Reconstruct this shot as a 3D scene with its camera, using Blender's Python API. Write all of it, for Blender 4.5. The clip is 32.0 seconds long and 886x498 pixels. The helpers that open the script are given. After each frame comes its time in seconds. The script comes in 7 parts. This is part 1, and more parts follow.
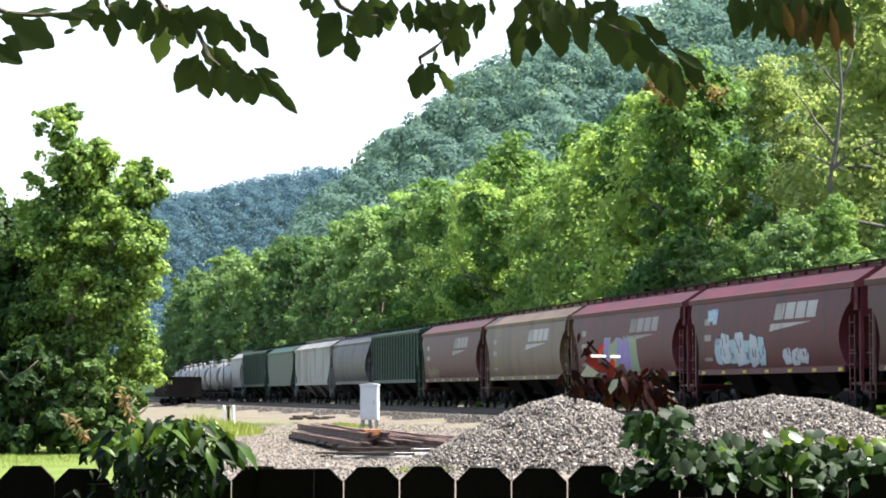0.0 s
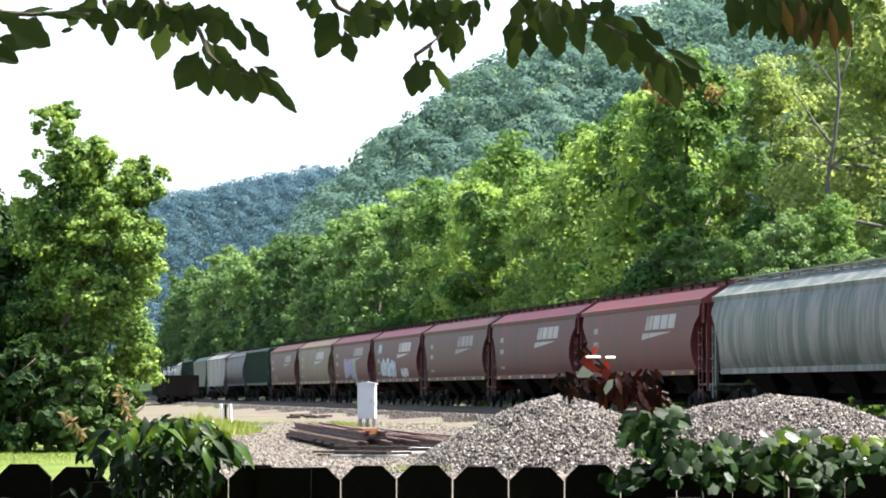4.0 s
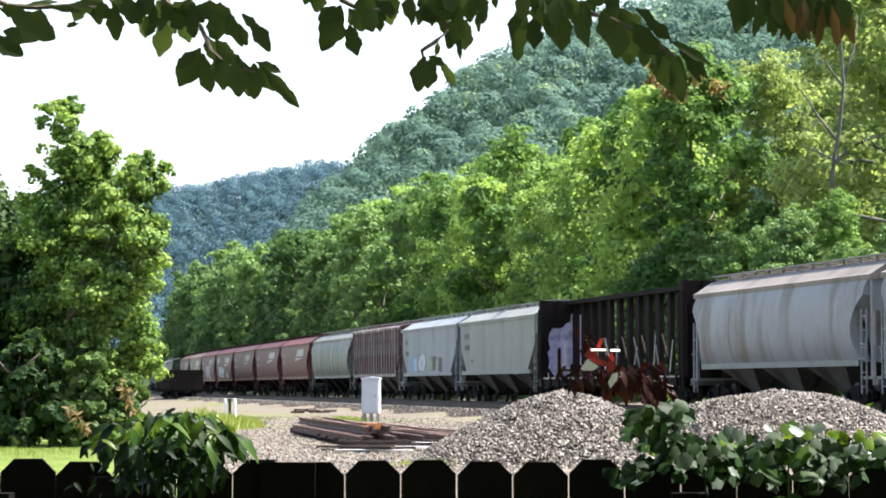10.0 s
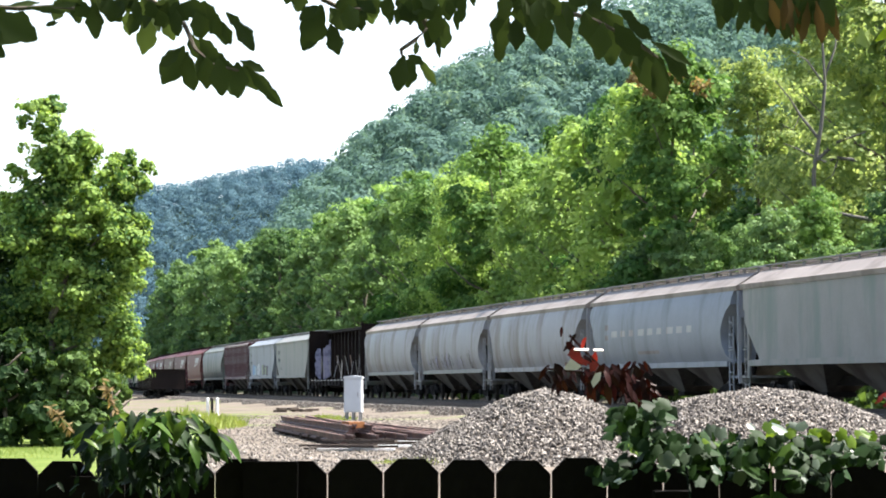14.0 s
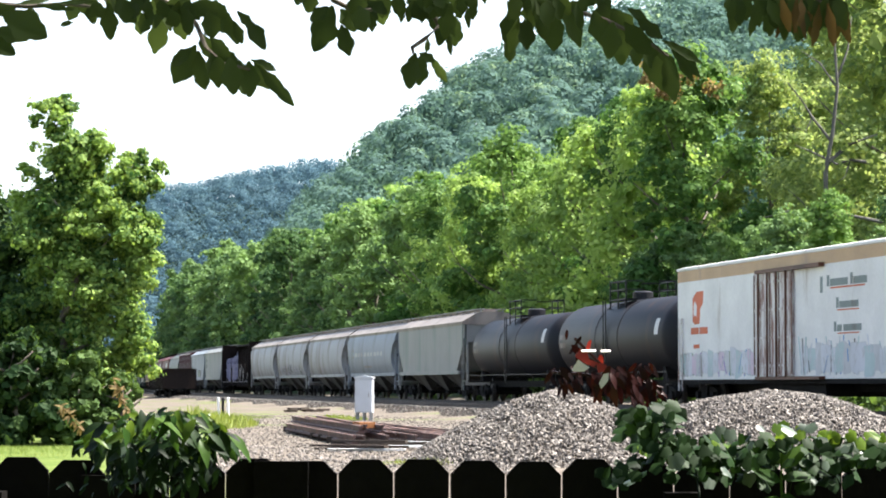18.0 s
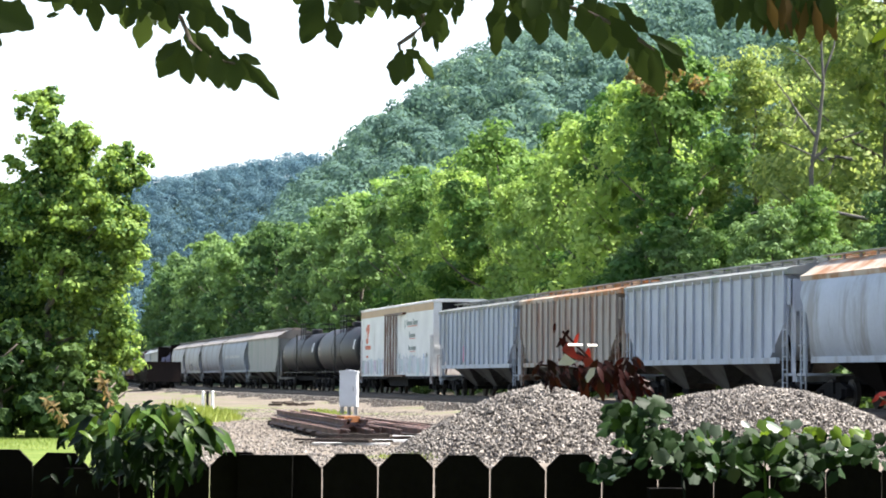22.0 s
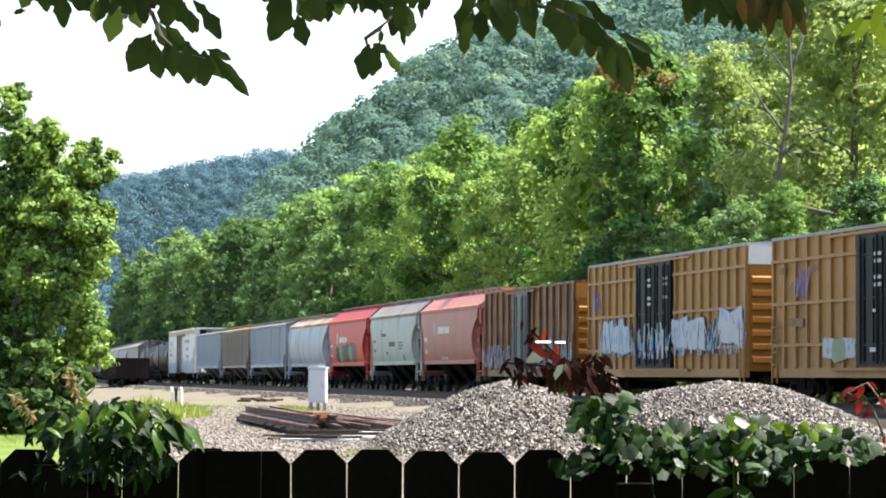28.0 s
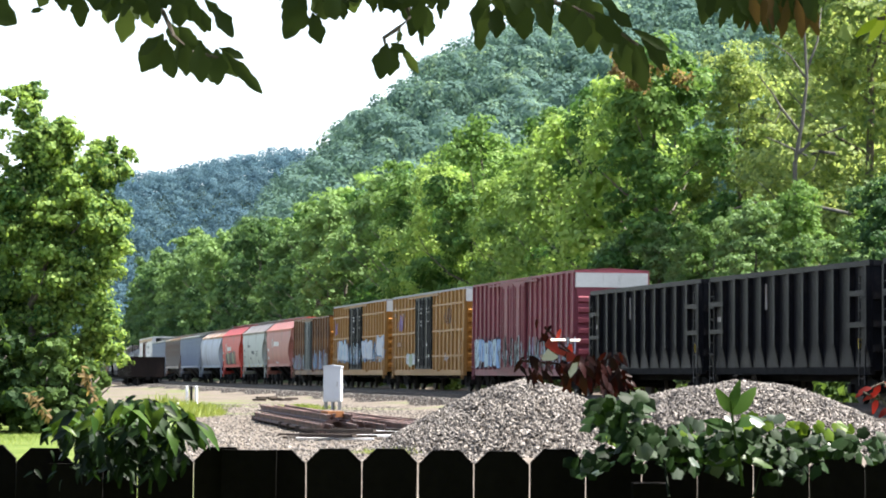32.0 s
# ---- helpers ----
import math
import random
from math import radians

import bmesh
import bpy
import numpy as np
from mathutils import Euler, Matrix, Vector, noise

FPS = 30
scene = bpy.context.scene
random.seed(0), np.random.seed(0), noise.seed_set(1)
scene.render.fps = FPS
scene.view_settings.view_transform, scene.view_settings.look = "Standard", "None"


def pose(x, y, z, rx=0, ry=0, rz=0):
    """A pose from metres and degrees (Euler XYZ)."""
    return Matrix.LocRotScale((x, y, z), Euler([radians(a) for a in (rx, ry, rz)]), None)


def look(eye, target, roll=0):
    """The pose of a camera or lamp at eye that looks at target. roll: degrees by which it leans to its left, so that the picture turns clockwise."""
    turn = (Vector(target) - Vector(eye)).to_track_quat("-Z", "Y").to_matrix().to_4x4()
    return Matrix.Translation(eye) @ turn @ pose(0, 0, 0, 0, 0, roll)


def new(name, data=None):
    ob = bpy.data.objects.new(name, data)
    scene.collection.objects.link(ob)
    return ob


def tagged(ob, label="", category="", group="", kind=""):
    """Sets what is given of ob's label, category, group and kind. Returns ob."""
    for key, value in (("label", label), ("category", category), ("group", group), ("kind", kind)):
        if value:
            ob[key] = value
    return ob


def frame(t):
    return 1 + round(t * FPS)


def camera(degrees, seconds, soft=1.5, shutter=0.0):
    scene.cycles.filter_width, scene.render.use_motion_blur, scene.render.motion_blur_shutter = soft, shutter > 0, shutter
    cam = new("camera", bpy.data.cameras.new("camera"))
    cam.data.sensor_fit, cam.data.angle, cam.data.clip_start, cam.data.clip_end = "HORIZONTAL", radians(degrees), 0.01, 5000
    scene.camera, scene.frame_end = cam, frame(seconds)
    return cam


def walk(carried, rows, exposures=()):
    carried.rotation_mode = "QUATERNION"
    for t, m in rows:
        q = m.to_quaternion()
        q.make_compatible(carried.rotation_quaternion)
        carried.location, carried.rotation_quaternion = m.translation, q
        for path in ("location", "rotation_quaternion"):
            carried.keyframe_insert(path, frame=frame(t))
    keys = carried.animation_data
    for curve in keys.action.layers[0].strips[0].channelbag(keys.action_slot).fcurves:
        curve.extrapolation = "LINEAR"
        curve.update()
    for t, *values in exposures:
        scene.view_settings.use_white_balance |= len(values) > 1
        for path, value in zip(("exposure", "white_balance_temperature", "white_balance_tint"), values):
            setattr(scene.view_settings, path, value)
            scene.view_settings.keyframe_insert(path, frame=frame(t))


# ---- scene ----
EYE = (0.0, 0.0, 0.746)


def aim(yaw, pitch):
    """A point ahead of the eye; yaw in degrees to the left of +y, pitch upwards."""
    a, b = radians(yaw), radians(pitch)
    return (EYE[0] - 100 * math.sin(a) * math.cos(b), EYE[1] + 100 * math.cos(a) * math.cos(b), EYE[2] + 100 * math.sin(b))


cam = camera(19.34, 32.0, soft=1.9)
PATH = [
    (0, look(EYE, aim(0.0180, 3.1794), -0.123)),
    (0.5, look(EYE, aim(-0.0345, 3.1717), -0.059)),
    (1, look(EYE, aim(-0.2088, 3.1865), -0.025)),
    (1.5, look(EYE, aim(-0.1903, 3.1947), 0.010)),
    (2, look(EYE, aim(-0.1183, 3.1947), 0.002)),
    (2.5, look(EYE, aim(-0.1274, 3.1937), -0.028)),
    (3, look(EYE, aim(-0.0588, 3.1753), -0.011)),
    (3.5, look(EYE, aim(-0.0562, 3.1702), -0.031)),
    (5.5, look(EYE, aim(0.0387, 3.0991), 0.000)),
    (6, look(EYE, aim(-0.0454, 3.1007), 0.030)),
    (6.5, look(EYE, aim(-0.0744, 3.0986), 0.023)),
    (7, look(EYE, aim(-0.0175, 3.0993), 0.005)),
    (7.5, look(EYE, aim(-0.0573, 3.0867), -0.033)),
    (8, look(EYE, aim(-0.0639, 3.0792), -0.033)),
    (8.5, look(EYE, aim(0.0211, 3.0598), -0.022)),
    (9, look(EYE, aim(0.0000, 3.0807), 0.000)),
    (9.5, look(EYE, aim(0.0190, 3.0601), -0.021)),
    (10, look(EYE, aim(0.0536, 3.0416), -0.018)),
    (10.5, look(EYE, aim(0.0200, 3.0428), 0.009)),
    (11, look(EYE, aim(0.0767, 3.0186), -0.021)),
    (11.5, look(EYE, aim(-0.0051, 3.0079), 0.075)),
    (12, look(EYE, aim(-0.0443, 3.0254), 0.067)),
    (12.5, look(EYE, aim(-0.0824, 3.0046), -0.008)),
    (13, look(EYE, aim(-0.2123, 2.9984), -0.075)),
    (13.5, look(EYE, aim(-0.2870, 3.0020), -0.035)),
    (14, look(EYE, aim(-0.3397, 3.0110), -0.146)),
    (14.5, look(EYE, aim(-0.2446, 2.9984), -0.079)),
    (16.5, look(EYE, aim(-0.1520, 2.9960), 0.054)),
    (17, look(EYE, aim(-0.0727, 2.9910), 0.098)),
    (17.5, look(EYE, aim(-0.0974, 3.0372), 0.095)),
    (18, look(EYE, aim(-0.0890, 3.0241), 0.109)),
    (18.5, look(EYE, aim(-0.2034, 3.0061), 0.108)),
    (19, look(EYE, aim(-0.3878, 3.0260), 0.096)),
    (19.5, look(EYE, aim(-0.4243, 3.0494), 0.114)),
    (20, look(EYE, aim(-0.4749, 3.0446), 0.213)),
    (20.5, look(EYE, aim(-0.4665, 2.9744), 0.335)),
    (21, look(EYE, aim(-0.5373, 2.8664), 0.355)),
    (21.5, look(EYE, aim(-0.3402, 2.9043), 0.381)),
    (22, look(EYE, aim(-0.4103, 2.9059), 0.397)),
    (22.5, look(EYE, aim(-0.4103, 2.9278), 0.372)),
    (23, look(EYE, aim(-0.5352, 2.9413), 0.317)),
    (23.5, look(EYE, aim(-0.5731, 2.9200), 0.326)),
    (24, look(EYE, aim(-0.4866, 2.8935), 0.364)),
    (24.5, look(EYE, aim(-0.5114, 2.8209), 0.436)),
    (25, look(EYE, aim(-0.5909, 2.7587), 0.444)),
    (25.5, look(EYE, aim(-0.6423, 2.7412), 0.429)),
    (27.5, look(EYE, aim(-1.0091, 2.7671), 0.348)),
    (28, look(EYE, aim(-1.1013, 2.8169), 0.292)),
    (28.5, look(EYE, aim(-1.1383, 2.8477), 0.319)),
    (29, look(EYE, aim(-1.0743, 2.8504), 0.262)),
    (29.5, look(EYE, aim(-0.9475, 2.8496), 0.331)),
    (30, look(EYE, aim(-0.8567, 2.8296), 0.310)),
    (30.5, look(EYE, aim(-0.7977, 2.7927), 0.339)),
    (31, look(EYE, aim(-0.7654, 2.7914), 0.347)),
    (31.5, look(EYE, aim(-0.7624, 2.7942), 0.348)),
    (32, look(EYE, aim(-0.7674, 2.7970), 0.354)),
]
walk(cam, PATH, exposures=[(0, 2.0), (32, 2.0)])

# ---- daylight: a high sun to the right, bright hazy sky ----
SUN_ELEV, SUN_AZ = 58.0, 82.0          # degrees; azimuth to the right of +y
world = bpy.data.worlds.new("sky")
scene.world = world
world.use_nodes = True
wn, wl = world.node_tree.nodes, world.node_tree.links
sky = wn.new("ShaderNodeTexSky")
sky.sky_type, sky.sun_disc = "NISHITA", False
sky.sun_elevation, sky.sun_rotation = radians(SUN_ELEV), radians(SUN_AZ)
sky.air_density, sky.dust_density, sky.ozone_density = 1.0, 2.2, 1.0
wn["Background"].inputs[1].default_value = 0.09
# summer haze: the sky pales towards the horizon, the same all round
co, sep, ab, inv, pw, mx = (wn.new("ShaderNode" + k) for k in ("TexCoord", "SeparateXYZ", "Math", "Math", "Math", "MixRGB"))
ab.operation, inv.operation, pw.operation = "ABSOLUTE", "SUBTRACT", "POWER"
inv.inputs[0].default_value, pw.inputs[1].default_value = 1.0, 5.0
wl.new(co.outputs["Generated"], sep.inputs[0]), wl.new(sep.outputs[2], ab.inputs[0]), wl.new(ab.outputs[0], inv.inputs[1]), wl.new(inv.outputs[0], pw.inputs[0])
wl.new(pw.outputs[0], mx.inputs[0]), wl.new(sky.outputs[0], mx.inputs[1])
mx.inputs[2].default_value = (5.6, 6.1, 6.6, 1)
wl.new(mx.outputs[0], wn["Background"].inputs[0])

sun = new("sun", bpy.data.lights.new("sun", "SUN"))
sun.data.energy, sun.data.angle, sun.data.color = 5.0, radians(0.6), (1.0, 0.955, 0.89)
sa, se = radians(SUN_AZ), radians(SUN_ELEV)
SUN_DIR = Vector((math.sin(sa) * math.cos(se), math.cos(sa) * math.cos(se), math.sin(se)))
sun.matrix_world = look(SUN_DIR * 200, (0, 0, 0))

# ---- materials ----


def mat(name, col, rough=0.7, metal=0.0, vary=0.25, scale=3.0, fine=40.0, bump=0.2, stain=None, stain_amt=0.0, stain_scale=(1, 1, 1), rand=0.0, spec=0.5):
    """A procedural surface: two scales of tone, relief, and stains of their own shape."""
    m = bpy.data.materials.new(name)
    m.use_nodes = True
    n, l = m.node_tree.nodes, m.node_tree.links
    b = n["Principled BSDF"]
    b.inputs["Roughness"].default_value, b.inputs["Metallic"].default_value = rough, metal
    b.inputs["Specular IOR Level"].default_value = spec
    co = n.new("ShaderNodeTexCoord")
    big, small = n.new("ShaderNodeTexNoise"), n.new("ShaderNodeTexNoise")
    big.inputs["Scale"].default_value, small.inputs["Scale"].default_value = scale, fine
    big.inputs["Detail"].default_value = 4
    l.new(co.outputs["Object"], big.inputs["Vector"]), l.new(co.outputs["Object"], small.inputs["Vector"])
    mixf = n.new("ShaderNodeMath")
    mixf.operation = "MULTIPLY_ADD"
    mixf.inputs[1].default_value = 0.35
    l.new(small.outputs["Fac"], mixf.inputs[0]), l.new(big.outputs["Fac"], mixf.inputs[2])
    ramp = n.new("ShaderNodeValToRGB")
    lo, hi = [c * (1 - vary) for c in col], [min(1, c * (1 + vary)) for c in col]
    ramp.color_ramp.elements[0].position, ramp.color_ramp.elements[1].position = 0.4, 0.95
    ramp.color_ramp.elements[0].color, ramp.color_ramp.elements[1].color = (*lo, 1), (*hi, 1)
    l.new(mixf.outputs[0], ramp.inputs[0])
    out = ramp.outputs[0]
    if stain:
        mp, ns, rs = n.new("ShaderNodeMapping"), n.new("ShaderNodeTexNoise"), n.new("ShaderNodeValToRGB")
        mp.inputs["Scale"].default_value = stain_scale
        l.new(co.outputs["Object"], mp.inputs["Vector"]), l.new(mp.outputs[0], ns.inputs["Vector"])
        ns.inputs["Scale"].default_value, ns.inputs["Detail"].default_value = 1.0, 6
        ns.inputs["Roughness"].default_value = 0.65
        c = 0.72 - 0.4 * stain_amt
        rs.color_ramp.elements[0].position, rs.color_ramp.elements[1].position = c - 0.06, c + 0.08
        l.new(ns.outputs["Fac"], rs.inputs[0])
        mx = n.new("ShaderNodeMixRGB")
        mx.inputs[2].default_value = (*stain, 1)
        l.new(rs.outputs[0], mx.inputs[0]), l.new(out, mx.inputs[1])
        out = mx.outputs[0]
    if rand:
        oi, hs, mr = n.new("ShaderNodeObjectInfo"), n.new("ShaderNodeHueSaturation"), n.new("ShaderNodeMapRange")
        mr.inputs["To Min"].default_value, mr.inputs["To Max"].default_value = 1 - rand, 1 + rand
        l.new(oi.outputs["Random"], mr.inputs[0]), l.new(mr.outputs[0], hs.inputs["Value"]), l.new(out, hs.inputs["Color"])
        out = hs.outputs[0]
    l.new(out, b.inputs["Base Color"])
    if bump:
        bp = n.new("ShaderNodeBump")
        bp.inputs["Strength"].default_value, bp.inputs["Distance"].default_value = bump, 0.02
        l.new(small.outputs["Fac"], bp.inputs["Height"]), l.new(bp.outputs[0], b.inputs["Normal"])
    return m


def leaf_mat(name, col, col2, trans=0.45, rough=0.6, tcol=None, spec=0.12, scale=0.12, rand=0.5, span=(0.25, 0.75), each=0.56):
    """Leaf: each leaf its own tone, slow drifts between two greens, light shining through."""
    m = bpy.data.materials.new(name)
    m.use_nodes = True
    n, l = m.node_tree.nodes, m.node_tree.links
    b, o = n["Principled BSDF"], n["Material Output"]
    geo, co, ns = n.new("ShaderNodeNewGeometry"), n.new("ShaderNodeTexCoord"), n.new("ShaderNodeTexNoise")
    ns.inputs["Scale"].default_value, ns.inputs["Detail"].default_value = scale, 3
    l.new(geo.outputs["Position"], ns.inputs["Vector"])
    add = n.new("ShaderNodeMath")
    add.operation = "MULTIPLY_ADD"
    add.inputs[1].default_value, add.inputs[2].default_value = rand, -rand / 2
    l.new(geo.outputs["Random Per Island"], add.inputs[0])
    add2 = n.new("ShaderNodeMath")
    oi, sh = n.new("ShaderNodeObjectInfo"), n.new("ShaderNodeMath")
    sh.operation, sh.inputs[1].default_value, sh.inputs[2].default_value = "MULTIPLY_ADD", each, -each / 2
    l.new(oi.outputs["Random"], sh.inputs[0])
    add3 = n.new("ShaderNodeMath")
    l.new(add.outputs[0], add3.inputs[0]), l.new(sh.outputs[0], add3.inputs[1])
    l.new(add3.outputs[0], add2.inputs[0]), l.new(ns.outputs["Fac"], add2.inputs[1])
    rp = n.new("ShaderNodeValToRGB")
    rp.color_ramp.elements[0].position, rp.color_ramp.elements[1].position = span
    rp.color_ramp.elements[0].color, rp.color_ramp.elements[1].color = (*col, 1), (*col2, 1)
    l.new(add2.outputs[0], rp.inputs[0]), l.new(rp.outputs[0], b.inputs["Base Color"])
    b.inputs["Roughness"].default_value, b.inputs["Specular IOR Level"].default_value = rough, spec
    tr, mx, hs = n.new("ShaderNodeBsdfTranslucent"), n.new("ShaderNodeMixShader"), n.new("ShaderNodeMixRGB")
    hs.blend_type, hs.inputs[0].default_value = "MULTIPLY", 1.0
    hs.inputs[2].default_value = (*(tcol or (1.75, 1.7, 0.95)), 1)
    l.new(rp.outputs[0], hs.inputs[1]), l.new(hs.outputs[0], tr.inputs[0])
    mx.inputs[0].default_value = trans
    l.new(b.outputs[0], mx.inputs[1]), l.new(tr.outputs[0], mx.inputs[2]), l.new(mx.outputs[0], o.inputs[0])
    return m


# ballast colour is lowered to carry the train's shadow on the bed
M_BALLAST = mat("shadow_dark_ballast", (0.04, 0.035, 0.031), 0.95, vary=0.4, scale=2, fine=18, bump=0.8, spec=0.0)
M_RAIL = mat("worn_rail_steel", (0.06, 0.05, 0.045), 0.7, 0.0, vary=0.3, spec=0.15)
M_RUSTY = mat("rusted_rail_steel", (0.075, 0.042, 0.034), 0.75, vary=0.4, scale=2, stain=(0.15, 0.075, 0.05), stain_amt=0.4, rand=0.35)
M_TIE = mat("creosoted_tie_wood", (0.06, 0.048, 0.04), 0.9, vary=0.4, spec=0.1)
M_GRASS = leaf_mat("grass_blades", (0.10, 0.16, 0.03), (0.22, 0.26, 0.07), 0.3, 0.6)
# fence wood is near black: its shade is put into the colour
M_FENCE = mat("shade_black_picket_wood", (0.006, 0.0052, 0.0048), 0.95, vary=0.4, scale=6, fine=50, bump=0.15, rand=0.2, spec=0.08)
M_BARK = mat("grey_brown_bark", (0.11, 0.09, 0.07), 0.95, vary=0.4, scale=5, fine=30, bump=0.8)
M_LEAF_ROW = leaf_mat("broadleaf_green", (0.055, 0.12, 0.03), (0.25, 0.37, 0.1), 0.34, tcol=(1.55, 1.6, 1.15), rand=0.22)
M_LEAF_DULL = leaf_mat("dull_shaded_broadleaf_green", (0.04, 0.085, 0.032), (0.155, 0.24, 0.085), 0.32, tcol=(1.5, 1.6, 1.1), rand=0.2)
M_LEAF_BIG = leaf_mat("olive_broadleaf_green", (0.115, 0.175, 0.065), (0.34, 0.39, 0.135), 0.48, tcol=(1.55, 1.55, 1.1), rand=0.5, each=0.16)
M_LEAF_PALE = leaf_mat("light_feathery_green", (0.13, 0.21, 0.06), (0.29, 0.39, 0.11), 0.38, tcol=(1.55, 1.6, 1.1), rand=0.22)
# hill greens are paled and blued to imitate aerial haze
M_LEAF_HILL = leaf_mat("hill_forest_hazed_green", (0.095, 0.156, 0.135), (0.285, 0.372, 0.19), 0.32, tcol=(1.4, 1.5, 1.1), rand=0.08, span=(0.4, 0.62), spec=0.0)
# far leaf colour is shifted to blue to stand for haze
M_LEAF_FAR = leaf_mat("distant_forest_haze_blue", (0.06, 0.112, 0.15), (0.095, 0.155, 0.18), 0.35, tcol=(1.2, 1.3, 1.2), rand=0.0, span=(0.36, 0.64), spec=0.0)
M_LEAF_LEFT = leaf_mat("ash_tree_yellow_green", (0.042, 0.1, 0.028), (0.27, 0.375, 0.1), 0.4, scale=0.9, tcol=(1.65, 1.6, 0.85), each=0.0)
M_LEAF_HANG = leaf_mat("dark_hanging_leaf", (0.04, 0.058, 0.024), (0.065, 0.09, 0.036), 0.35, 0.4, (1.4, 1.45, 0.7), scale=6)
# vine leaf with shade put into its near-black green
M_LEAF_VDARK = leaf_mat("shaded_vine_leaf", (0.004, 0.011, 0.0035), (0.015, 0.036, 0.009), 0.16, 0.55, scale=5)
M_LEAF_VINE = leaf_mat("vine_leaf", (0.03, 0.07, 0.016), (0.085, 0.15, 0.03), 0.42, 0.35, scale=5)
M_LEAF_RED = leaf_mat("dark_red_leaf", (0.012, 0.007, 0.007), (0.03, 0.0095, 0.009), 0.1, 0.3, (2.4, 0.6, 0.5), scale=6)
M_LEAF_SCARLET = leaf_mat("scarlet_and_sunlit_red_leaf", (0.12, 0.018, 0.018), (0.22, 0.045, 0.03), 0.35, 0.35, (2.2, 0.8, 0.6), scale=6)
# vine leaf with the sky's sheen put into a paler colour
M_LEAF_VPALE = leaf_mat("sheen_pale_vine_leaf", (0.03, 0.048, 0.034), (0.08, 0.108, 0.078), 0.12, 0.4, scale=5, spec=0.3)
# vine leaf with sunlight put into a brighter yellow-green
M_LEAF_VSUNLIT = leaf_mat("sunlit_vine_leaf", (0.045, 0.085, 0.012), (0.13, 0.2, 0.026), 0.4, 0.35, scale=5)
# hanging tip: sunlight on the leaf is put into this bright colour
M_LEAF_TIP = leaf_mat("sunlit_yellow_green_tip", (0.22, 0.3, 0.03), (0.34, 0.4, 0.06), 0.55, 0.4, scale=5)
# thicket green is darkened to hold shade low under trees and behind wagons
M_LEAF_THICKET = leaf_mat("shade_dark_thicket_green", (0.02, 0.045, 0.015), (0.075, 0.125, 0.035), 0.32, scale=0.5)
M_LEAF_DRY = leaf_mat("dry_brown_hanging_leaf", (0.08, 0.05, 0.025), (0.15, 0.095, 0.045), 0.35, 0.6, scale=3)
M_LEAF_BROWN = leaf_mat("browned_leaf", (0.16, 0.11, 0.055), (0.27, 0.2, 0.09), 0.35, 0.6, scale=3)
M_GREY_BOX = mat("pale_grey_painted_steel", (0.47, 0.49, 0.52), 0.45, vary=0.06, bump=0.03)
M_BLACK = mat("black_steel", (0.006, 0.006, 0.008), 0.5, vary=0.3, stain=(0.022, 0.018, 0.016), stain_amt=0.3, spec=0.12)
# grimy steel, darkened further to hold the shade below the wagons
M_UNDER = mat("grimy_shaded_underframe_steel", (0.011, 0.010, 0.0095), 0.9, vary=0.4, spec=0.1)
M_WHEEL = mat("wheel_steel", (0.035, 0.03, 0.026), 0.6, 0.5, vary=0.3)
M_GALV = mat("galvanised_steel", (0.26, 0.265, 0.27), 0.6, 0.3, vary=0.2)
M_WHITE = mat("white_paint", (0.78, 0.78, 0.76), 0.5, vary=0.08)

# ---- mesh helpers ----
MESHES = {}


def mesh_of(bm, name, smooth=False):
    me = bpy.data.meshes.new(name)
    bmesh.ops.recalc_face_normals(bm, faces=bm.faces[:])
    for f in bm.faces:
        f.smooth = smooth
    bm.to_mesh(me)
    bm.free()
    return me


def part(name, bm, material, parent=None, label="", at=None, smooth=False, key=None):
    """One mesh object under a thing or part. With a key the mesh is shared between alike pieces."""
    me = MESHES.get(key) if key else None
    if me is None:
        b = bm() if callable(bm) else bm
        me = b if isinstance(b, bpy.types.Mesh) else mesh_of(b, name, smooth)
        if not me.materials:
            me.materials.append(material)
        if key:
            MESHES[key] = me
    ob = new(name, me)
    if key:
        ob.material_slots[0].link = "OBJECT"
        ob.material_slots[0].material = material
    if parent:
        ob.parent = parent
    if at is not None:
        ob.matrix_basis = at
    if label:
        ob["label"] = label
    return ob


def box(bm, x0, x1, y0, y1, z0, z1):
    v = [bm.verts.new(c) for c in ((x0, y0, z0), (x1, y0, z0), (x1, y1, z0), (x0, y1, z0), (x0, y0, z1), (x1, y0, z1), (x1, y1, z1), (x0, y1, z1))]
    for q in ((3, 2, 1, 0), (4, 5, 6, 7), (0, 1, 5, 4), (1, 2, 6, 5), (2, 3, 7, 6), (3, 0, 4, 7)):
        bm.faces.new([v[i] for i in q])
    return bm


def boxes(*rows):
    bm = bmesh.new()
    for r in rows:
        box(bm, *r)
    return bm


def prism(bm, pts, a, b, axis="x"):
    """A polygon drawn in the two other axes, pushed from a to b along the axis."""
    def at(p, c):
        return {"x": (c, p[0], p[1]), "y": (p[0], c, p[1]), "z": (p[0], p[1], c)}[axis]
    lo, hi = [bm.verts.new(at(p, a)) for p in pts], [bm.verts.new(at(p, b)) for p in pts]
    n = len(pts)
    for i in range(n):
        bm.faces.new((lo[i], lo[(i + 1) % n], hi[(i + 1) % n], hi[i]))
    bm.faces.new(lo[::-1]), bm.faces.new(hi)
    return bm


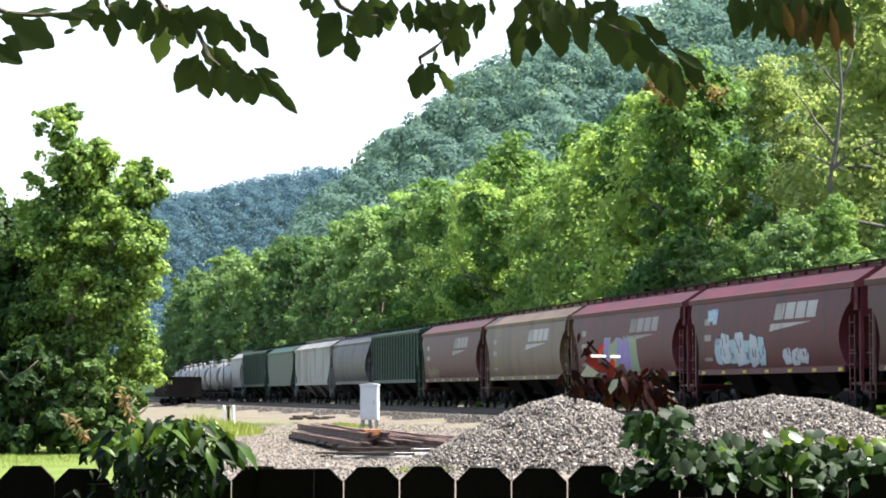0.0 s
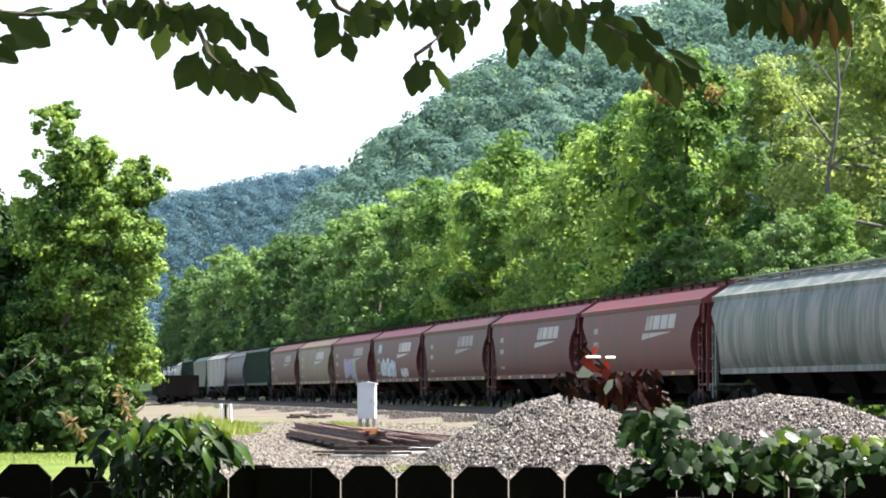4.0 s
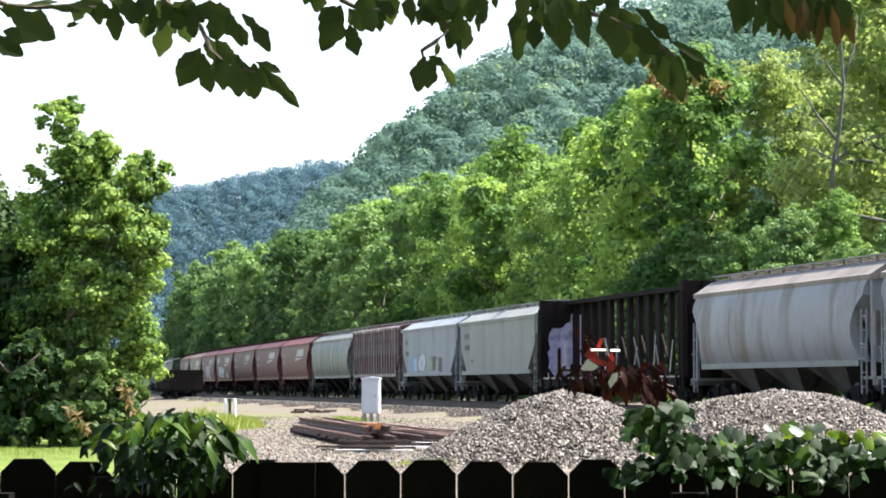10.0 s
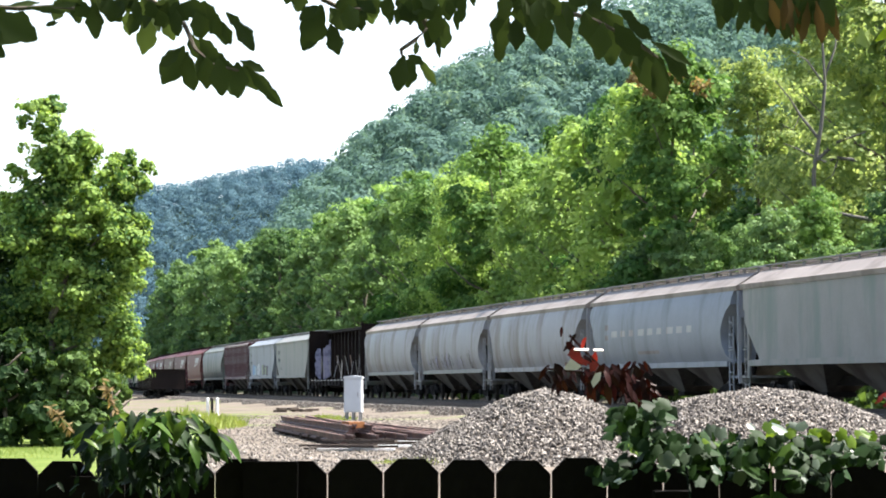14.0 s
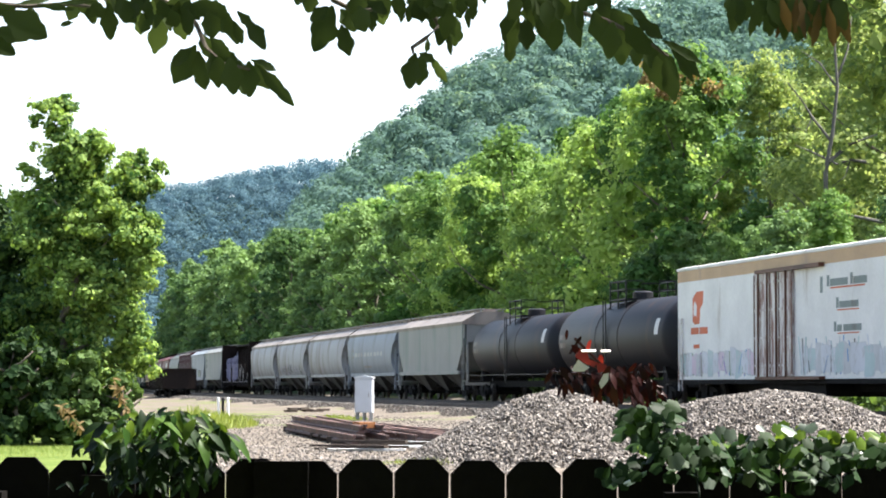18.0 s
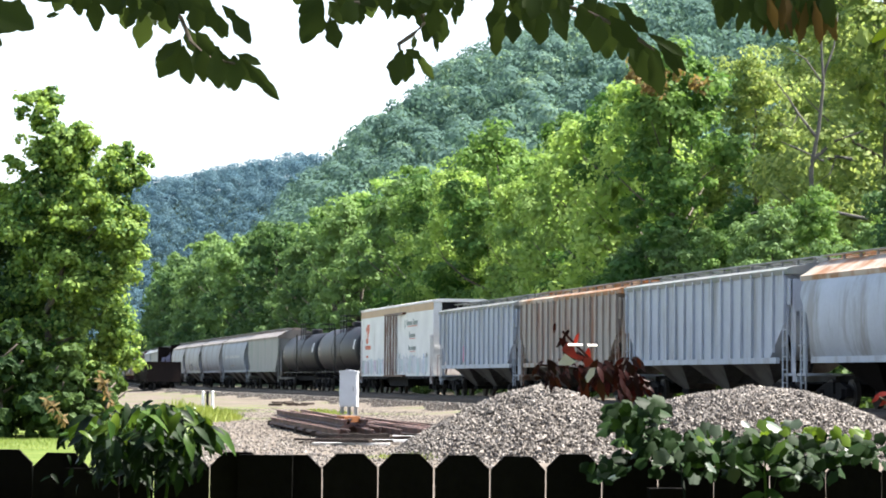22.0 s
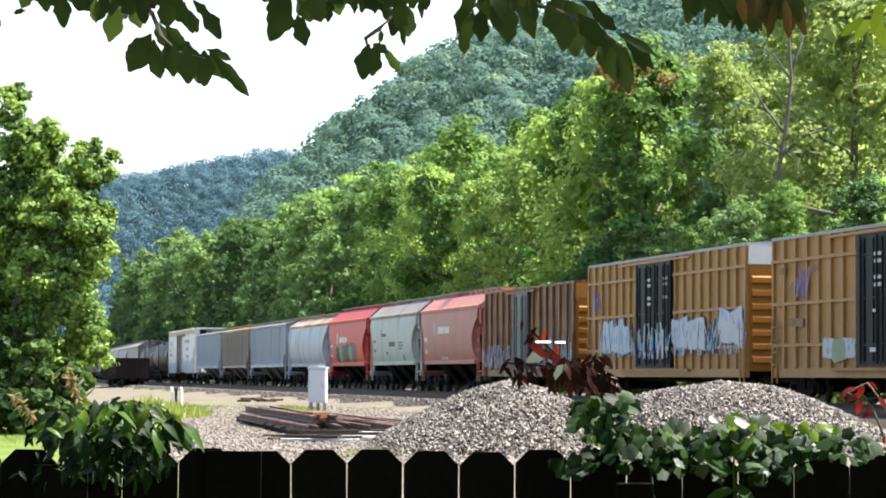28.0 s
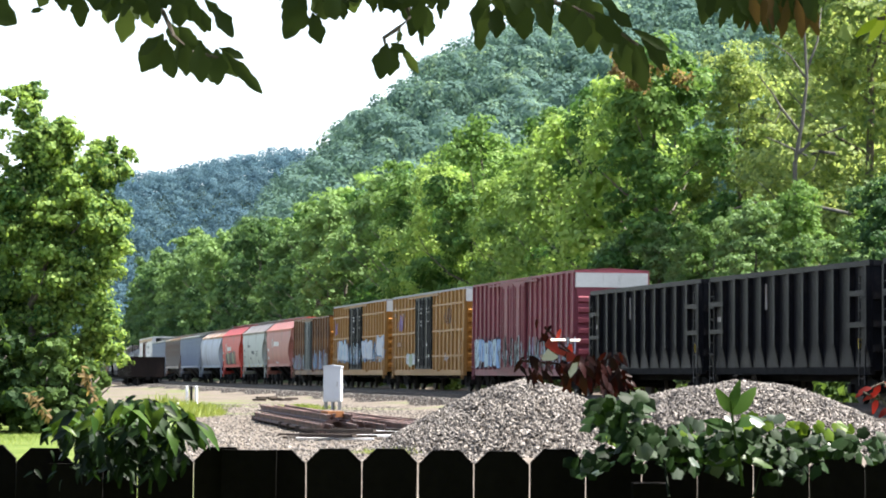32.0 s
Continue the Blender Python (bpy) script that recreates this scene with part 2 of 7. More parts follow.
def tube(bm, path, r, n=8):
    """A round bar along a list of points; r is one radius or one for each point."""
    rings = []
    for i, p in enumerate(path):
        p = Vector(p)
        d = (Vector(path[min(i + 1, len(path) - 1)]) - Vector(path[max(i - 1, 0)])).normalized()
        s = d.cross(Vector((0.13, 0.21, 1)) if abs(d.z) < 0.9 else Vector((1, 0.1, 0))).normalized()
        u = s.cross(d)
        rr = r[i] if isinstance(r, (list, tuple)) else r
        rings.append([bm.verts.new(p + (s * math.cos(k * math.tau / n) + u * math.sin(k * math.tau / n)) * rr) for k in range(n)])
    for a, b in zip(rings, rings[1:]):
        for k in range(n):
            bm.faces.new((a[k], a[(k + 1) % n], b[(k + 1) % n], b[k]))
    bm.faces.new(rings[0][::-1]), bm.faces.new(rings[-1])
    return bm


def raw_mesh(name, verts, faces, material, smooth=False):
    """A mesh from arrays of corners and equal-sided faces."""
    verts, faces = np.asarray(verts, np.float32), np.asarray(faces, np.int32)
    me = bpy.data.meshes.new(name)
    k = faces.shape[1]
    me.vertices.add(len(verts)), me.loops.add(faces.size), me.polygons.add(len(faces))
    me.vertices.foreach_set("co", verts.ravel())
    me.loops.foreach_set("vertex_index", faces.ravel())
    me.polygons.foreach_set("loop_start", np.arange(0, faces.size, k, dtype=np.int32))
    me.polygons.foreach_set("use_smooth", np.full(len(faces), smooth))
    me.update(calc_edges=True)
    me.materials.append(material)
    return me


def unit(v):
    return v / np.maximum(np.linalg.norm(v, axis=-1, keepdims=True), 1e-9)


def leaf_arrays(rng, centre, normal, size, along=None, slim=0.6, fold=0.12):
    """Folded leaf blades: four corners each, at centre, facing normal."""
    n = len(centre)
    normal = unit(normal)
    along = unit(np.cross(normal, rng.normal(size=(n, 3)))) if along is None else unit(along)
    side = unit(np.cross(normal, along))
    s = np.asarray(size).reshape(-1, 1)
    a = centre - along * s * 0.5
    b = centre + side * s * slim * 0.5 + normal * s * fold - along * s * 0.08
    c = centre + along * s * 0.5
    d = centre - side * s * slim * 0.5 + normal * s * fold - along * s * 0.08
    v = np.stack([a, b, c, d], 1).reshape(-1, 3)
    return v, np.arange(4 * n).reshape(n, 4)


def thing(name, label, category, at, group=""):
    ob = new(name)
    ob.empty_display_size = 0.5
    ob.matrix_basis = at
    return tagged(ob, label, category, group)

# ---- the track's line: arc length s runs away from the eye, lateral to the right of it ----
def heading(s):
    if s > 150:
        return max(0.1781 - 0.00036 * (s - 150), 0.125)
    u = max(s, -80) / 100
    return 0.1898 - 0.0218 * u + 0.0353 * u * u - 0.0173 * u ** 3


TRACK_S = np.arange(-720, 1100, 1.0)
_h = np.array([heading(s) for s in TRACK_S])
_i0 = int(np.argmin(abs(TRACK_S)))
TRACK_X = np.concatenate([[0], np.cumsum(-np.sin((_h[1:] + _h[:-1]) / 2))])
TRACK_Y = np.concatenate([[0], np.cumsum(np.cos((_h[1:] + _h[:-1]) / 2))])
TRACK_X += 5.675 - TRACK_X[_i0]
TRACK_Y += 117.61 - TRACK_Y[_i0]


def on_track(s, lateral=0.0):
    th = heading(s)
    return float(np.interp(s, TRACK_S, TRACK_X)) + lateral * math.cos(th), float(np.interp(s, TRACK_S, TRACK_Y)) + lateral * math.sin(th), th


def track_u(x, y):
    """How far a place lies to the right of the track."""
    tx = np.interp(y, TRACK_Y, TRACK_X)
    th = np.interp(y, TRACK_Y, _h)
    return (x - tx) * np.cos(th)


def smooth01(a, b, x):
    t = np.clip((np.asarray(x, float) - a) / (b - a), 0, 1)
    return t * t * (3 - 2 * t)


def ground_z(x, y):
    """Height of the ground: yard, lot, track bed, the wooded hillside beyond the track and the far ridge."""
    x, y = np.asarray(x, float), np.asarray(y, float)
    u = track_u(x, y)
    z = -0.95 + 0.45 * smooth01(9, 26, y)
    z = z + 0.22 * smooth01(-8.5, -6.8, u) * (1 - smooth01(6, 9, u)) * smooth01(-8.5, -6.8, u)
    near = np.clip(u - 3.7, 0, 2.2) * 0.8 * smooth01(20, 60, y) + np.clip(u - 11, 0, 60) * 0.22 * smooth01(20, 90, y)
    hill = 75 * (1 - np.exp(-np.clip(u - 14, 0, None) / 66)) * smooth01(300, 560, y) * (1 - smooth01(900, 1100, y))
    ridge = (97 - 0.02 * (x + 170)) * smooth01(1080, 1400, y) * smooth01(-420, -175, x)
    return z + near + hill + ridge


def axis(*runs):
    return np.unique(np.concatenate([np.arange(a, b, st) for a, b, st in runs] + [[runs[-1][1]]]))


gx = axis((-3500, -400, 310), (-400, -60, 20), (-60, 60, 2.5), (60, 300, 12), (300, 3500, 320))
gy = axis((-900, 0, 60), (0, 130, 2.0), (130, 420, 5), (420, 1500, 20), (1500, 4500, 300))
XX, YY = np.meshgrid(gx, gy, indexing="ij")
ZZ = ground_z(XX, YY)
idx = np.arange(XX.size).reshape(XX.shape)
quads = np.stack([idx[:-1, :-1], idx[1:, :-1], idx[1:, 1:], idx[:-1, 1:]], -1).reshape(-1, 4)


def ground_material():
    """Gravel lot with worn grass patches, lawn towards the yard, soil under the woods."""
    m = bpy.data.materials.new("gravel_lot_and_lawn")
    m.use_nodes = True
    n, l = m.node_tree.nodes, m.node_tree.links
    b = n["Principled BSDF"]
    b.inputs["Roughness"].default_value, b.inputs["Specular IOR Level"].default_value = 0.95, 0.03
    geo, sep = n.new("ShaderNodeNewGeometry"), n.new("ShaderNodeSeparateXYZ")
    l.new(geo.outputs["Position"], sep.inputs[0])

    def noise_at(scale, detail=4):
        t = n.new("ShaderNodeTexNoise")
        t.inputs["Scale"].default_value, t.inputs["Detail"].default_value = scale, detail
        l.new(geo.outputs["Position"], t.inputs["Vector"])
        return t.outputs["Fac"]

    def ramp(src, *stops):
        r = n.new("ShaderNodeValToRGB")
        while len(r.color_ramp.elements) < len(stops):
            r.color_ramp.elements.new(0.5)
        for e, (p, c) in zip(r.color_ramp.elements, stops):
            e.position, e.color = p, (*c, 1)
        l.new(src, r.inputs[0])
        return r.outputs[0]

    def mathn(op, a, bb):
        q = n.new("ShaderNodeMath")
        q.operation = op
        for i, w in enumerate((a, bb)):
            if isinstance(w, (int, float)):
                q.inputs[i].default_value = w
            else:
                l.new(w, q.inputs[i])
        return q.outputs[0]

    def mixc(f, a, bb):
        q = n.new("ShaderNodeMixRGB")
        l.new(f, q.inputs[0]), l.new(a, q.inputs[1]), l.new(bb, q.inputs[2])
        return q.outputs[0]

    stones = ramp(noise_at(9, 6), (0.3, (0.05, 0.043, 0.036)), (0.5, (0.105, 0.09, 0.075)), (0.7, (0.17, 0.15, 0.128)))
    dusty = ramp(noise_at(0.35), (0.3, (0.1, 0.084, 0.069)), (0.7, (0.175, 0.149, 0.124)))
    gravel = n.new("ShaderNodeMixRGB")
    gravel.inputs[0].default_value = 0.66
    l.new(stones, gravel.inputs[1]), l.new(dusty, gravel.inputs[2])
    grass = ramp(noise_at(1.7, 6), (0.3, (0.07, 0.105, 0.024)), (0.7, (0.135, 0.165, 0.05)))
    patch = ramp(noise_at(0.16, 5), (0.56, (0, 0, 0)), (0.64, (0.8, 0.8, 0.8)))
    far = ramp(mathn("MULTIPLY", sep.outputs[1], 0.01), (0.74, (0, 0, 0)), (0.84, (1, 1, 1)))
    one = mixc(mathn("MULTIPLY", patch, far), gravel.outputs[0], grass)
    # lawn: the yard, and nearer than about 58 m on the western side of the lot
    edge = mathn("SUBTRACT", mathn("ADD", mathn("MULTIPLY", sep.outputs[0], 0.55), mathn("MULTIPLY", sep.outputs[1], 0.1)), 1.5)
    edge = mathn("MINIMUM", edge, mathn("MULTIPLY", mathn("SUBTRACT", sep.outputs[1], 11.0), 0.3))
    lawn = ramp(mathn("ADD", edge, mathn("MULTIPLY", noise_at(0.5), 0.6)), (0.0, (1, 1, 1)), (0.9, (0, 0, 0)))
    two = mixc(lawn, one, grass)
    soil = ramp(noise_at(0.4), (0.3, (0.02, 0.034, 0.016)), (0.7, (0.04, 0.06, 0.03)))
    wood = ramp(mathn("MULTIPLY", sep.outputs[2], 0.5), (0.0, (0, 0, 0)), (0.06, (1, 1, 1)))
    three = mixc(wood, two, soil)
    l.new(three, b.inputs["Base Color"])
    bp = n.new("ShaderNodeBump")
    bp.inputs["Strength"].default_value, bp.inputs["Distance"].default_value = 0.7, 0.05
    l.new(noise_at(14, 5), bp.inputs["Height"]), l.new(bp.outputs[0], b.inputs["Normal"])
    return m


ground = new("ground", raw_mesh("ground", np.stack([XX, YY, ZZ], -1).reshape(-1, 3), quads, ground_material(), True))
tagged(ground, "pale gravel lot with grass patches and wooded slopes", "ground", kind="structure")


# ---- railway: two tracks on one ballast bed, a lower spur for the parked car ----
def strip(name, material, s0, s1, step, profile, label, cat):
    """A section swept along the track; profile: (lateral, z) from left to right."""
    ss = np.arange(s0, s1 + step, step)
    v = []
    for s in ss:
        for a, z in profile:
            x, y, _ = on_track(s, a)
            v.append((x, y, z))
    k = len(profile)
    f = [(i * k + j, i * k + j + 1, (i + 1) * k + j + 1, (i + 1) * k + j) for i in range(len(ss) - 1) for j in range(k - 1)]
    f += [(i * k + k - 1, i * k, (i + 1) * k, (i + 1) * k + k - 1) for i in range(len(ss) - 1)]
    return tagged(new(name, raw_mesh(name, v, f, material)), label, cat, kind="structure")


SIDING = -4.6
strip("track_bed", M_BALLAST, -300, 1000, 5, [(-8.2, -0.6), (-6.6, -0.2), (-2.6, -0.2), (-2.2, -0.17), (2.2, -0.17), (4.2, -0.7)], "grey crushed stone ballast under two tracks", "ballast")


def rail_profile(a, top):
    w, h = 0.036, 0.16
    return [(a - 0.07, top - h), (a - 0.02, top - h + 0.03), (a - 0.012, top - 0.05), (a - w, top - 0.04), (a - w, top), (a + w, top), (a + w, top - 0.04), (a + 0.012, top - 0.05), (a + 0.02, top - h + 0.03), (a + 0.07, top - h)]


for base, top in ((0.0, 0.0), (SIDING, -0.03)):
    for a in (-0.7525, 0.7525):
        strip("rail", M_RAIL, -300, 1000, 5, rail_profile(base + a, top), "steel running rail on the ballast", "rail")


def tie_bm():
    return boxes((-1.3, 1.3, -0.11, 0.11, -0.17, -0.012))


ties = new("track_ties_siding")
tagged(ties, "dark creosoted wooden ties of the siding", "ties", kind="structure")
for i in range(150):
    x, y, th = on_track(-40 + i * 0.62, SIDING)
    part("tie", tie_bm, M_TIE, ties, at=pose(x, y, -0.16, 0, 0, math.degrees(th)), key="tie")

# ---- the freight train ----
TRAIN = []            # (thing, arc length of its middle at nine seconds)


def train_s(q, t):
    return q + 0.7 + 17.082 * (t - 9) - 0.01935 * (t - 9) ** 2


def paint(name, col, stain=(0.12, 0.09, 0.07), amt=0.35, rough=0.5, **k):
    k.setdefault("stain_scale", (0.9, 0.9, 0.18))
    k.setdefault("spec", 0.18 if max(col) > 0.12 else 0.1)
    col, stain = [0.76 * c for c in col], [0.76 * c for c in stain]
    return mat(name, col, rough, vary=k.pop("vary", 0.14), scale=0.6, fine=9, bump=0.05, stain=stain, stain_amt=amt, **k)


def wheel_bm():
    bm = bmesh.new()
    tube(bm, [(-0.07, 0, 0), (0.07, 0, 0)], 0.44, 20)
    tube(bm, [(-0.1, 0, 0), (-0.07, 0, 0)], 0.36, 20)
    tube(bm, [(-0.2, 0, 0), (-0.09, 0, 0)], 0.1, 10)
    return bm


def bogie_bm():
    bm = bmesh.new()
    side = [(-1.15, 0.36), (-1.15, 0.62), (-0.55, 0.78), (0.55, 0.78), (1.15, 0.62), (1.15, 0.36), (0.75, 0.36), (0.45, 0.24), (-0.45, 0.24), (-0.75, 0.36)]
    for x in (-1.08, 0.92):
        prism(bm, side, x, x + 0.16, "x")
    box(bm, -1.15, 1.15, -0.2, 0.2, 0.45, 0.8)
    for y in (-0.88, 0.88):
        tube(bm, [(-1.1, y, 0.44), (1.1, y, 0.44)], 0.08, 8)
        box(bm, -1.2, -1.05, y - 0.14, y + 0.14, 0.32, 0.58)
        box(bm, 1.05, 1.2, y - 0.14, y + 0.14, 0.32, 0.58)
    for x in (-1.1, 0.9):
        for y in (-0.24, 0, 0.24):
            tube(bm, [(x + 0.09, y, 0.3), (x + 0.09, y, 0.66)], 0.08, 8)
    return bm


def running_gear(car, L, inset=2.3):
    for sgn in (-1, 1):
        b = part("bogie", bogie_bm, M_UNDER, car, at=pose(0, sgn * (L / 2 - inset), 0), key="bogie")
        for y in (-0.88, 0.88):
            for x in (-0.75, 0.75):
                part("wheel", wheel_bm, M_WHEEL, b, at=pose(x, y, 0.44, 0, 0, 0 if x < 0 else 180), key="wheel", smooth=False)
        part("coupler", lambda: boxes((-0.12, 0.12, -0.42, 0.3, 0.72, 1.0), (-0.2, 0.2, 0.22, 0.42, 0.7, 1.02)), M_UNDER, car, at=pose(0, sgn * (L / 2 - 0.32), 0, 0, 0, 0 if sgn > 0 else 180), key="coupler")
        part("brake_hose", lambda: tube(bmesh.new(), [(0.35, 0, 0.8), (0.36, 0.12, 0.55), (0.3, 0.3, 0.42), (0.2, 0.42, 0.5)], 0.03, 6), M_BLACK, car, at=pose(0, sgn * (L / 2 - 0.45), 0, 0, 0, 0 if sgn > 0 else 180), key="hose")


def ladder_bm(h, w=0.42, n=None):
    n = n or int(h / 0.36)
    bm = bmesh.new()
    for y in (-w / 2, w / 2):
        box(bm, -0.02, 0.02, y - 0.025, y + 0.025, 0, h)
    for i in range(n):
        z = (i + 0.5) * h / n
        box(bm, -0.035, -0.01, -w / 2, w / 2, z - 0.015, z + 0.015)
    return bm


def ladder(car, x, y, z, h, material, rz=0, w=0.42):
    return part("ladder", lambda: ladder_bm(h, w), material, car, at=pose(x, y, z, 0, 0, rz), key=("ladder", round(h, 2), w))


def shell(L, prof, z_cut, cut, power, ends=0.72, seg=3):
    """Sides and ends of a covered hopper; the lower ends draw in below z_cut."""
    zb = prof[0][1]

    def e(z):
        if power < 1:          # rounded hollow ends, deepest at half height
            return L / 2 - ends - (cut * math.sin(math.pi * min(1, (z_cut - z) / (z_cut - zb + 0.25))) ** power if z < z_cut else 0)
        return L / 2 - ends - (cut * ((z_cut - z) / (z_cut - zb)) ** power if z < z_cut else 0)

    bm = bmesh.new()
    ring = [(-w, z) for w, z in prof] + [(w, z) for w, z in prof[::-1]]
    rows = []
    for k in range(seg + 1):
        t = -1 + 2 * k / seg
        rows.append([bm.verts.new((x, t * e(z), z)) for x, z in ring])
    n = len(ring)
    for a, b in zip(rows, rows[1:]):
        for i in range(n):
            bm.faces.new((a[i], a[(i + 1) % n], b[(i + 1) % n], b[i]))
    for r in (rows[0], rows[-1]):
        for i in range(len(prof) - 1):
            bm.faces.new((r[i], r[i + 1], r[n - 2 - i], r[n - 1 - i]))
    return bm


def dense(prof, step=0.22):
    out = [prof[0]]
    for a, b in zip(prof, prof[1:]):
        k = max(1, int(math.hypot(b[0] - a[0], b[1] - a[1]) / step))
        out += [(a[0] + (b[0] - a[0]) * i / k, a[1] + (b[1] - a[1]) * i / k) for i in range(1, k + 1)]
    return out


PROFILES = {
    "curved": [(1.44, 1.5), (1.52, 1.75), (1.575, 2.1), (1.61, 2.6), (1.60, 3.2), (1.55, 3.7), (1.50, 3.98)],
    "round": [(1.36, 1.5), (1.48, 1.75), (1.57, 2.1), (1.62, 2.6), (1.60, 3.2), (1.50, 3.7), (1.36, 4.0)],
    "flat": [(1.52, 1.5), (1.52, 4.0)],
    "ribbed": [(1.49, 1.5), (1.49, 4.26)],
}


def roof_bm(L, w, z, top):
    bm = bmesh.new()
    h = L / 2 - 0.42
    pts = [(-w, z - 0.1), (-w - 0.02, z + 0.06), (-w * 0.93, z + 0.12), (-w * 0.55, top - 0.1), (-0.45, top), (0.45, top), (w * 0.55, top - 0.1), (w * 0.93, z + 0.12), (w + 0.02, z + 0.06), (w, z - 0.1)]
    prism(bm, pts, -h, h, "y")
    return bm


def hopper(q, L, style, col, roof=None, sill=None, label="", group="covered hoppers", bays=3, ribs=0, top=4.58, marks=(), name="covered_hopper", bay_m=None, walk_m=None):
    """A covered hopper wagon whose leading roof corner stands at q."""
    car = thing(name, label, "freight wagon", pose(0, 0, 0), group)
    TRAIN.append((car, q - L / 2))
    roof, sill = roof or col, sill or col
    if col in (P_MAROON, P_BROWN, P_TAN, P_RED, P_GREEN, P_DKGREY):
        walk_m = P_WALKDARK
    prof = PROFILES[style]
    w_top = prof[-1][0]
    if style in ("curved", "round"):
        zc, cut, pw = 3.4, 0.95, 0.7
    else:
        zc, cut, pw = 2.75, 1.55, 1.0

    def body_mesh():
        me = mesh_of(shell(L, dense(prof), zc, cut, pw), "body", True)
        me.set_sharp_from_angle(angle=0.5)
        return me

    part("body", body_mesh, col, car, key=("shell", L, style))
    part("roof", lambda: roof_bm(L, w_top + 0.05, prof[-1][1], top), roof, car, key=("roof", L, style, top))
    # roof walk with its brackets, round hatches down the middle
    part("running_board", lambda: boxes((-0.72, -0.42, -L / 2 + 0.3, L / 2 - 0.3, top + 0.11, top + 0.14), (0.42, 0.72, -L / 2 + 0.3, L / 2 - 0.3, top + 0.11, top + 0.14), *[(sx * 0.57 - 0.04, sx * 0.57 + 0.04, y - 0.025, y + 0.025, top - 0.12, top + 0.11) for sx in (-1, 1) for y in np.linspace(-L / 2 + 0.6, L / 2 - 0.6, 13)]), walk_m or M_GALV, car, "steel grating roof walk", key=("walk", L, top))
    part("hatch_trough", lambda: boxes((-0.3, 0.3, -L / 2 + 1.0, L / 2 - 1.0, top - 0.02, top + 0.09), *[(-0.34, 0.34, y - 0.05, y + 0.05, top - 0.02, top + 0.15) for y in np.linspace(-L / 2 + 1.2, L / 2 - 1.2, 9)]), roof, car, key=("trough", L, top))
    # side sills, end platforms, posts
    zs = prof[0][1]
    for sx in (-1, 1):
        part("side_sill", lambda: boxes((-0.06, 0.06, -L / 2 + 1.4, L / 2 - 1.4, -0.13, 0.06)), sill, car, at=pose(sx * (prof[0][0] + 0.02), 0, zs), key=("sill", L))
    part("centre_sill", lambda: boxes((-0.3, 0.3, -L / 2 + 0.5, L / 2 - 0.5, 0.72, 1.0)), M_UNDER, car, key=("csill", L))
    for sgn in (-1, 1):
        ye = sgn * (L / 2 - 0.55)
        part("end_platform", lambda: boxes((-1.45, 1.45, -0.5, 0.42, 0.98, 1.06), (-1.45, 1.45, 0.36, 0.42, 0.8, 1.06)), sill, car, at=pose(0, ye, 0, 0, 0, 0 if sgn > 0 else 180), key="platform")
        for sx in (-1, 1):
            part("end_post", lambda: boxes((-0.05, 0.05, -0.07, 0.07, 1.06, 4.0)), col, car, at=pose(sx * 1.3, ye + sgn * 0.02, 0), key="endpost")
            part("corner_panel", lambda: boxes((-0.02, 0.02, -0.2, 0.09, 3.2, 4.02)), col, car, at=pose(sx * (w_top - 0.06), ye + sgn * 0.02, 0, 0, 0, 0 if sgn > 0 else 180), key="cpanel")
            part("brace", lambda: tube(bmesh.new(), [(0, 0, 1.1), (0, -1.0, 2.9)], 0.05, 6), M_UNDER, car, at=pose(sx * 1.2, ye - sgn * 0.15, 0, 0, 0, 0 if sgn > 0 else 180), key="brace")
        part("end_sheet", lambda: boxes((-1.25, 1.25, -0.02, 0.02, 3.0, 4.02)), col, car, at=pose(0, ye + sgn * 0.03, 0), key="endsheet")
        part("grab_iron", lambda: boxes((-0.015, 0.015, -0.3, 0.3, 0, 0.03)), sill, car, at=pose(-1.5, ye - sgn * 0.2, 1.9), key="grab")
        ladder(car, -1.47, ye - sgn * 0.28, 0.55, 2.5, col)
        ladder(car, 0.9, ye + sgn * 0.1, 0.6, 3.9, col, 90)
        if sgn < 0:
            part("brake_wheel", lambda: tube(bmesh.new(), [(0, 0, 0), (0, -0.04, 0)], 0.28, 14), M_UNDER, car, at=pose(-0.55, ye - 0.14, 2.6), key="bwheel")
    # discharge bays
    bay = (L - 5.2) / bays

    h = bay / 2 - 0.3

    def chute_bm():
        bm = bmesh.new()
        hi = [bm.verts.new((x, y, 1.47)) for x, y in ((-1.32, -h), (1.32, -h), (1.32, h), (-1.32, h))]
        lo = [bm.verts.new((x, y, 0.5)) for x, y in ((-0.42, -0.3), (0.42, -0.3), (0.42, 0.3), (-0.42, 0.3))]
        bm.faces.new(hi), bm.faces.new(lo[::-1])
        for i in range(4):
            bm.faces.new((hi[i], hi[(i + 1) % 4], lo[(i + 1) % 4], lo[i]))
        return bm

    for i in range(bays):
        y = (i - (bays - 1) / 2) * bay
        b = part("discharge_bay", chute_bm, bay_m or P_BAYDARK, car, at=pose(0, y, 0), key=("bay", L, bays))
        part("gate", lambda: boxes((-0.5, 0.5, -0.4, 0.4, 0.36, 0.52)), M_UNDER, b, key="baygate")
    for i in range(ribs):
        y = -L / 2 + 0.75 + (L - 1.5) * i / (ribs - 1)
        d = max(0.0, 1.55 * (abs(y) - (L / 2 - 2.1)) / 1.55)
        z0 = 1.46 + d * 0.85
        for sx in (-1, 1):
            part("side_post", lambda z0=z0: boxes((-0.045, 0.045, -0.05, 0.05, z0, prof[-1][1])), col, car, at=pose(sx * 1.525, y, 0), key=("post", round(z0, 2), style))
    running_gear(car, L)
    for mk in marks:
        mk(car, L, prof)
    return car


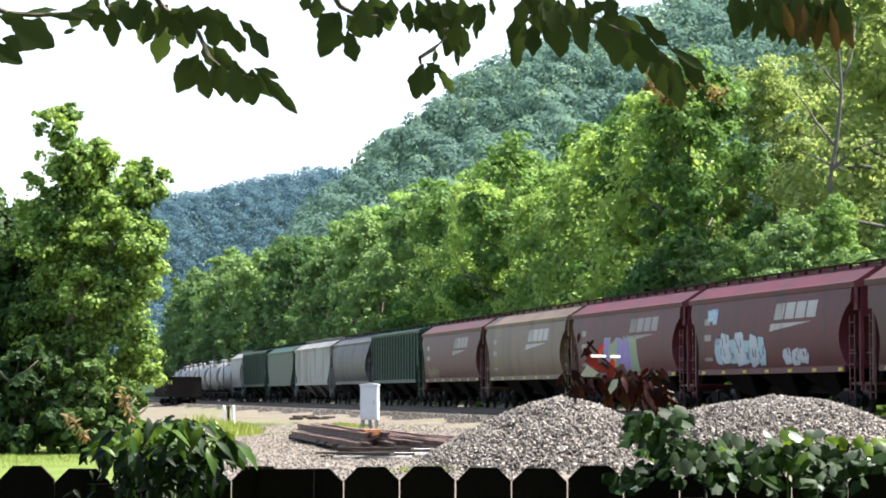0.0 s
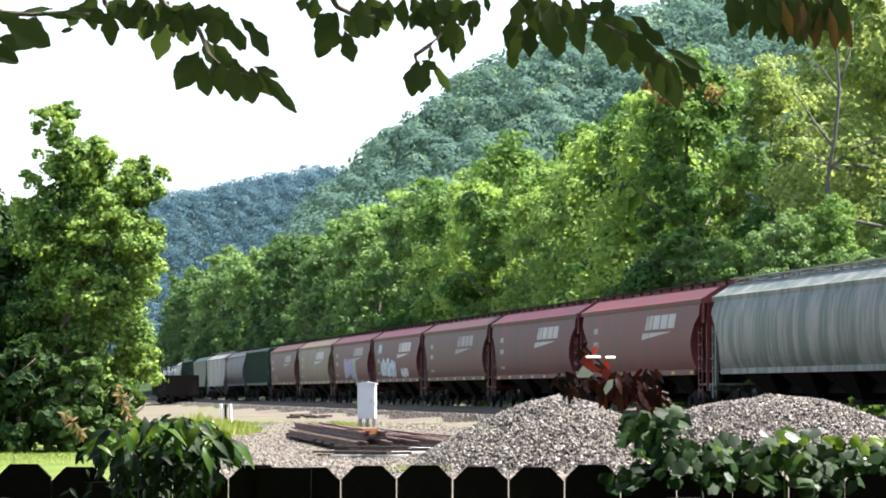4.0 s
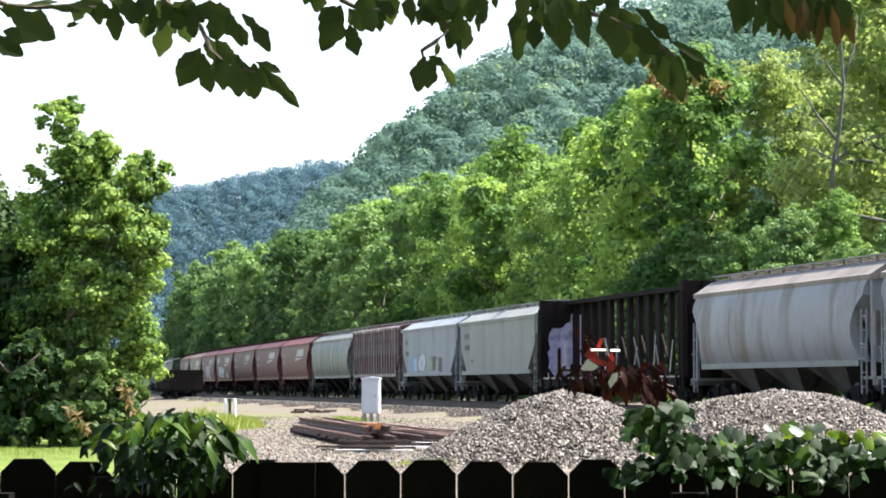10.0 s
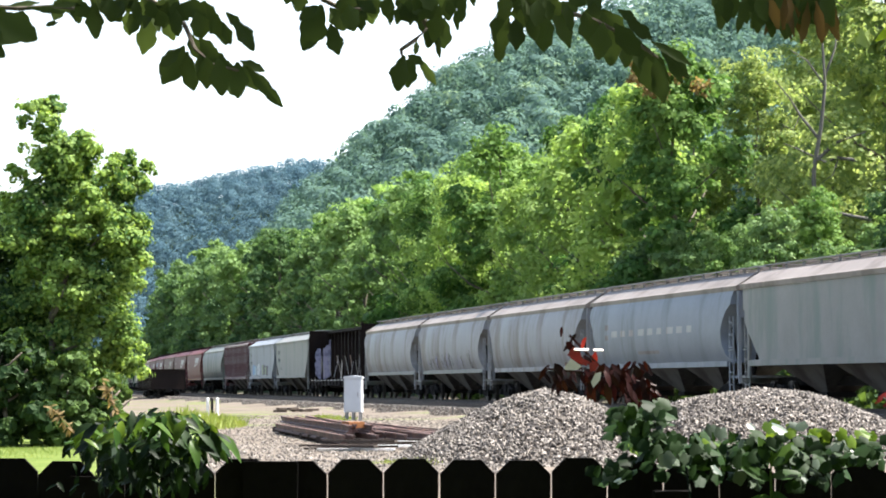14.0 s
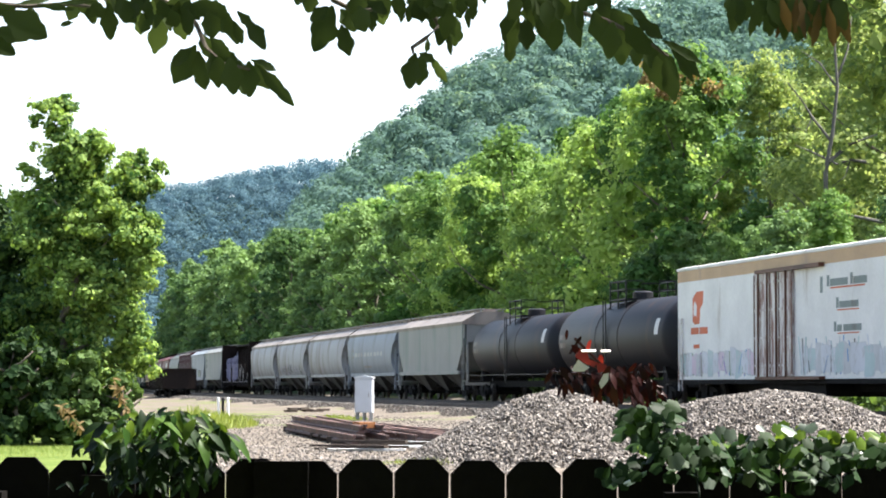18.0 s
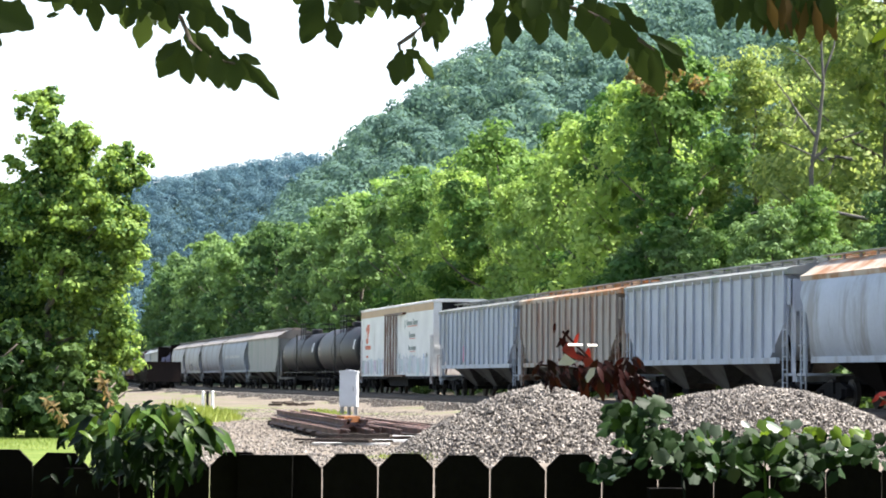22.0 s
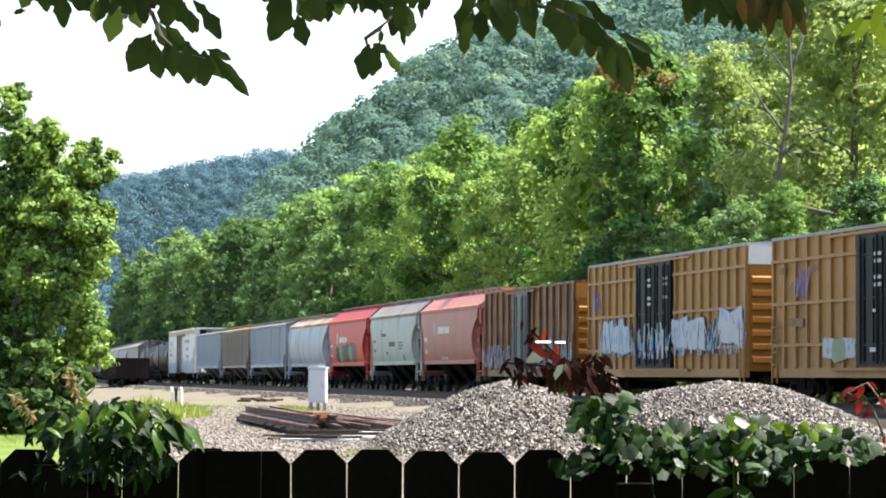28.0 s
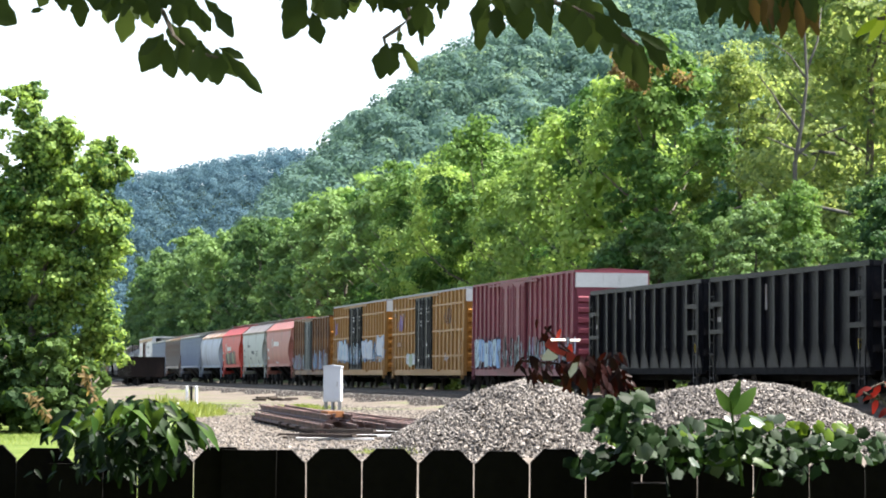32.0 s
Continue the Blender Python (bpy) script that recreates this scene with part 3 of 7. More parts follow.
# --- painted marks on a wagon's side: thin plates of paint on the flank that faces the lot ---
def flank_x(prof, z):
    zs, ws = [p[1] for p in prof], [p[0] for p in prof]
    return -float(np.interp(z, zs, ws))


def plate(car, prof, name, pts, material, lift=0.006, label=""):
    """A painted patch with corners (y, z), laid on the curved flank."""
    bm = bmesh.new()
    bm.faces.new([bm.verts.new((0, y, z)) for y, z in pts])
    zs = [z for _, z in pts]
    if abs(prof[0][0] - prof[len(prof) // 2][0]) > 0.01:
        z = min(zs) + 0.12
        while z < max(zs) - 0.02:
            bmesh.ops.bisect_plane(bm, geom=bm.verts[:] + bm.edges[:] + bm.faces[:], plane_co=(0, 0, z), plane_no=(0, 0, 1))
            z += 0.12
    got = bmesh.ops.extrude_face_region(bm, geom=bm.faces[:])
    back = [v for v in got["geom"] if isinstance(v, bmesh.types.BMVert)]
    for v in bm.verts:
        v.co.x = flank_x(prof, v.co.z) - lift
    for v in back:
        v.co.x += lift + 0.012
    return part(name, bm, material, car, label)


# near-black chute colour stands for the shade under the hoppers
P_BAYDARK = paint("shade_dark_chute", (0.012, 0.010, 0.0095), (0.008, 0.007, 0.0065), 0.4, rough=0.9, spec=0.03)
P_WALKDARK = paint("sooty_roof_walk", (0.045, 0.032, 0.032), (0.02, 0.016, 0.015), 0.4, rough=0.8)
P_WHITE = paint("faded_white_lettering", (0.66, 0.65, 0.62), amt=0.3)
P_MARK = paint("weathered_white_lettering", (0.45, 0.43, 0.41), (0.25, 0.2, 0.18), 0.4)
P_DIM = paint("dim_grey_lettering", (0.27, 0.24, 0.23), amt=0.4)
P_YELLOW = paint("yellow_reflector", (0.6, 0.42, 0.05), amt=0.2)
P_DARKTXT = paint("dark_lettering", (0.06, 0.08, 0.09), amt=0.2)


def logo_bar(yc, z, s=1.0, m=None):
    """A slanted block with a wedge below it."""
    def go(car, L, prof):
        mm = m or P_MARK
        for i in range(4):
            y = yc - (i - 1.5) * 1.02 * s
            plate(car, prof, "painted_block", [(y + 0.5 * s, z + 0.06), (y - 0.38 * s, z + 0.06), (y - 0.55 * s, z + 0.58), (y + 0.33 * s, z + 0.58)], mm)
        plate(car, prof, "painted_wedge", [(yc + 2.5 * s, z - 0.3), (yc + 2.35 * s, z - 0.06), (yc - 1.6 * s, z - 0.06)], mm)
    return go


def bars(rows, m=None):
    """Plain bars in place of small lettering: (y, z, width, height)."""
    def go(car, L, prof):
        for y, z, w, h in rows:
            plate(car, prof, "lettering_bar", [(y, z), (y - w, z), (y - w, z + h), (y, z + h)], m or P_DIM)
    return go


def reflectors(n=7, z=1.4):
    def go(car, L, prof):
        for i in range(n):
            y = -L / 2 + 1.9 + (L - 3.8) * i / (n - 1)
            plate(car, prof, "reflector", [(y, z), (y - 0.35, z), (y - 0.35, z + 0.1), (y, z + 0.1)], P_YELLOW, 0.1)
    return go


def graffiti(y0, z0, w, h, cols, n=6, seed=1, m_edge=None):
    """Bulging spray-painted shapes, a dark outline under each."""
    def go(car, L, prof):
        rng = random.Random(seed)
        zlo = prof[0][1] + 0.04
        for i in range(n):
            c = y0 - w * (i + 0.5) / n
            ww = w / n * rng.uniform(0.5, 0.75)
            pts = []
            k = 10
            hh = h * rng.uniform(0.75, 1.0) / 2
            zc = z0 + h / 2 + rng.uniform(-0.06, 0.06) * h
            for j in range(k):
                a = j * math.tau / k
                r = rng.uniform(0.72, 1.1)
                pts.append((c + math.copysign(abs(math.cos(a)) ** 0.4, math.cos(a)) * ww * r, min(3.9, max(zlo, zc + math.copysign(abs(math.sin(a)) ** 0.4, math.sin(a)) * hh * r))))
            big = [(c + (y - c) * 1.12, min(3.92, max(zlo - 0.02, zc + (z - zc) * 1.05))) for y, z in pts]
            plate(car, prof, "spray_outline", big, m_edge or G_EDGE, 0.007 + 0.001 * (i % 2))
            plate(car, prof, "spray_shape", pts, cols[i % len(cols)], 0.010 + 0.001 * (i % 2))
            for _ in range(3):
                yy, zz = c + rng.uniform(-0.5, 0.5) * ww, max(zlo, zc + rng.uniform(-0.6, 0.6) * hh)
                d = rng.uniform(-0.2, 0.2)
                plate(car, prof, "spray_stroke", [(yy, zz), (yy - 0.07, zz), (yy - 0.07 + d, min(3.9, zz + hh * 0.5)), (yy + d, min(3.9, zz + hh * 0.5))], m_edge or G_EDGE, 0.014)
    return go


def scrawl(y0, z0, w, h, cols, n=40, seed=1):
    """Thin tangled spray strokes."""
    def go(car, L, prof):
        rng = random.Random(seed)
        for i in range(n):
            y = y0 - rng.random() * w
            hh = h * rng.uniform(0.25, 1.0)
            z = z0 + (h - hh) * rng.random() * 0.5
            t, d = rng.uniform(0.04, 0.1), rng.uniform(-0.5, 0.5)
            plate(car, prof, "spray_stroke", [(y, z), (y - t, z), (y - t + d, z + hh), (y + d, z + hh)], cols[i % len(cols)], 0.005 + 0.0012 * (i % 7))
    return go


G_EDGE = paint("spray_dark_blue", (0.03, 0.04, 0.09), amt=0.1)
G_ICE = paint("spray_ice_blue", (0.36, 0.5, 0.56), amt=0.1)
G_WHITE = paint("spray_white", (0.5, 0.53, 0.58), amt=0.1)
G_BLUE = paint("spray_blue", (0.16, 0.33, 0.6), amt=0.1)
G_PURPLE = paint("spray_purple", (0.25, 0.17, 0.5), amt=0.1)
G_GREEN = paint("spray_grey_green", (0.25, 0.33, 0.2), amt=0.1)
G_LILAC = paint("spray_lilac", (0.4, 0.38, 0.52), (0.2, 0.2, 0.3), 0.45, stain_scale=(2.5, 2.5, 2.5))

P_MAROON = paint("oxide_maroon_paint", (0.115, 0.028, 0.036), (0.07, 0.03, 0.03), 0.45, rough=0.5, spec=0.1)
P_BROWN = paint("oxide_brown_paint", (0.105, 0.038, 0.037), (0.08, 0.044, 0.036), 0.45, rough=0.5, spec=0.1)
P_TAN = paint("dusty_brown_paint", (0.15, 0.097, 0.058), (0.09, 0.06, 0.04), 0.45)
P_RED = paint("brick_red_paint", (0.145, 0.036, 0.037), (0.1, 0.045, 0.04), 0.4, rough=0.5, spec=0.12)
P_GREEN = paint("dark_green_paint", (0.022, 0.06, 0.04), (0.03, 0.035, 0.025), 0.35)
P_GREY = paint("weathered_grey_paint", (0.25, 0.255, 0.25), (0.13, 0.11, 0.09), 0.5)
P_DKGREY = paint("dark_grey_paint", (0.08, 0.08, 0.088), (0.045, 0.04, 0.035), 0.45)
P_LTGREY = paint("light_grey_paint", (0.25, 0.25, 0.238), (0.17, 0.21, 0.19), 0.4)
P_PALE = paint("pale_blue_grey_paint", (0.262, 0.29, 0.325), (0.18, 0.2, 0.21), 0.4)
P_BLUEGREY = paint("blue_grey_paint", (0.46, 0.505, 0.57), (0.3, 0.31, 0.31), 0.4)
P_DIRTY = paint("grimy_white_paint", (0.345, 0.345, 0.355), (0.21, 0.185, 0.165), 0.48)
P_STRIPE = paint("peeling_maroon_over_grey", (0.13, 0.05, 0.055), (0.36, 0.35, 0.36), 0.5, stain_scale=(2.2, 2.2, 0.3))
P_RUSTGREY = paint("rust_streaked_grey", (0.38, 0.34, 0.3), (0.24, 0.105, 0.06), 0.5, stain_scale=(1.5, 1.5, 0.16))
P_RUSTROOF = paint("rusted_roof", (0.48, 0.40, 0.32), (0.32, 0.15, 0.06), 0.6, stain_scale=(0.8, 0.8, 0.8))
P_RUSTSTREAK = paint("rust_run_brown", (0.13, 0.05, 0.03), (0.07, 0.03, 0.02), 0.4)
P_BRIGHTRED = paint("bright_red_paint", (0.64, 0.075, 0.055), (0.45, 0.1, 0.07), 0.3)
P_FADED = paint("faded_pinkish_red_paint", (0.47, 0.175, 0.14), (0.36, 0.17, 0.13), 0.35)
P_REDROOF = paint("bright_red_roof", (0.44, 0.05, 0.042), (0.33, 0.08, 0.06), 0.35)
P_TANROOF = paint("dusty_tan_roof", (0.27, 0.235, 0.21), (0.18, 0.15, 0.13), 0.45)
P_WEATHER = paint("streaked_grey_paint", (0.25, 0.245, 0.225), (0.1, 0.13, 0.11), 0.6, stain_scale=(1.6, 1.6, 0.14))

std = [bars([(6.4, 3.1, 0.7, 0.22), (6.4, 2.55, 0.8, 0.22), (6.5, 1.85, 0.9, 0.12)]), reflectors()]


def tank(q, L, col, label, r=1.42, zc=2.5, group="tank cars", detail=True):
    """A tank wagon whose leading end stands at q."""
    car = thing("tank_car", label, "freight wagon", pose(0, 0, 0), group)
    TRAIN.append((car, q - L / 2))
    h = L / 2 - 0.75

    def barrel():
        bm = bmesh.new()
        prof = [(-h, 0.05), (-h + 0.06, r * 0.45), (-h + 0.2, r * 0.75), (-h + 0.42, r * 0.94), (-h + 0.7, r), (0, r + 0.02), (h - 0.7, r), (h - 0.42, r * 0.94), (h - 0.2, r * 0.75), (h - 0.06, r * 0.45), (h, 0.05)]
        return tube(bm, [(0, y, zc) for y, _ in prof], [a for _, a in prof], 36)

    part("barrel", barrel, col, car, key=("barrel", L, r, zc), smooth=True)
    for y in (-h * 0.2, h * 0.2):
        part("band", lambda: tube(bmesh.new(), [(0, -0.05, zc), (0, 0.05, zc)], r + 0.035, 36), col, car, at=pose(0, y, 0), key=("band", r, zc))
    part("dome_housing", lambda: tube(bmesh.new(), [(0, 0, zc + r - 0.15), (0, 0, zc + r + 0.3), (0, 0, zc + r + 0.36)], [0.42, 0.42, 0.3], 18), col, car, key=("dome", r, zc))

    def platform():
        bm = bmesh.new()
        z = zc + r
        for sx in (-1, 1):
            box(bm, sx * 0.75 - 0.3, sx * 0.75 + 0.3, -1.2, 1.2, z - 0.02, z + 0.03)
            for y in (-1.2, 0, 1.2):
                box(bm, sx * 1.03 - 0.025, sx * 1.03 + 0.025, y - 0.025, y + 0.025, z - 0.6, z + 0.72)
            for zz in (0.36, 0.7):
                box(bm, sx * 1.03 - 0.025, sx * 1.03 + 0.025, -1.2, 1.2, z + zz, z + zz + 0.05)
        for y in (-1.2, 1.2):
            for zz in (0.36, 0.7):
                box(bm, -1.03, -0.3, y - 0.02, y + 0.02, z + zz, z + zz + 0.045)
                box(bm, 0.3, 1.03, y - 0.02, y + 0.02, z + zz, z + zz + 0.045)
        return bm

    part("platform", platform, M_BLACK, car, "dark steel platform with handrails", key=("platf", r, zc))
    for sx in (-1, 1):
        ladder(car, sx * (r + 0.06), 0, 0.9, zc + r - 0.95, M_BLACK, 0 if sx < 0 else 180)
        part("handrail", lambda: boxes((-0.02, 0.02, -h, h, 1.28, 1.32), *[(-0.02, 0.02, y - 0.02, y + 0.02, 0.95, 1.3) for y in np.linspace(-h, h, 7)]), M_BLACK, car, at=pose(sx * 1.5, 0, 0), key=("rail", L))
    part("underframe", lambda: boxes((-0.35, 0.35, -L / 2 + 0.5, L / 2 - 0.5, 0.72, 1.02), (-1.5, 1.5, -L / 2 + 0.5, -L / 2 + 1.0, 0.95, 1.05), (-1.5, 1.5, L / 2 - 1.0, L / 2 - 0.5, 0.95, 1.05), *[(-1.15, 1.15, y - 0.2, y + 0.2, 1.0, 1.5) for y in (-L / 2 + 2.3, L / 2 - 2.3)]), M_UNDER, car, key=("tframe", L))
    if detail:
        rp = [(r * math.sin(a), zc - r * math.cos(a)) for a in np.linspace(0.4, 2.5, 18)]
        bars([(h - 0.9, 2.75, 0.9, 0.2), (h - 0.9, 2.4, 1.0, 0.2)], P_DIM)(car, L, rp)
        bars([(-h + 1.6, 2.7, 0.5, 0.6)], P_WHITE)(car, L, rp)
        bars([(1.6, 1.9, 0.08, 0.7), (-1.9, 1.9, 0.08, 0.7), (-3.6, 2.2, 0.08, 0.7), (3.2, 2.4, 0.5, 0.12)], P_YELLOW)(car, L, rp)
    running_gear(car, L, 2.2)
    return car


def boxcar(q, L, col, label, top=5.1, doors=(0.0, 3.0, 2), door_m=None, end_m=None, cap=True, marks=(), rails=(), posts=18, roof_m=None, name="boxcar"):
    """A boxcar: sheathed body with side posts, sliding or plug doors, corrugated ends."""
    car = thing(name, label, "freight wagon", pose(0, 0, 0), "boxcars")
    TRAIN.append((car, q - L / 2))
    h, w, zb = L / 2 - 1.15, 1.5, 0.98
    end_m, door_m = end_m or col, door_m or col
    part("body", lambda: boxes((-w, w, -h, h, zb, top - 0.12)), col, car, key=("bbody", L, top))
    part("roof", lambda: prism(bmesh.new(), [(-w - 0.06, top - 0.16), (-w - 0.06, top - 0.06), (0, top + 0.03), (w + 0.06, top - 0.06), (w + 0.06, top - 0.16)], -h - 0.04, h + 0.04, "y"), roof_m or M_GALV, car, key=("broof", L, top))
    part("side_sill", lambda: boxes((-w - 0.07, -w + 0.05, -h, h, 0.78, 1.06), (w - 0.05, w + 0.07, -h, h, 0.78, 1.06)), col, car, key=("bsill", L))
    part("underframe", lambda: boxes((-0.35, 0.35, -L / 2 + 0.3, L / 2 - 0.3, 0.62, 0.98), *[(-1.4, 1.4, y - 0.08, y + 0.08, 0.75, 0.98) for y in np.linspace(-h + 0.5, h - 0.5, 8)]), M_UNDER, car, key=("bframe", L))
    dy, dw, nd = doors
    for i in range(posts):
        y = -h + 0.08 + (2 * h - 0.16) * i / (posts - 1)
        if abs(y - dy) < dw / 2 + 0.15:
            continue
        for sx in (-1, 1):
            part("side_post", lambda: boxes((-0.06, 0.06, -0.06, 0.06, 1.05, top - 0.16)), col, car, at=pose(sx * (w + 0.03), y, 0), key=("bpost", top))
    for z in rails:
        for a, b in ((-h, dy - dw / 2 - 0.1), (dy + dw / 2 + 0.1, h)):
            part("belt_rail", lambda a=a, b=b: boxes((-0.05, 0.05, a, b, -0.05, 0.05)), col, car, at=pose(-w - 0.05, 0, z))
    for i in range(nd):
        c = dy + (i - (nd - 1) / 2) * dw / nd

        def door_bm(ww=dw / nd):
            bm = boxes((-0.05, 0.05, -ww / 2 + 0.02, ww / 2 - 0.02, 1.1, top - 0.3))
            return bm

        d = part("door", door_bm, door_m, car, at=pose(-w - 0.09, c, 0), key=("bdoor", top, dw / nd))
        ww = dw / nd
        for k in range(3):
            part("panel", lambda: boxes((-0.085, -0.051, -ww * 0.11, ww * 0.11, 1.25, top - 0.45)), door_m, d, at=pose(0, (k - 1) * ww * 0.3, 0), key=("bpanel", top, ww))
        for z in (1.7, 3.0, top - 0.9):
            part("stiffener", lambda: boxes((-0.1, -0.052, -ww / 2 + 0.06, ww / 2 - 0.06, -0.03, 0.03)), door_m, d, at=pose(0, 0, z), key=("bstiff", ww))
        for yy in (-0.28, 0.28):
            part("lock_bar", lambda: tube(bmesh.new(), [(-0.12, 0, 1.15), (-0.12, 0, top - 0.35)], 0.03, 6), door_m, d, at=pose(0, yy * dw / nd, 0), key=("lock", top))
    part("door_track", lambda: boxes((-w - 0.2, -w - 0.02, dy - dw, dy + dw, 0.98, 1.06), (-w - 0.16, -w - 0.02, dy - dw, dy + dw, top - 0.3, top - 0.22)), col, car, key=("btrack", top, dw))
    for sgn in (-1, 1):
        ye = sgn * h
        end = part("corrugated_end", lambda: boxes((-w + 0.04, w - 0.04, 0, 0.05, zb, top - 0.75)), end_m, car, at=pose(0, ye, 0, 0, 0, 0 if sgn > 0 else 180), key=("bend", top))
        for z in np.arange(zb + 0.35, top - 0.9, 0.42):
            part("end_rib", lambda: prism(bmesh.new(), [(0.051, -0.15), (0.15, -0.08), (0.15, 0.08), (0.051, 0.15)], -w + 0.1, w - 0.1, "x"), end_m, end, at=pose(0, 0, float(z)), key="bendrib")
        part("end_cap", lambda: boxes((-w, w, 0, 0.09, top - 0.75, top - 0.17)), P_WHITE if cap else end_m, car, "white painted upper end panel" if cap else "", at=pose(0, ye, 0, 0, 0, 0 if sgn > 0 else 180), key=("bcap", top))
        ladder(car, -w - 0.1, ye - sgn * 0.3, 0.6, 1.9, col)
        ladder(car, 1.0, ye + sgn * 0.2, 0.7, 1.9, col, 90)
    running_gear(car, L, 2.6)
    pf = [(w + 0.095, 0.9), (w + 0.095, top)]
    for mk in marks:
        mk(car, L, pf)
    return car


def gondola(q, L, col, label, top=4.0, posts=12):
    """A high-sided coal gondola with outside posts that taper in at the bottom."""
    car = thing("coal_gondola", label, "freight wagon", pose(0, 0, 0), "coal gondolas")
    TRAIN.append((car, q - L / 2))
    h, w = L / 2 - 0.55, 1.42
    part("floor", lambda: boxes((-w, w, -h, h, 0.98, 1.05)), col, car, key=("gfloor", L))
    for s1 in (-1, 1):
        part("side", lambda: boxes((-0.04, 0.04, -h, h, 1.05, top)), col, car, at=pose(s1 * (w - 0.04), 0, 0), key=("gside", L, top))
        part("end", lambda: boxes((-w + 0.08, w - 0.08, -0.04, 0.04, 1.05, top)), col, car, at=pose(0, s1 * (h - 0.04), 0), key=("gend", top))
    part("top_chord", lambda: boxes((-w - 0.1, -w + 0.1, -h - 0.05, h + 0.05, top - 0.06, top + 0.1), (w - 0.1, w + 0.1, -h - 0.05, h + 0.05, top - 0.06, top + 0.1), (-w, w, -h - 0.08, -h + 0.08, top - 0.06, top + 0.1), (-w, w, h - 0.08, h + 0.08, top - 0.06, top + 0.1)), col, car, key=("gchord", L, top))
    for i in range(posts):
        y = -h + 0.1 + (2 * h - 0.2) * i / (posts - 1)
        for sx in (-1, 1):
            part("side_post", lambda: prism(bmesh.new(), [(0, 1.0), (-0.1, 1.5), (-0.17, 1.75), (-0.17, top - 0.06), (0, top - 0.06)], -0.07, 0.07, "y"), col, car, at=pose(sx * w, y, 0, 0, 0, 0 if sx < 0 else 180), key=("gpost", top))
    for sgn in (-1, 1):
        for z in (1.6, 2.3, 3.1):
            part("end_rib", lambda: boxes((-1.4, 1.4, 0, 0.14, -0.1, 0.1)), col, car, at=pose(0, sgn * h, z, 0, 0, 0 if sgn > 0 else 180), key="grib")
        ladder(car, -w - 0.15, sgn * (h - 0.35), 0.55, 3.1, col)
        for z in (2.2, 3.1):
            part("end_bracket", lambda: boxes((-0.16, 0.0, -0.7, 0.7, 0.0, 0.15)), col, car, at=pose(-w - 0.02, sgn * (h - 0.8), z), key="gbracket")
    part("side_sill", lambda: boxes((-w - 0.05, -w + 0.1, -h, h, 0.86, 1.08), (w - 0.1, w + 0.05, -h, h, 0.86, 1.08), (-0.35, 0.35, -h, h, 0.65, 1.0)), M_UNDER, car, key=("gsill", L))
    pf = [(w + 0.02, 0.9), (w + 0.02, top)]
    bars([(h - 0.5, 2.6, 0.5, 0.16), (h - 0.5, 2.2, 0.4, 0.16), (1.9, 2.9, 0.22, 0.8)], P_MARK)(car, L, pf)
    bars([(-h + 1.0, 1.6, 0.18, 0.3)], P_YELLOW)(car, L, pf)
    running_gear(car, L, 2.0)
    return car


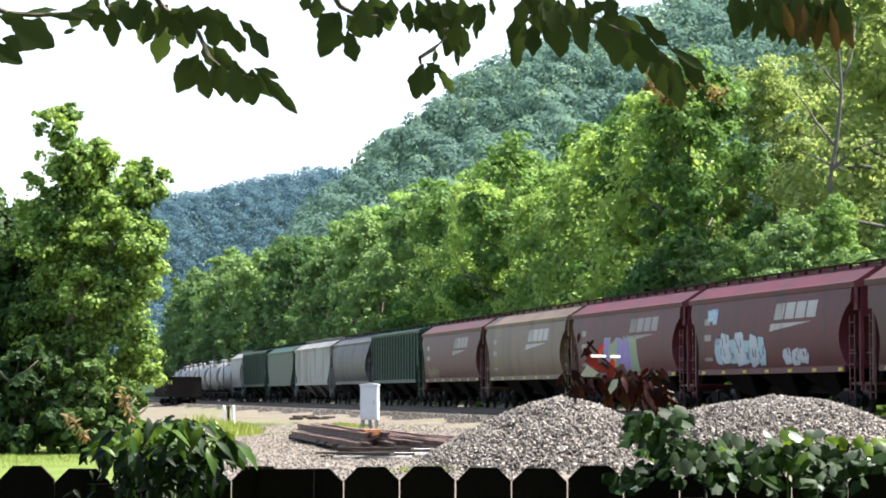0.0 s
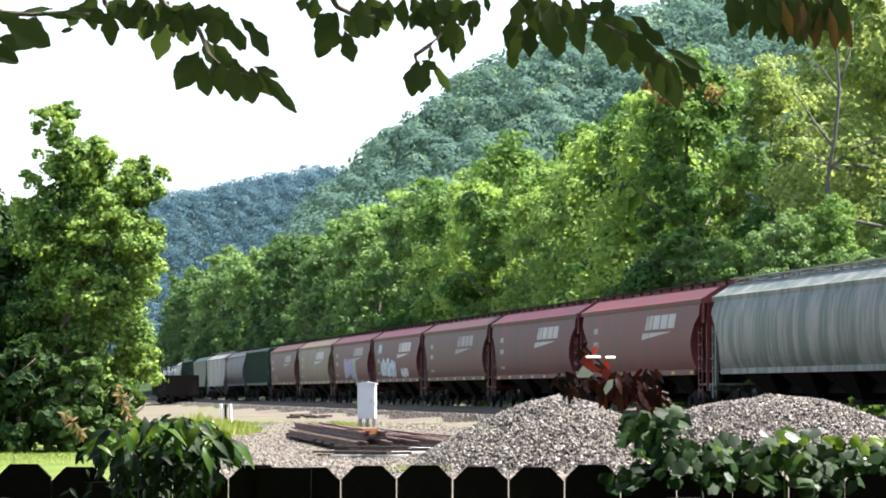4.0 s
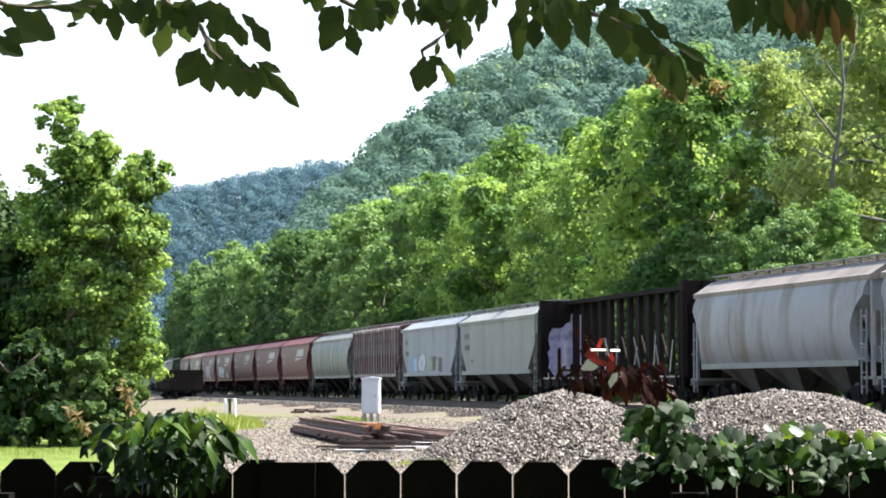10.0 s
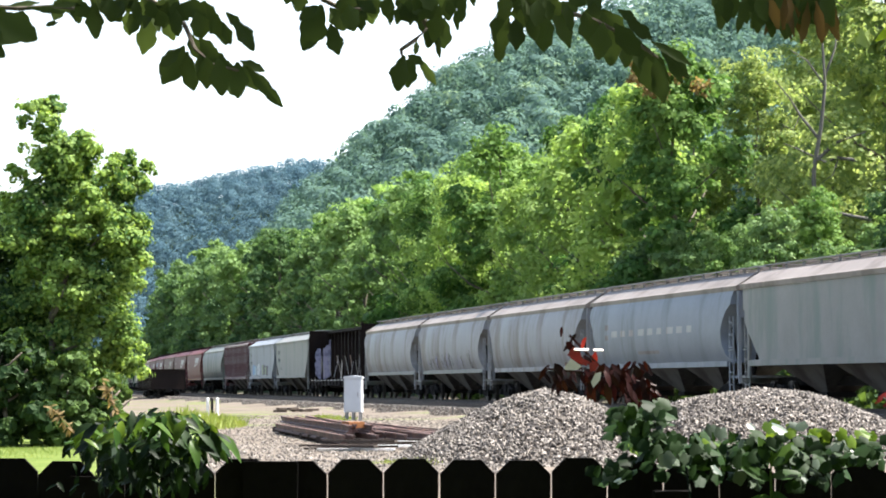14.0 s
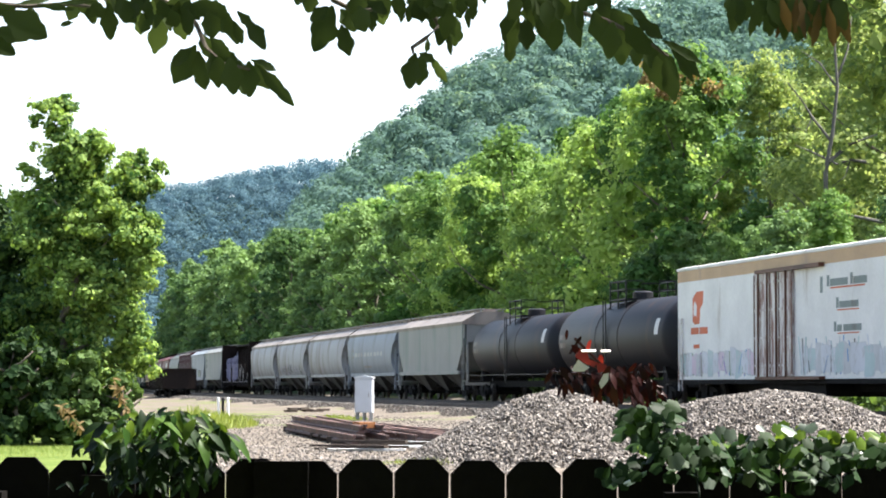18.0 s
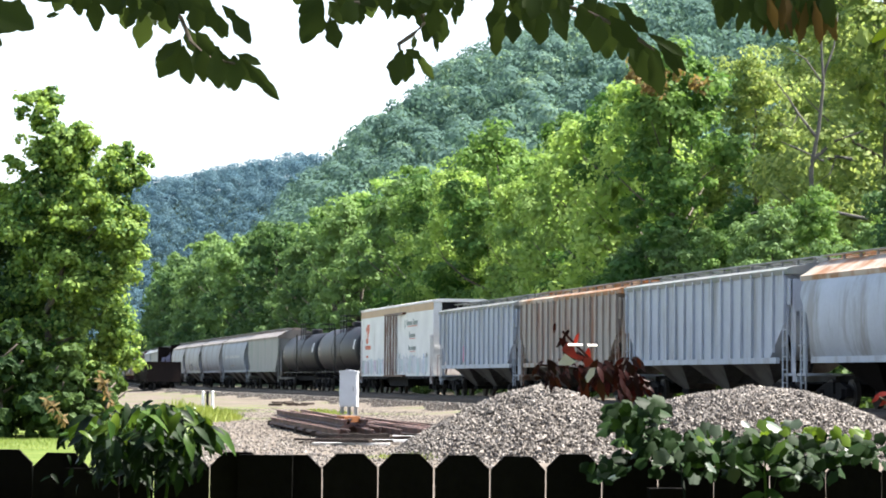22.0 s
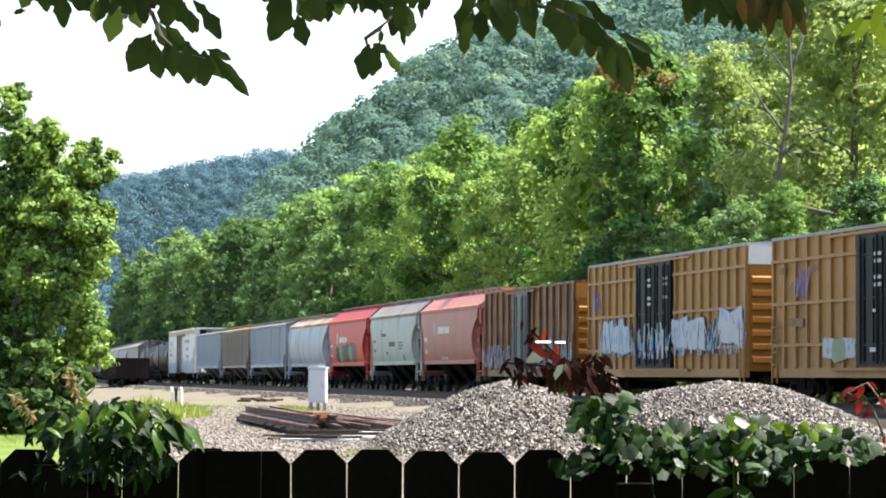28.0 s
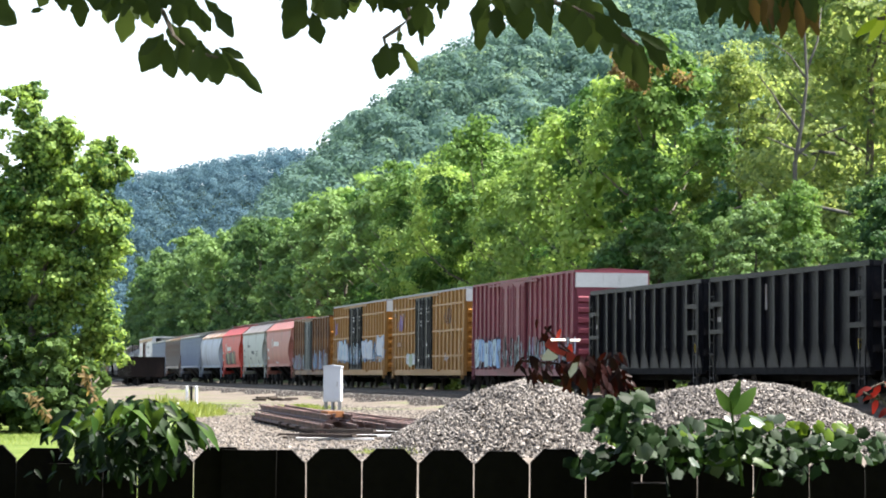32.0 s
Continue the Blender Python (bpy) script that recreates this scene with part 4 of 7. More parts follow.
def centrebeam(q, L, label, top=4.62):
    """An empty centre-beam flat wagon: open truss down the middle, a bulkhead at each end."""
    car = thing("centrebeam_flatcar", label, "freight wagon", pose(0, 0, 0))
    TRAIN.append((car, q - L / 2))
    h = L / 2 - 0.6
    m = paint("dark_brown_paint", (0.012, 0.0085, 0.008), (0.022, 0.017, 0.015), 0.4, rough=0.8, spec=0.08)
    part("deck", lambda: boxes((-1.5, 1.5, -h, h, 1.02, 1.14), (-1.55, -1.42, -h, h, 0.78, 1.16), (1.42, 1.55, -h, h, 0.78, 1.16), (-0.4, 0.4, -h, h, 0.6, 1.02)), m, car)
    part("top_chord", lambda: boxes((-0.3, 0.3, -h, h, top - 0.18, top)), m, car)
    n = 15
    for i in range(n):
        y = -h + 0.6 + (2 * h - 1.2) * i / (n - 1)
        part("truss_post", lambda: boxes((-0.1, 0.1, -0.11, 0.11, 1.12, top - 0.1)), m, car, at=pose(0, y, 0), key="tpost")
        if i % 2 == 0 and i < n - 1:
            part("truss_brace", lambda: tube(bmesh.new(), [(0, 0, 1.2), (0, (2 * h - 1.2) / (n - 1), 2.9)], 0.06, 6), m, car, at=pose(0, y, 0), key="tbrace")
        part("winch_strap", lambda: boxes((-0.012, 0.012, -0.03, 0.03, 1.15, 2.35)), P_MARK, car, "pale hanging load strap", at=pose(-0.5 - 0.9 * ((i * 7) % 5) / 5, y + 0.5 * math.sin(i * 2.3), 0.25 * math.sin(i * 1.7) + 0.25, 16 * math.sin(i * 3.1), 12 * math.sin(i * 1.3), 0), key="strap")
        part("stake_pocket", lambda: boxes((-0.08, 0.02, -0.1, 0.1, 0.8, 1.2)), m, car, at=pose(-1.55, y, 0), key="spocket")
    part("rub_strip", boxes((-1.575, -1.552, -h + 0.4, h - 0.4, 1.1, 1.17)), P_MARK, car, "pale worn deck edge")
    step = (2 * h - 1.2) / (n - 1)
    for i in range(n - 1):
        wd = step * (0.2 if i % 4 else 0.15)
        part("web_panel", lambda wd=wd: boxes((-0.02, 0.02, -wd, wd, 1.14, top - 0.18)), m, car, at=pose(0, -h + 0.6 + step * i + wd + 0.1, 0), key=("web", round(wd, 3)))
    for sgn in (-1, 1):
        bh = part("bulkhead", lambda: boxes((-1.5, 1.5, -0.06, 0.06, 1.1, top)), m, car, at=pose(0, sgn * h, 0, 0, 0, 0 if sgn > 0 else 180), key="bulkhead")
        for x in (-1.48, -0.7, 0, 0.7, 1.48):
            part("post", lambda: boxes((-0.08, 0.08, -0.09, 0.22, 1.1, top + 0.01)), m, bh, at=pose(x, 0, 0), key="bhpost")
        ladder(car, -1.58, sgn * h, 0.6, 3.6, m)
    # sprayed shape on the inner face of the leading bulkhead
    rng = random.Random(5)
    for k, (x, z, r) in enumerate(((-0.5, 2.0, 0.8), (-0.1, 2.8, 0.75), (-0.7, 1.6, 0.5), (0.1, 3.5, 0.5), (0.6, 2.2, 0.65), (-0.8, 2.9, 0.5))):
        pts = [(x + r * rng.uniform(0.6, 1.1) * math.cos(a * math.tau / 12), z + r * 1.15 * rng.uniform(0.6, 1.1) * math.sin(a * math.tau / 12)) for a in range(12)]
        pts = [(min(1.35, max(-1.38, px)), min(4.4, max(1.2, pz))) for px, pz in pts]
        part("spray_shape", prism(bmesh.new(), pts, h - 0.075 - 0.003 * k, h - 0.055, "y"), G_LILAC, car)
    running_gear(car, L, 2.2)
    return car


def reefer(q, L, label, top=5.05):
    """A long white refrigerated boxcar with a recessed machinery end."""
    white = paint("white_reefer_paint", (0.85, 0.84, 0.81), (0.5, 0.44, 0.38), 0.15)
    tan = paint("tan_stripe_paint", (0.55, 0.36, 0.2), (0.4, 0.28, 0.2), 0.2)
    orange = paint("orange_logo_paint", (0.62, 0.12, 0.04), (0.5, 0.2, 0.1), 0.2)
    rusty = paint("rusting_door_paint", (0.78, 0.75, 0.72), (0.26, 0.13, 0.1), 0.5, stain_scale=(3, 3, 0.7))
    car = thing("refrigerator_car", label, "freight wagon", pose(0, 0, 0))
    TRAIN.append((car, q - L / 2))
    h, w = L / 2 - 0.8, 1.52

    def body():
        return boxes((-w, w, -h + 1.5, h, 1.0, top - 0.12))

    part("body", body(), white, car)
    part("machinery_base", boxes((-w, w, -h + 0.25, -h + 1.498, 1.0, 2.9)), white, car)
    part("end_wall", boxes((-w, -w + 0.45, -h + 0.25, -h + 1.498, 2.902, top - 0.16)), white, car)
    part("end_wall", boxes((w - 0.1, w, -h + 0.25, -h + 1.498, 2.902, top - 0.16)), white, car)
    part("roof", prism(bmesh.new(), [(-w - 0.05, top - 0.14), (-w - 0.05, top - 0.05), (-w + 0.3, top + 0.02), (w - 0.3, top + 0.02), (w + 0.05, top - 0.05), (w + 0.05, top - 0.14)], -h + 0.2, h, "y"), white, car)
    part("cooling_unit", boxes((-1.05, 1.35, -h + 0.3, -h + 1.4, 2.92, top - 0.16), *[(-0.9, 1.2, -h + 0.24, -h + 0.3, z, z + 0.08) for z in np.arange(3.2, 4.6, 0.18)]), M_BLACK, car, "black louvred cooling unit")
    pf = [(w, 0.9), (w, top)]
    plate(car, pf, "stripe", [(h, top - 0.55), (-h + 0.25, top - 0.55), (-h + 0.25, top - 0.16), (h, top - 0.16)], tan, 0.005)
    dc = 1.1
    d = part("plug_door", boxes((-w - 0.09, -w - 0.01, dc - 1.85, dc + 1.85, 1.1, top - 0.6)), rusty, car, "rust-streaked white plug door")
    for z in (1.4, 2.3, 3.2, 4.1):
        part("stiffener", boxes((-w - 0.12, -w - 0.091, dc - 1.75, dc + 1.75, z, z + 0.07)), rusty, d)
    for y in (-1.4, -0.5, 0.4, 1.3):
        part("lock_bar", tube(bmesh.new(), [(-w - 0.15, dc + y, 1.05), (-w - 0.15, dc + y, top - 0.55)], 0.035, 6), P_RUSTSTREAK, d)
    part("door_rail", boxes((-w - 0.2, -w, dc - 4.6, dc + 1.5, top - 0.62, top - 0.5), (-w - 0.2, -w, dc - 4.6, dc + 1.5, 0.98, 1.08)), P_RUSTSTREAK, car)
    plate(car, pf, "logo_shape", [(h - 2.5 + 1.4 * x, 2.95 + 1.1 * z) for x, z in ((0.5, 0.1), (0.3, 0.0), (-0.08, 0.02), (-0.14, 0.5), (-0.36, 0.66), (-0.42, 1.05), (0.16, 1.05), (0.5, 0.85))], orange)
    plate(car, pf, "logo_inset", [(h - 2.5 + 1.4 * x, 2.95 + 1.1 * z) for x, z in ((0.4, 0.3), (0.16, 0.26), (0.14, 0.6), (0.3, 0.75), (0.4, 0.6))], white, 0.012)
    for z0, y1 in ((dc - 1.8, 0.1), (dc + 1.88, 0.14), (dc - 0.62, 0.06), (dc + 0.3, 0.08)):
        plate(car, [(w + 0.1, 0.9), (w + 0.1, top)], "rust_streak", [(z0, 1.15), (z0 - y1, 1.15), (z0 - y1 * 0.7, top - 0.65), (z0 + 0.03, top - 0.65)], P_RUSTSTREAK, 0.004)
    bars([(h - 1.6, 2.6, 0.9, 0.24), (h - 2.6, 2.6, 0.95, 0.24), (h - 1.9, 2.1, 0.7, 0.14)], orange)(car, L, pf)
    bars([(-3.7, 3.8, 0.22, 0.34), (-3.98, 3.8, 1.5, 0.22), (-5.7, 3.8, 0.2, 0.34), (-5.96, 3.8, 1.1, 0.22), (-4.5, 3.12, 0.2, 0.32), (-4.76, 3.12, 1.6, 0.2), (-4.3, 2.42, 0.2, 0.3), (-4.56, 2.42, 0.4, 0.2), (-5.1, 2.42, 1.5, 0.2), (-3.1, 3.62, 0.22, 0.5)], paint("grey_green_lettering", (0.2, 0.25, 0.24), amt=0.3))(car, L, pf)
    bars([(-4.0, 3.72, 2.9, 0.05), (-4.6, 3.04, 1.8, 0.04), (-4.6, 2.34, 1.8, 0.04)], orange)(car, L, pf)
    G_PALE = paint("pale_grey_spray", (0.68, 0.7, 0.75), amt=0.2)
    G_TEAL = paint("faded_teal_spray", (0.5, 0.62, 0.62), amt=0.2)
    G_PINK = paint("faded_pink_spray", (0.7, 0.56, 0.66), amt=0.2)
    G_PALE2 = paint("faded_grey_spray", (0.6, 0.61, 0.63), amt=0.3)
    graffiti(h - 0.4, 1.08, 8.2, 0.95, [G_TEAL, G_PALE, G_PINK, G_PALE2, G_PALE], 13, 81, G_PALE2)(car, L, pf)
    graffiti(-1.4, 1.08, 8.6, 1.0, [G_PALE, G_TEAL, G_PALE2, G_PALE], 14, 82, G_PALE2)(car, L, pf)
    scrawl(h - 0.5, 1.1, 8.0, 0.9, [G_PALE, G_TEAL, G_PURPLE, G_PINK, G_BLUE, G_GREEN], 60, 3)(car, L, pf)
    scrawl(-1.2, 1.1, 9.0, 1.25, [G_PALE, G_BLUE, G_TEAL, P_GREY, G_PALE2], 60, 4)(car, L, pf)
    part("underframe", boxes((-0.4, 0.4, -L / 2 + 0.3, L / 2 - 0.3, 0.6, 1.0), (-w, w, -h, h, 0.85, 1.0), (-1.3, 1.3, -3, 3, 0.45, 0.85)), M_UNDER, car)
    for sgn in (-1, 1):
        ladder(car, -w - 0.06, sgn * (h - 0.5), 0.6, 2.6, rusty)
        ladder(car, 0.9, sgn * (h + 0.12), 0.7, 2.0, white, 90)
        part("end_ribs", boxes(*[(-w + 0.1, w - 0.1, 0, 0.08, z, z + 0.16) for z in np.arange(1.2, 2.8, 0.4)]), white, car, at=pose(0, h if sgn > 0 else -h + 0.25, 0, 0, 0, 0 if sgn > 0 else 180))
    part("end_platform", boxes((-1.45, 1.45, -L / 2 + 0.35, -h + 0.25, 1.0, 1.06), *[(x - 0.03, x + 0.03, -L / 2 + 0.4, -L / 2 + 0.46, 1.0, 2.1) for x in (-1.4, -0.7, 0.7, 1.4)], (-1.4, -0.7, -L / 2 + 0.4, -L / 2 + 0.46, 2.05, 2.11)), rusty, car)
    running_gear(car, L, 2.9)
    return car

# --- the wagons in order, front of the train first ---
P_BAYGREY = paint("dirty_grey_chute", (0.16, 0.15, 0.14), (0.06, 0.05, 0.045), 0.55)
P_TANKGREY = paint("sooty_silver_tank_paint", (0.3, 0.3, 0.31), (0.1, 0.09, 0.08), 0.5)
P_TANKBLACK = paint("black_tank_paint", (0.02, 0.02, 0.024), (0.05, 0.032, 0.026), 0.35, rough=0.5, spec=0.15)
for k in range(5, -1, -1):
    tank(286.8 + 14.6 * (k + 1), 14.6, P_TANKGREY, "sooty silver-grey tank wagon in a string far down the track", detail=False)
hopper(286.8, 10.6, "curved", P_LTGREY, bays=2, label="short pale grey covered hopper wagon, two bays, on the main track")
hopper(276.2, 18.7, "ribbed", P_GREEN, ribs=16, label="dark green ribbed covered hopper wagon")
hopper(257.5, 17.8, "flat", P_GREEN, label="dark green smooth-sided covered hopper wagon")
hopper(239.7, 20.3, "flat", P_GREY, bay_m=P_BAYGREY, label="weathered light grey covered hopper wagon with slanted chutes")
hopper(219.4, 17.3, "round", P_DKGREY, label="dark grey round-sided covered hopper wagon, dirty")
hopper(202.1, 18.1, "ribbed", P_GREEN, ribs=18, label="green ribbed covered hopper wagon, faded")
hopper(184.0, 17.7, "curved", P_BROWN, marks=std + [logo_bar(-3.2, 3.03, 0.9, P_DIM), graffiti(6.3, 1.2, 3.2, 1.0, [P_TAN], 4, 11, P_TAN)], label="brown covered hopper wagon with faded white block mark")
hopper(166.3, 18.1, "curved", P_TAN, marks=std + [logo_bar(-3.2, 3.03)], label="dusty brown covered hopper wagon with white block mark")
hopper(148.2, 17.5, "curved", P_MAROON, marks=std + [logo_bar(-3.2, 3.03, 1, P_DIM), graffiti(2.8, 1.55, 5.0, 1.55, [G_PURPLE, G_GREEN, G_PURPLE], 5, 12, G_GREEN)], label="maroon covered hopper wagon with purple and green graffiti")
hopper(130.7, 17.6, "curved", P_MAROON, marks=std + [logo_bar(-3.2, 3.03), graffiti(5.2, 1.56, 5.4, 1.2, [G_ICE, G_WHITE], 7, 13), graffiti(-1.9, 1.6, 2.4, 0.6, [G_WHITE], 3, 14, P_MAROON), graffiti(5.9, 3.1, 1.0, 0.6, [G_ICE], 2, 15, G_BLUE)], label="maroon covered hopper wagon with ice-blue graffiti letters")
hopper(113.1, 18.4, "curved", P_BROWN, marks=std + [logo_bar(-3.2, 3.03, 1, P_DIM)], label="brown covered hopper wagon with dim block mark")
hopper(94.7, 18.1, "curved", P_MAROON, marks=std + [logo_bar(-3.4, 3.03)], label="maroon covered hopper wagon with bright white block mark")
hopper(76.6, 18.0, "curved", P_RED, marks=std + [logo_bar(-3.4, 3.03)], label="brick red covered hopper wagon with white block mark")
hopper(58.6, 20.4, "round", P_WEATHER, bays=4, label="grey round-sided covered hopper wagon streaked with dirt")
hopper(38.2, 19.4, "ribbed", P_STRIPE, P_STRIPE, ribs=19, bays=4, bay_m=P_BAYGREY, label="ribbed covered hopper wagon with maroon paint peeling over grey")
hopper(18.8, 17.8, "flat", P_PALE, marks=[bars([(7.2 - 0.26 * i, 3.2, 0.17, 0.24) for i in range(3)] + [(7.2 - 0.24 * i, 2.55, 0.16, 0.24) for i in range(5)], P_DARKTXT), graffiti(5.6, 1.55, 2.2, 0.95, [G_BLUE, G_ICE], 2, 21, G_BLUE), graffiti(2.6, 1.55, 1.6, 1.3, [G_WHITE], 1, 22), graffiti(-0.6, 1.55, 3.6, 0.9, [G_GREEN, P_DKGREY], 4, 23)], bay_m=P_BAYGREY, label="pale blue-grey covered hopper wagon with small graffiti", ribs=0)
hopper(1.0, 18.8, "flat", P_LTGREY, marks=[bars([(7.6 - 0.3 * i, 3.2, 0.2, 0.26) for i in range(4)] + [(7.6 - 0.26 * i, 2.62, 0.18, 0.26) for i in range(5)] + [(5.9, 2.0, 0.3, 0.16)], P_DARKTXT)], bay_m=P_BAYGREY, label="light grey smooth covered hopper wagon with small lettering")
centrebeam(-17.8, 23.8, "dark brown empty centre-beam flat wagon with end bulkheads")
hopper(-41.6, 18.5, "round", P_DIRTY, P_TANROOF, bay_m=P_BAYGREY, sill=P_LTGREY, label="grimy white round-sided covered hopper wagon")
hopper(-60.1, 18.3, "round", P_DIRTY, P_TANROOF, bay_m=P_BAYGREY, sill=P_LTGREY, marks=[scrawl(5.5, 1.6, 11, 0.9, [P_DKGREY, P_GREY, G_LILAC], 46, 31)], label="grimy white covered hopper wagon with grey scrawls low down")
hopper(-78.4, 19.1, "round", P_DIRTY, P_TANROOF, bay_m=P_BAYGREY, label="grimy white round-sided covered hopper wagon, rust stained")
hopper(-97.5, 19.8, "round", P_PALE, P_TANROOF, bay_m=P_BAYGREY, marks=[bars([(5.6 - 1.25 * i, 2.6, 0.8 - 0.12 * (i % 3), 0.24) for i in range(9)], P_MARK), bars([(6.6, 2.9, 0.5, 0.2), (6.6, 2.5, 0.5, 0.2), (3.0 - 0.9 * 1, 1.9, 2.8, 0.12)], P_DIM)], label="light grey round-sided covered hopper wagon")
hopper(-117.3, 20.4, "flat", P_LTGREY, P_TANROOF, bay_m=P_BAYGREY, label="light grey covered hopper wagon with slanted chutes")
tank(-137.9, 18.9, P_TANKBLACK, "black tank wagon with rust-brown stained top", r=1.45, zc=2.62)
tank(-156.8, 18.8, P_TANKBLACK, "black tank wagon with small pale markings", r=1.55, zc=2.68)
reefer(-175.6, 25.3, "white refrigerator wagon with tan stripe and graffiti")
hopper(-201.0, 18.7, "ribbed", P_BLUEGREY, P_LTGREY, ribs=17, bay_m=P_BAYGREY, marks=[bars([(2.9, 1.72, 0.8, 0.75)], paint("pink_spray_patch", (0.5, 0.12, 0.25), (0.4, 0.3, 0.36), 0.4, stain_scale=(3, 3, 3)))], label="pale blue-grey ribbed covered hopper wagon with a pink patch")
hopper(-219.7, 17.7, "ribbed", P_RUSTGREY, P_RUSTROOF, ribs=17, bay_m=P_BAYGREY, label="grey ribbed covered hopper wagon streaked with rust")
hopper(-237.4, 19.5, "ribbed", P_BLUEGREY, P_LTGREY, ribs=18, bay_m=P_BAYGREY, label="blue-grey ribbed covered hopper wagon")
hopper(-256.9, 17.5, "round", P_BLUEGREY, P_RUSTROOF, label="pale grey covered hopper wagon with rusted roof")


def roundel(yc, z, m):
    """A small badge and a long bar in place of a company mark."""
    def go(car, L, prof):
        for k in range(3):
            y = yc - 0.16 * k
            plate(car, prof, "badge_stripe", [(y + 0.1, z), (y, z), (y + 0.02, z + 0.62), (y + 0.14, z + 0.7)], m)
        plate(car, prof, "name_bar", [(yc - 0.9, z + 0.1), (yc - 2.4, z + 0.1), (yc - 2.4, z + 0.42), (yc - 0.9, z + 0.42)], m)
        plate(car, prof, "name_bar", [(yc - 2.5, z + 0.1), (yc - 3.5, z + 0.1), (yc - 3.5, z + 0.4), (yc - 2.5, z + 0.4)], m)
    return go


hopper(-274.4, 14.3, "curved", P_BRIGHTRED, P_REDROOF, sill=P_BRIGHTRED, top=4.72, bays=3, marks=[roundel(3.3, 2.65, P_WHITE), graffiti(3.6, 1.55, 6.6, 1.1, [P_DKGREY, G_GREEN, P_TAN], 6, 41), bars([(5.6, 2.5, 0.7, 0.16), (5.6, 1.9, 0.6, 0.16)], P_WHITE)], label="bright red covered hopper wagon with graffiti, red roof")
hopper(-288.7, 14.5, "curved", paint("silver_green_paint", (0.46, 0.5, 0.45), (0.3, 0.3, 0.26), 0.3), P_TANROOF, top=4.72, marks=[bars([(3.0, 2.9, 0.12, 0.4), (2.8, 2.9, 1.2, 0.18), (0.6, 2.35, 1.6, 0.26), (-2.0, 2.5, 1.2, 0.07), (-2.0, 2.35, 1.2, 0.07), (-2.0, 2.2, 1.0, 0.07), (-3.1, 1.6, 0.3, 0.3), (5.2, 2.6, 0.6, 0.14), (5.2, 2.1, 0.6, 0.14), (1.6, 1.95, 0.5, 0.14)], P_DARKTXT), reflectors(5)], label="silver-grey covered hopper wagon with dark lettering bars")
hopper(-303.2, 14.3, "curved", P_FADED, P_FADED, top=4.72, marks=[roundel(3.0, 2.75, P_WHITE), bars([(5.4, 2.5, 0.7, 0.2), (5.4, 1.9, 0.6, 0.2), (1.5, 1.6, 1.3, 0.12)], P_WHITE)], label="faded pinkish red covered hopper wagon")


def on_door(rows, m):
    """Lettering bars on the proud faces of a boxcar's doors."""
    def go(car, L, prof):
        bars(rows, m)(car, L, [(prof[0][0] + 0.09, prof[0][1]), (prof[-1][0] + 0.09, prof[-1][1])])
    return go


def on_door_mark(mark):
    def go(car, L, prof):
        mark(car, L, [(prof[0][0] + 0.09, prof[0][1]), (prof[-1][0] + 0.09, prof[-1][1])])
    return go


P_BLACKTXT = paint("black_spray_line", (0.012, 0.012, 0.016), amt=0.1)
P_OCHRE = paint("ochre_boxcar_paint", (0.4, 0.21, 0.068), (0.25, 0.125, 0.04), 0.3)
P_ORANGE = paint("orange_boxcar_paint", (0.38, 0.16, 0.03), (0.24, 0.11, 0.03), 0.3)
P_RUSTBOX = paint("rusty_ochre_paint", (0.27, 0.125, 0.05), (0.075, 0.032, 0.02), 0.58, stain_scale=(1.4, 1.4, 0.25))
P_DOORDK = paint("dark_green_door_paint", (0.009, 0.012, 0.016), (0.02, 0.02, 0.02), 0.3)
P_DOORGR = paint("grey_door_paint", (0.12, 0.14, 0.14), (0.06, 0.05, 0.04), 0.4)
P_PLUM = paint("plum_red_paint", (0.25, 0.06, 0.078), (0.16, 0.055, 0.065), 0.35)
boxcar(-317.3, 17.8, P_RUSTBOX, "rusty ochre boxcar with a grey ribbed sliding door", top=4.62, doors=(0.9, 2.6, 1), door_m=P_DOORGR, end_m=P_ORANGE, cap=False, posts=15, roof_m=P_RUSTBOX, marks=[scrawl(7.8, 1.1, 5.2, 1.1, [G_LILAC, G_ICE, P_GREY], 34, 51), scrawl(-1.2, 1.1, 6.5, 1.3, [G_LILAC, G_ICE, G_BLUE, P_GREY], 40, 52)])
dl = on_door([(1.2, 4.15, 0.5, 0.1), (1.2, 3.95, 0.5, 0.1), (1.2, 3.5, 0.5, 0.1), (1.2, 3.3, 0.5, 0.1), (1.3, 2.6, 0.3, 0.08), (0.3, 2.2, 0.08, 0.5), (1.5, 1.5, 0.5, 0.12), (-0.7, 2.3, 0.4, 0.1), (-0.8, 1.7, 0.6, 0.14), (-0.8, 4.15, 0.5, 0.1), (-0.8, 3.95, 0.5, 0.1), (-0.8, 3.5, 0.5, 0.1)], P_WHITE)
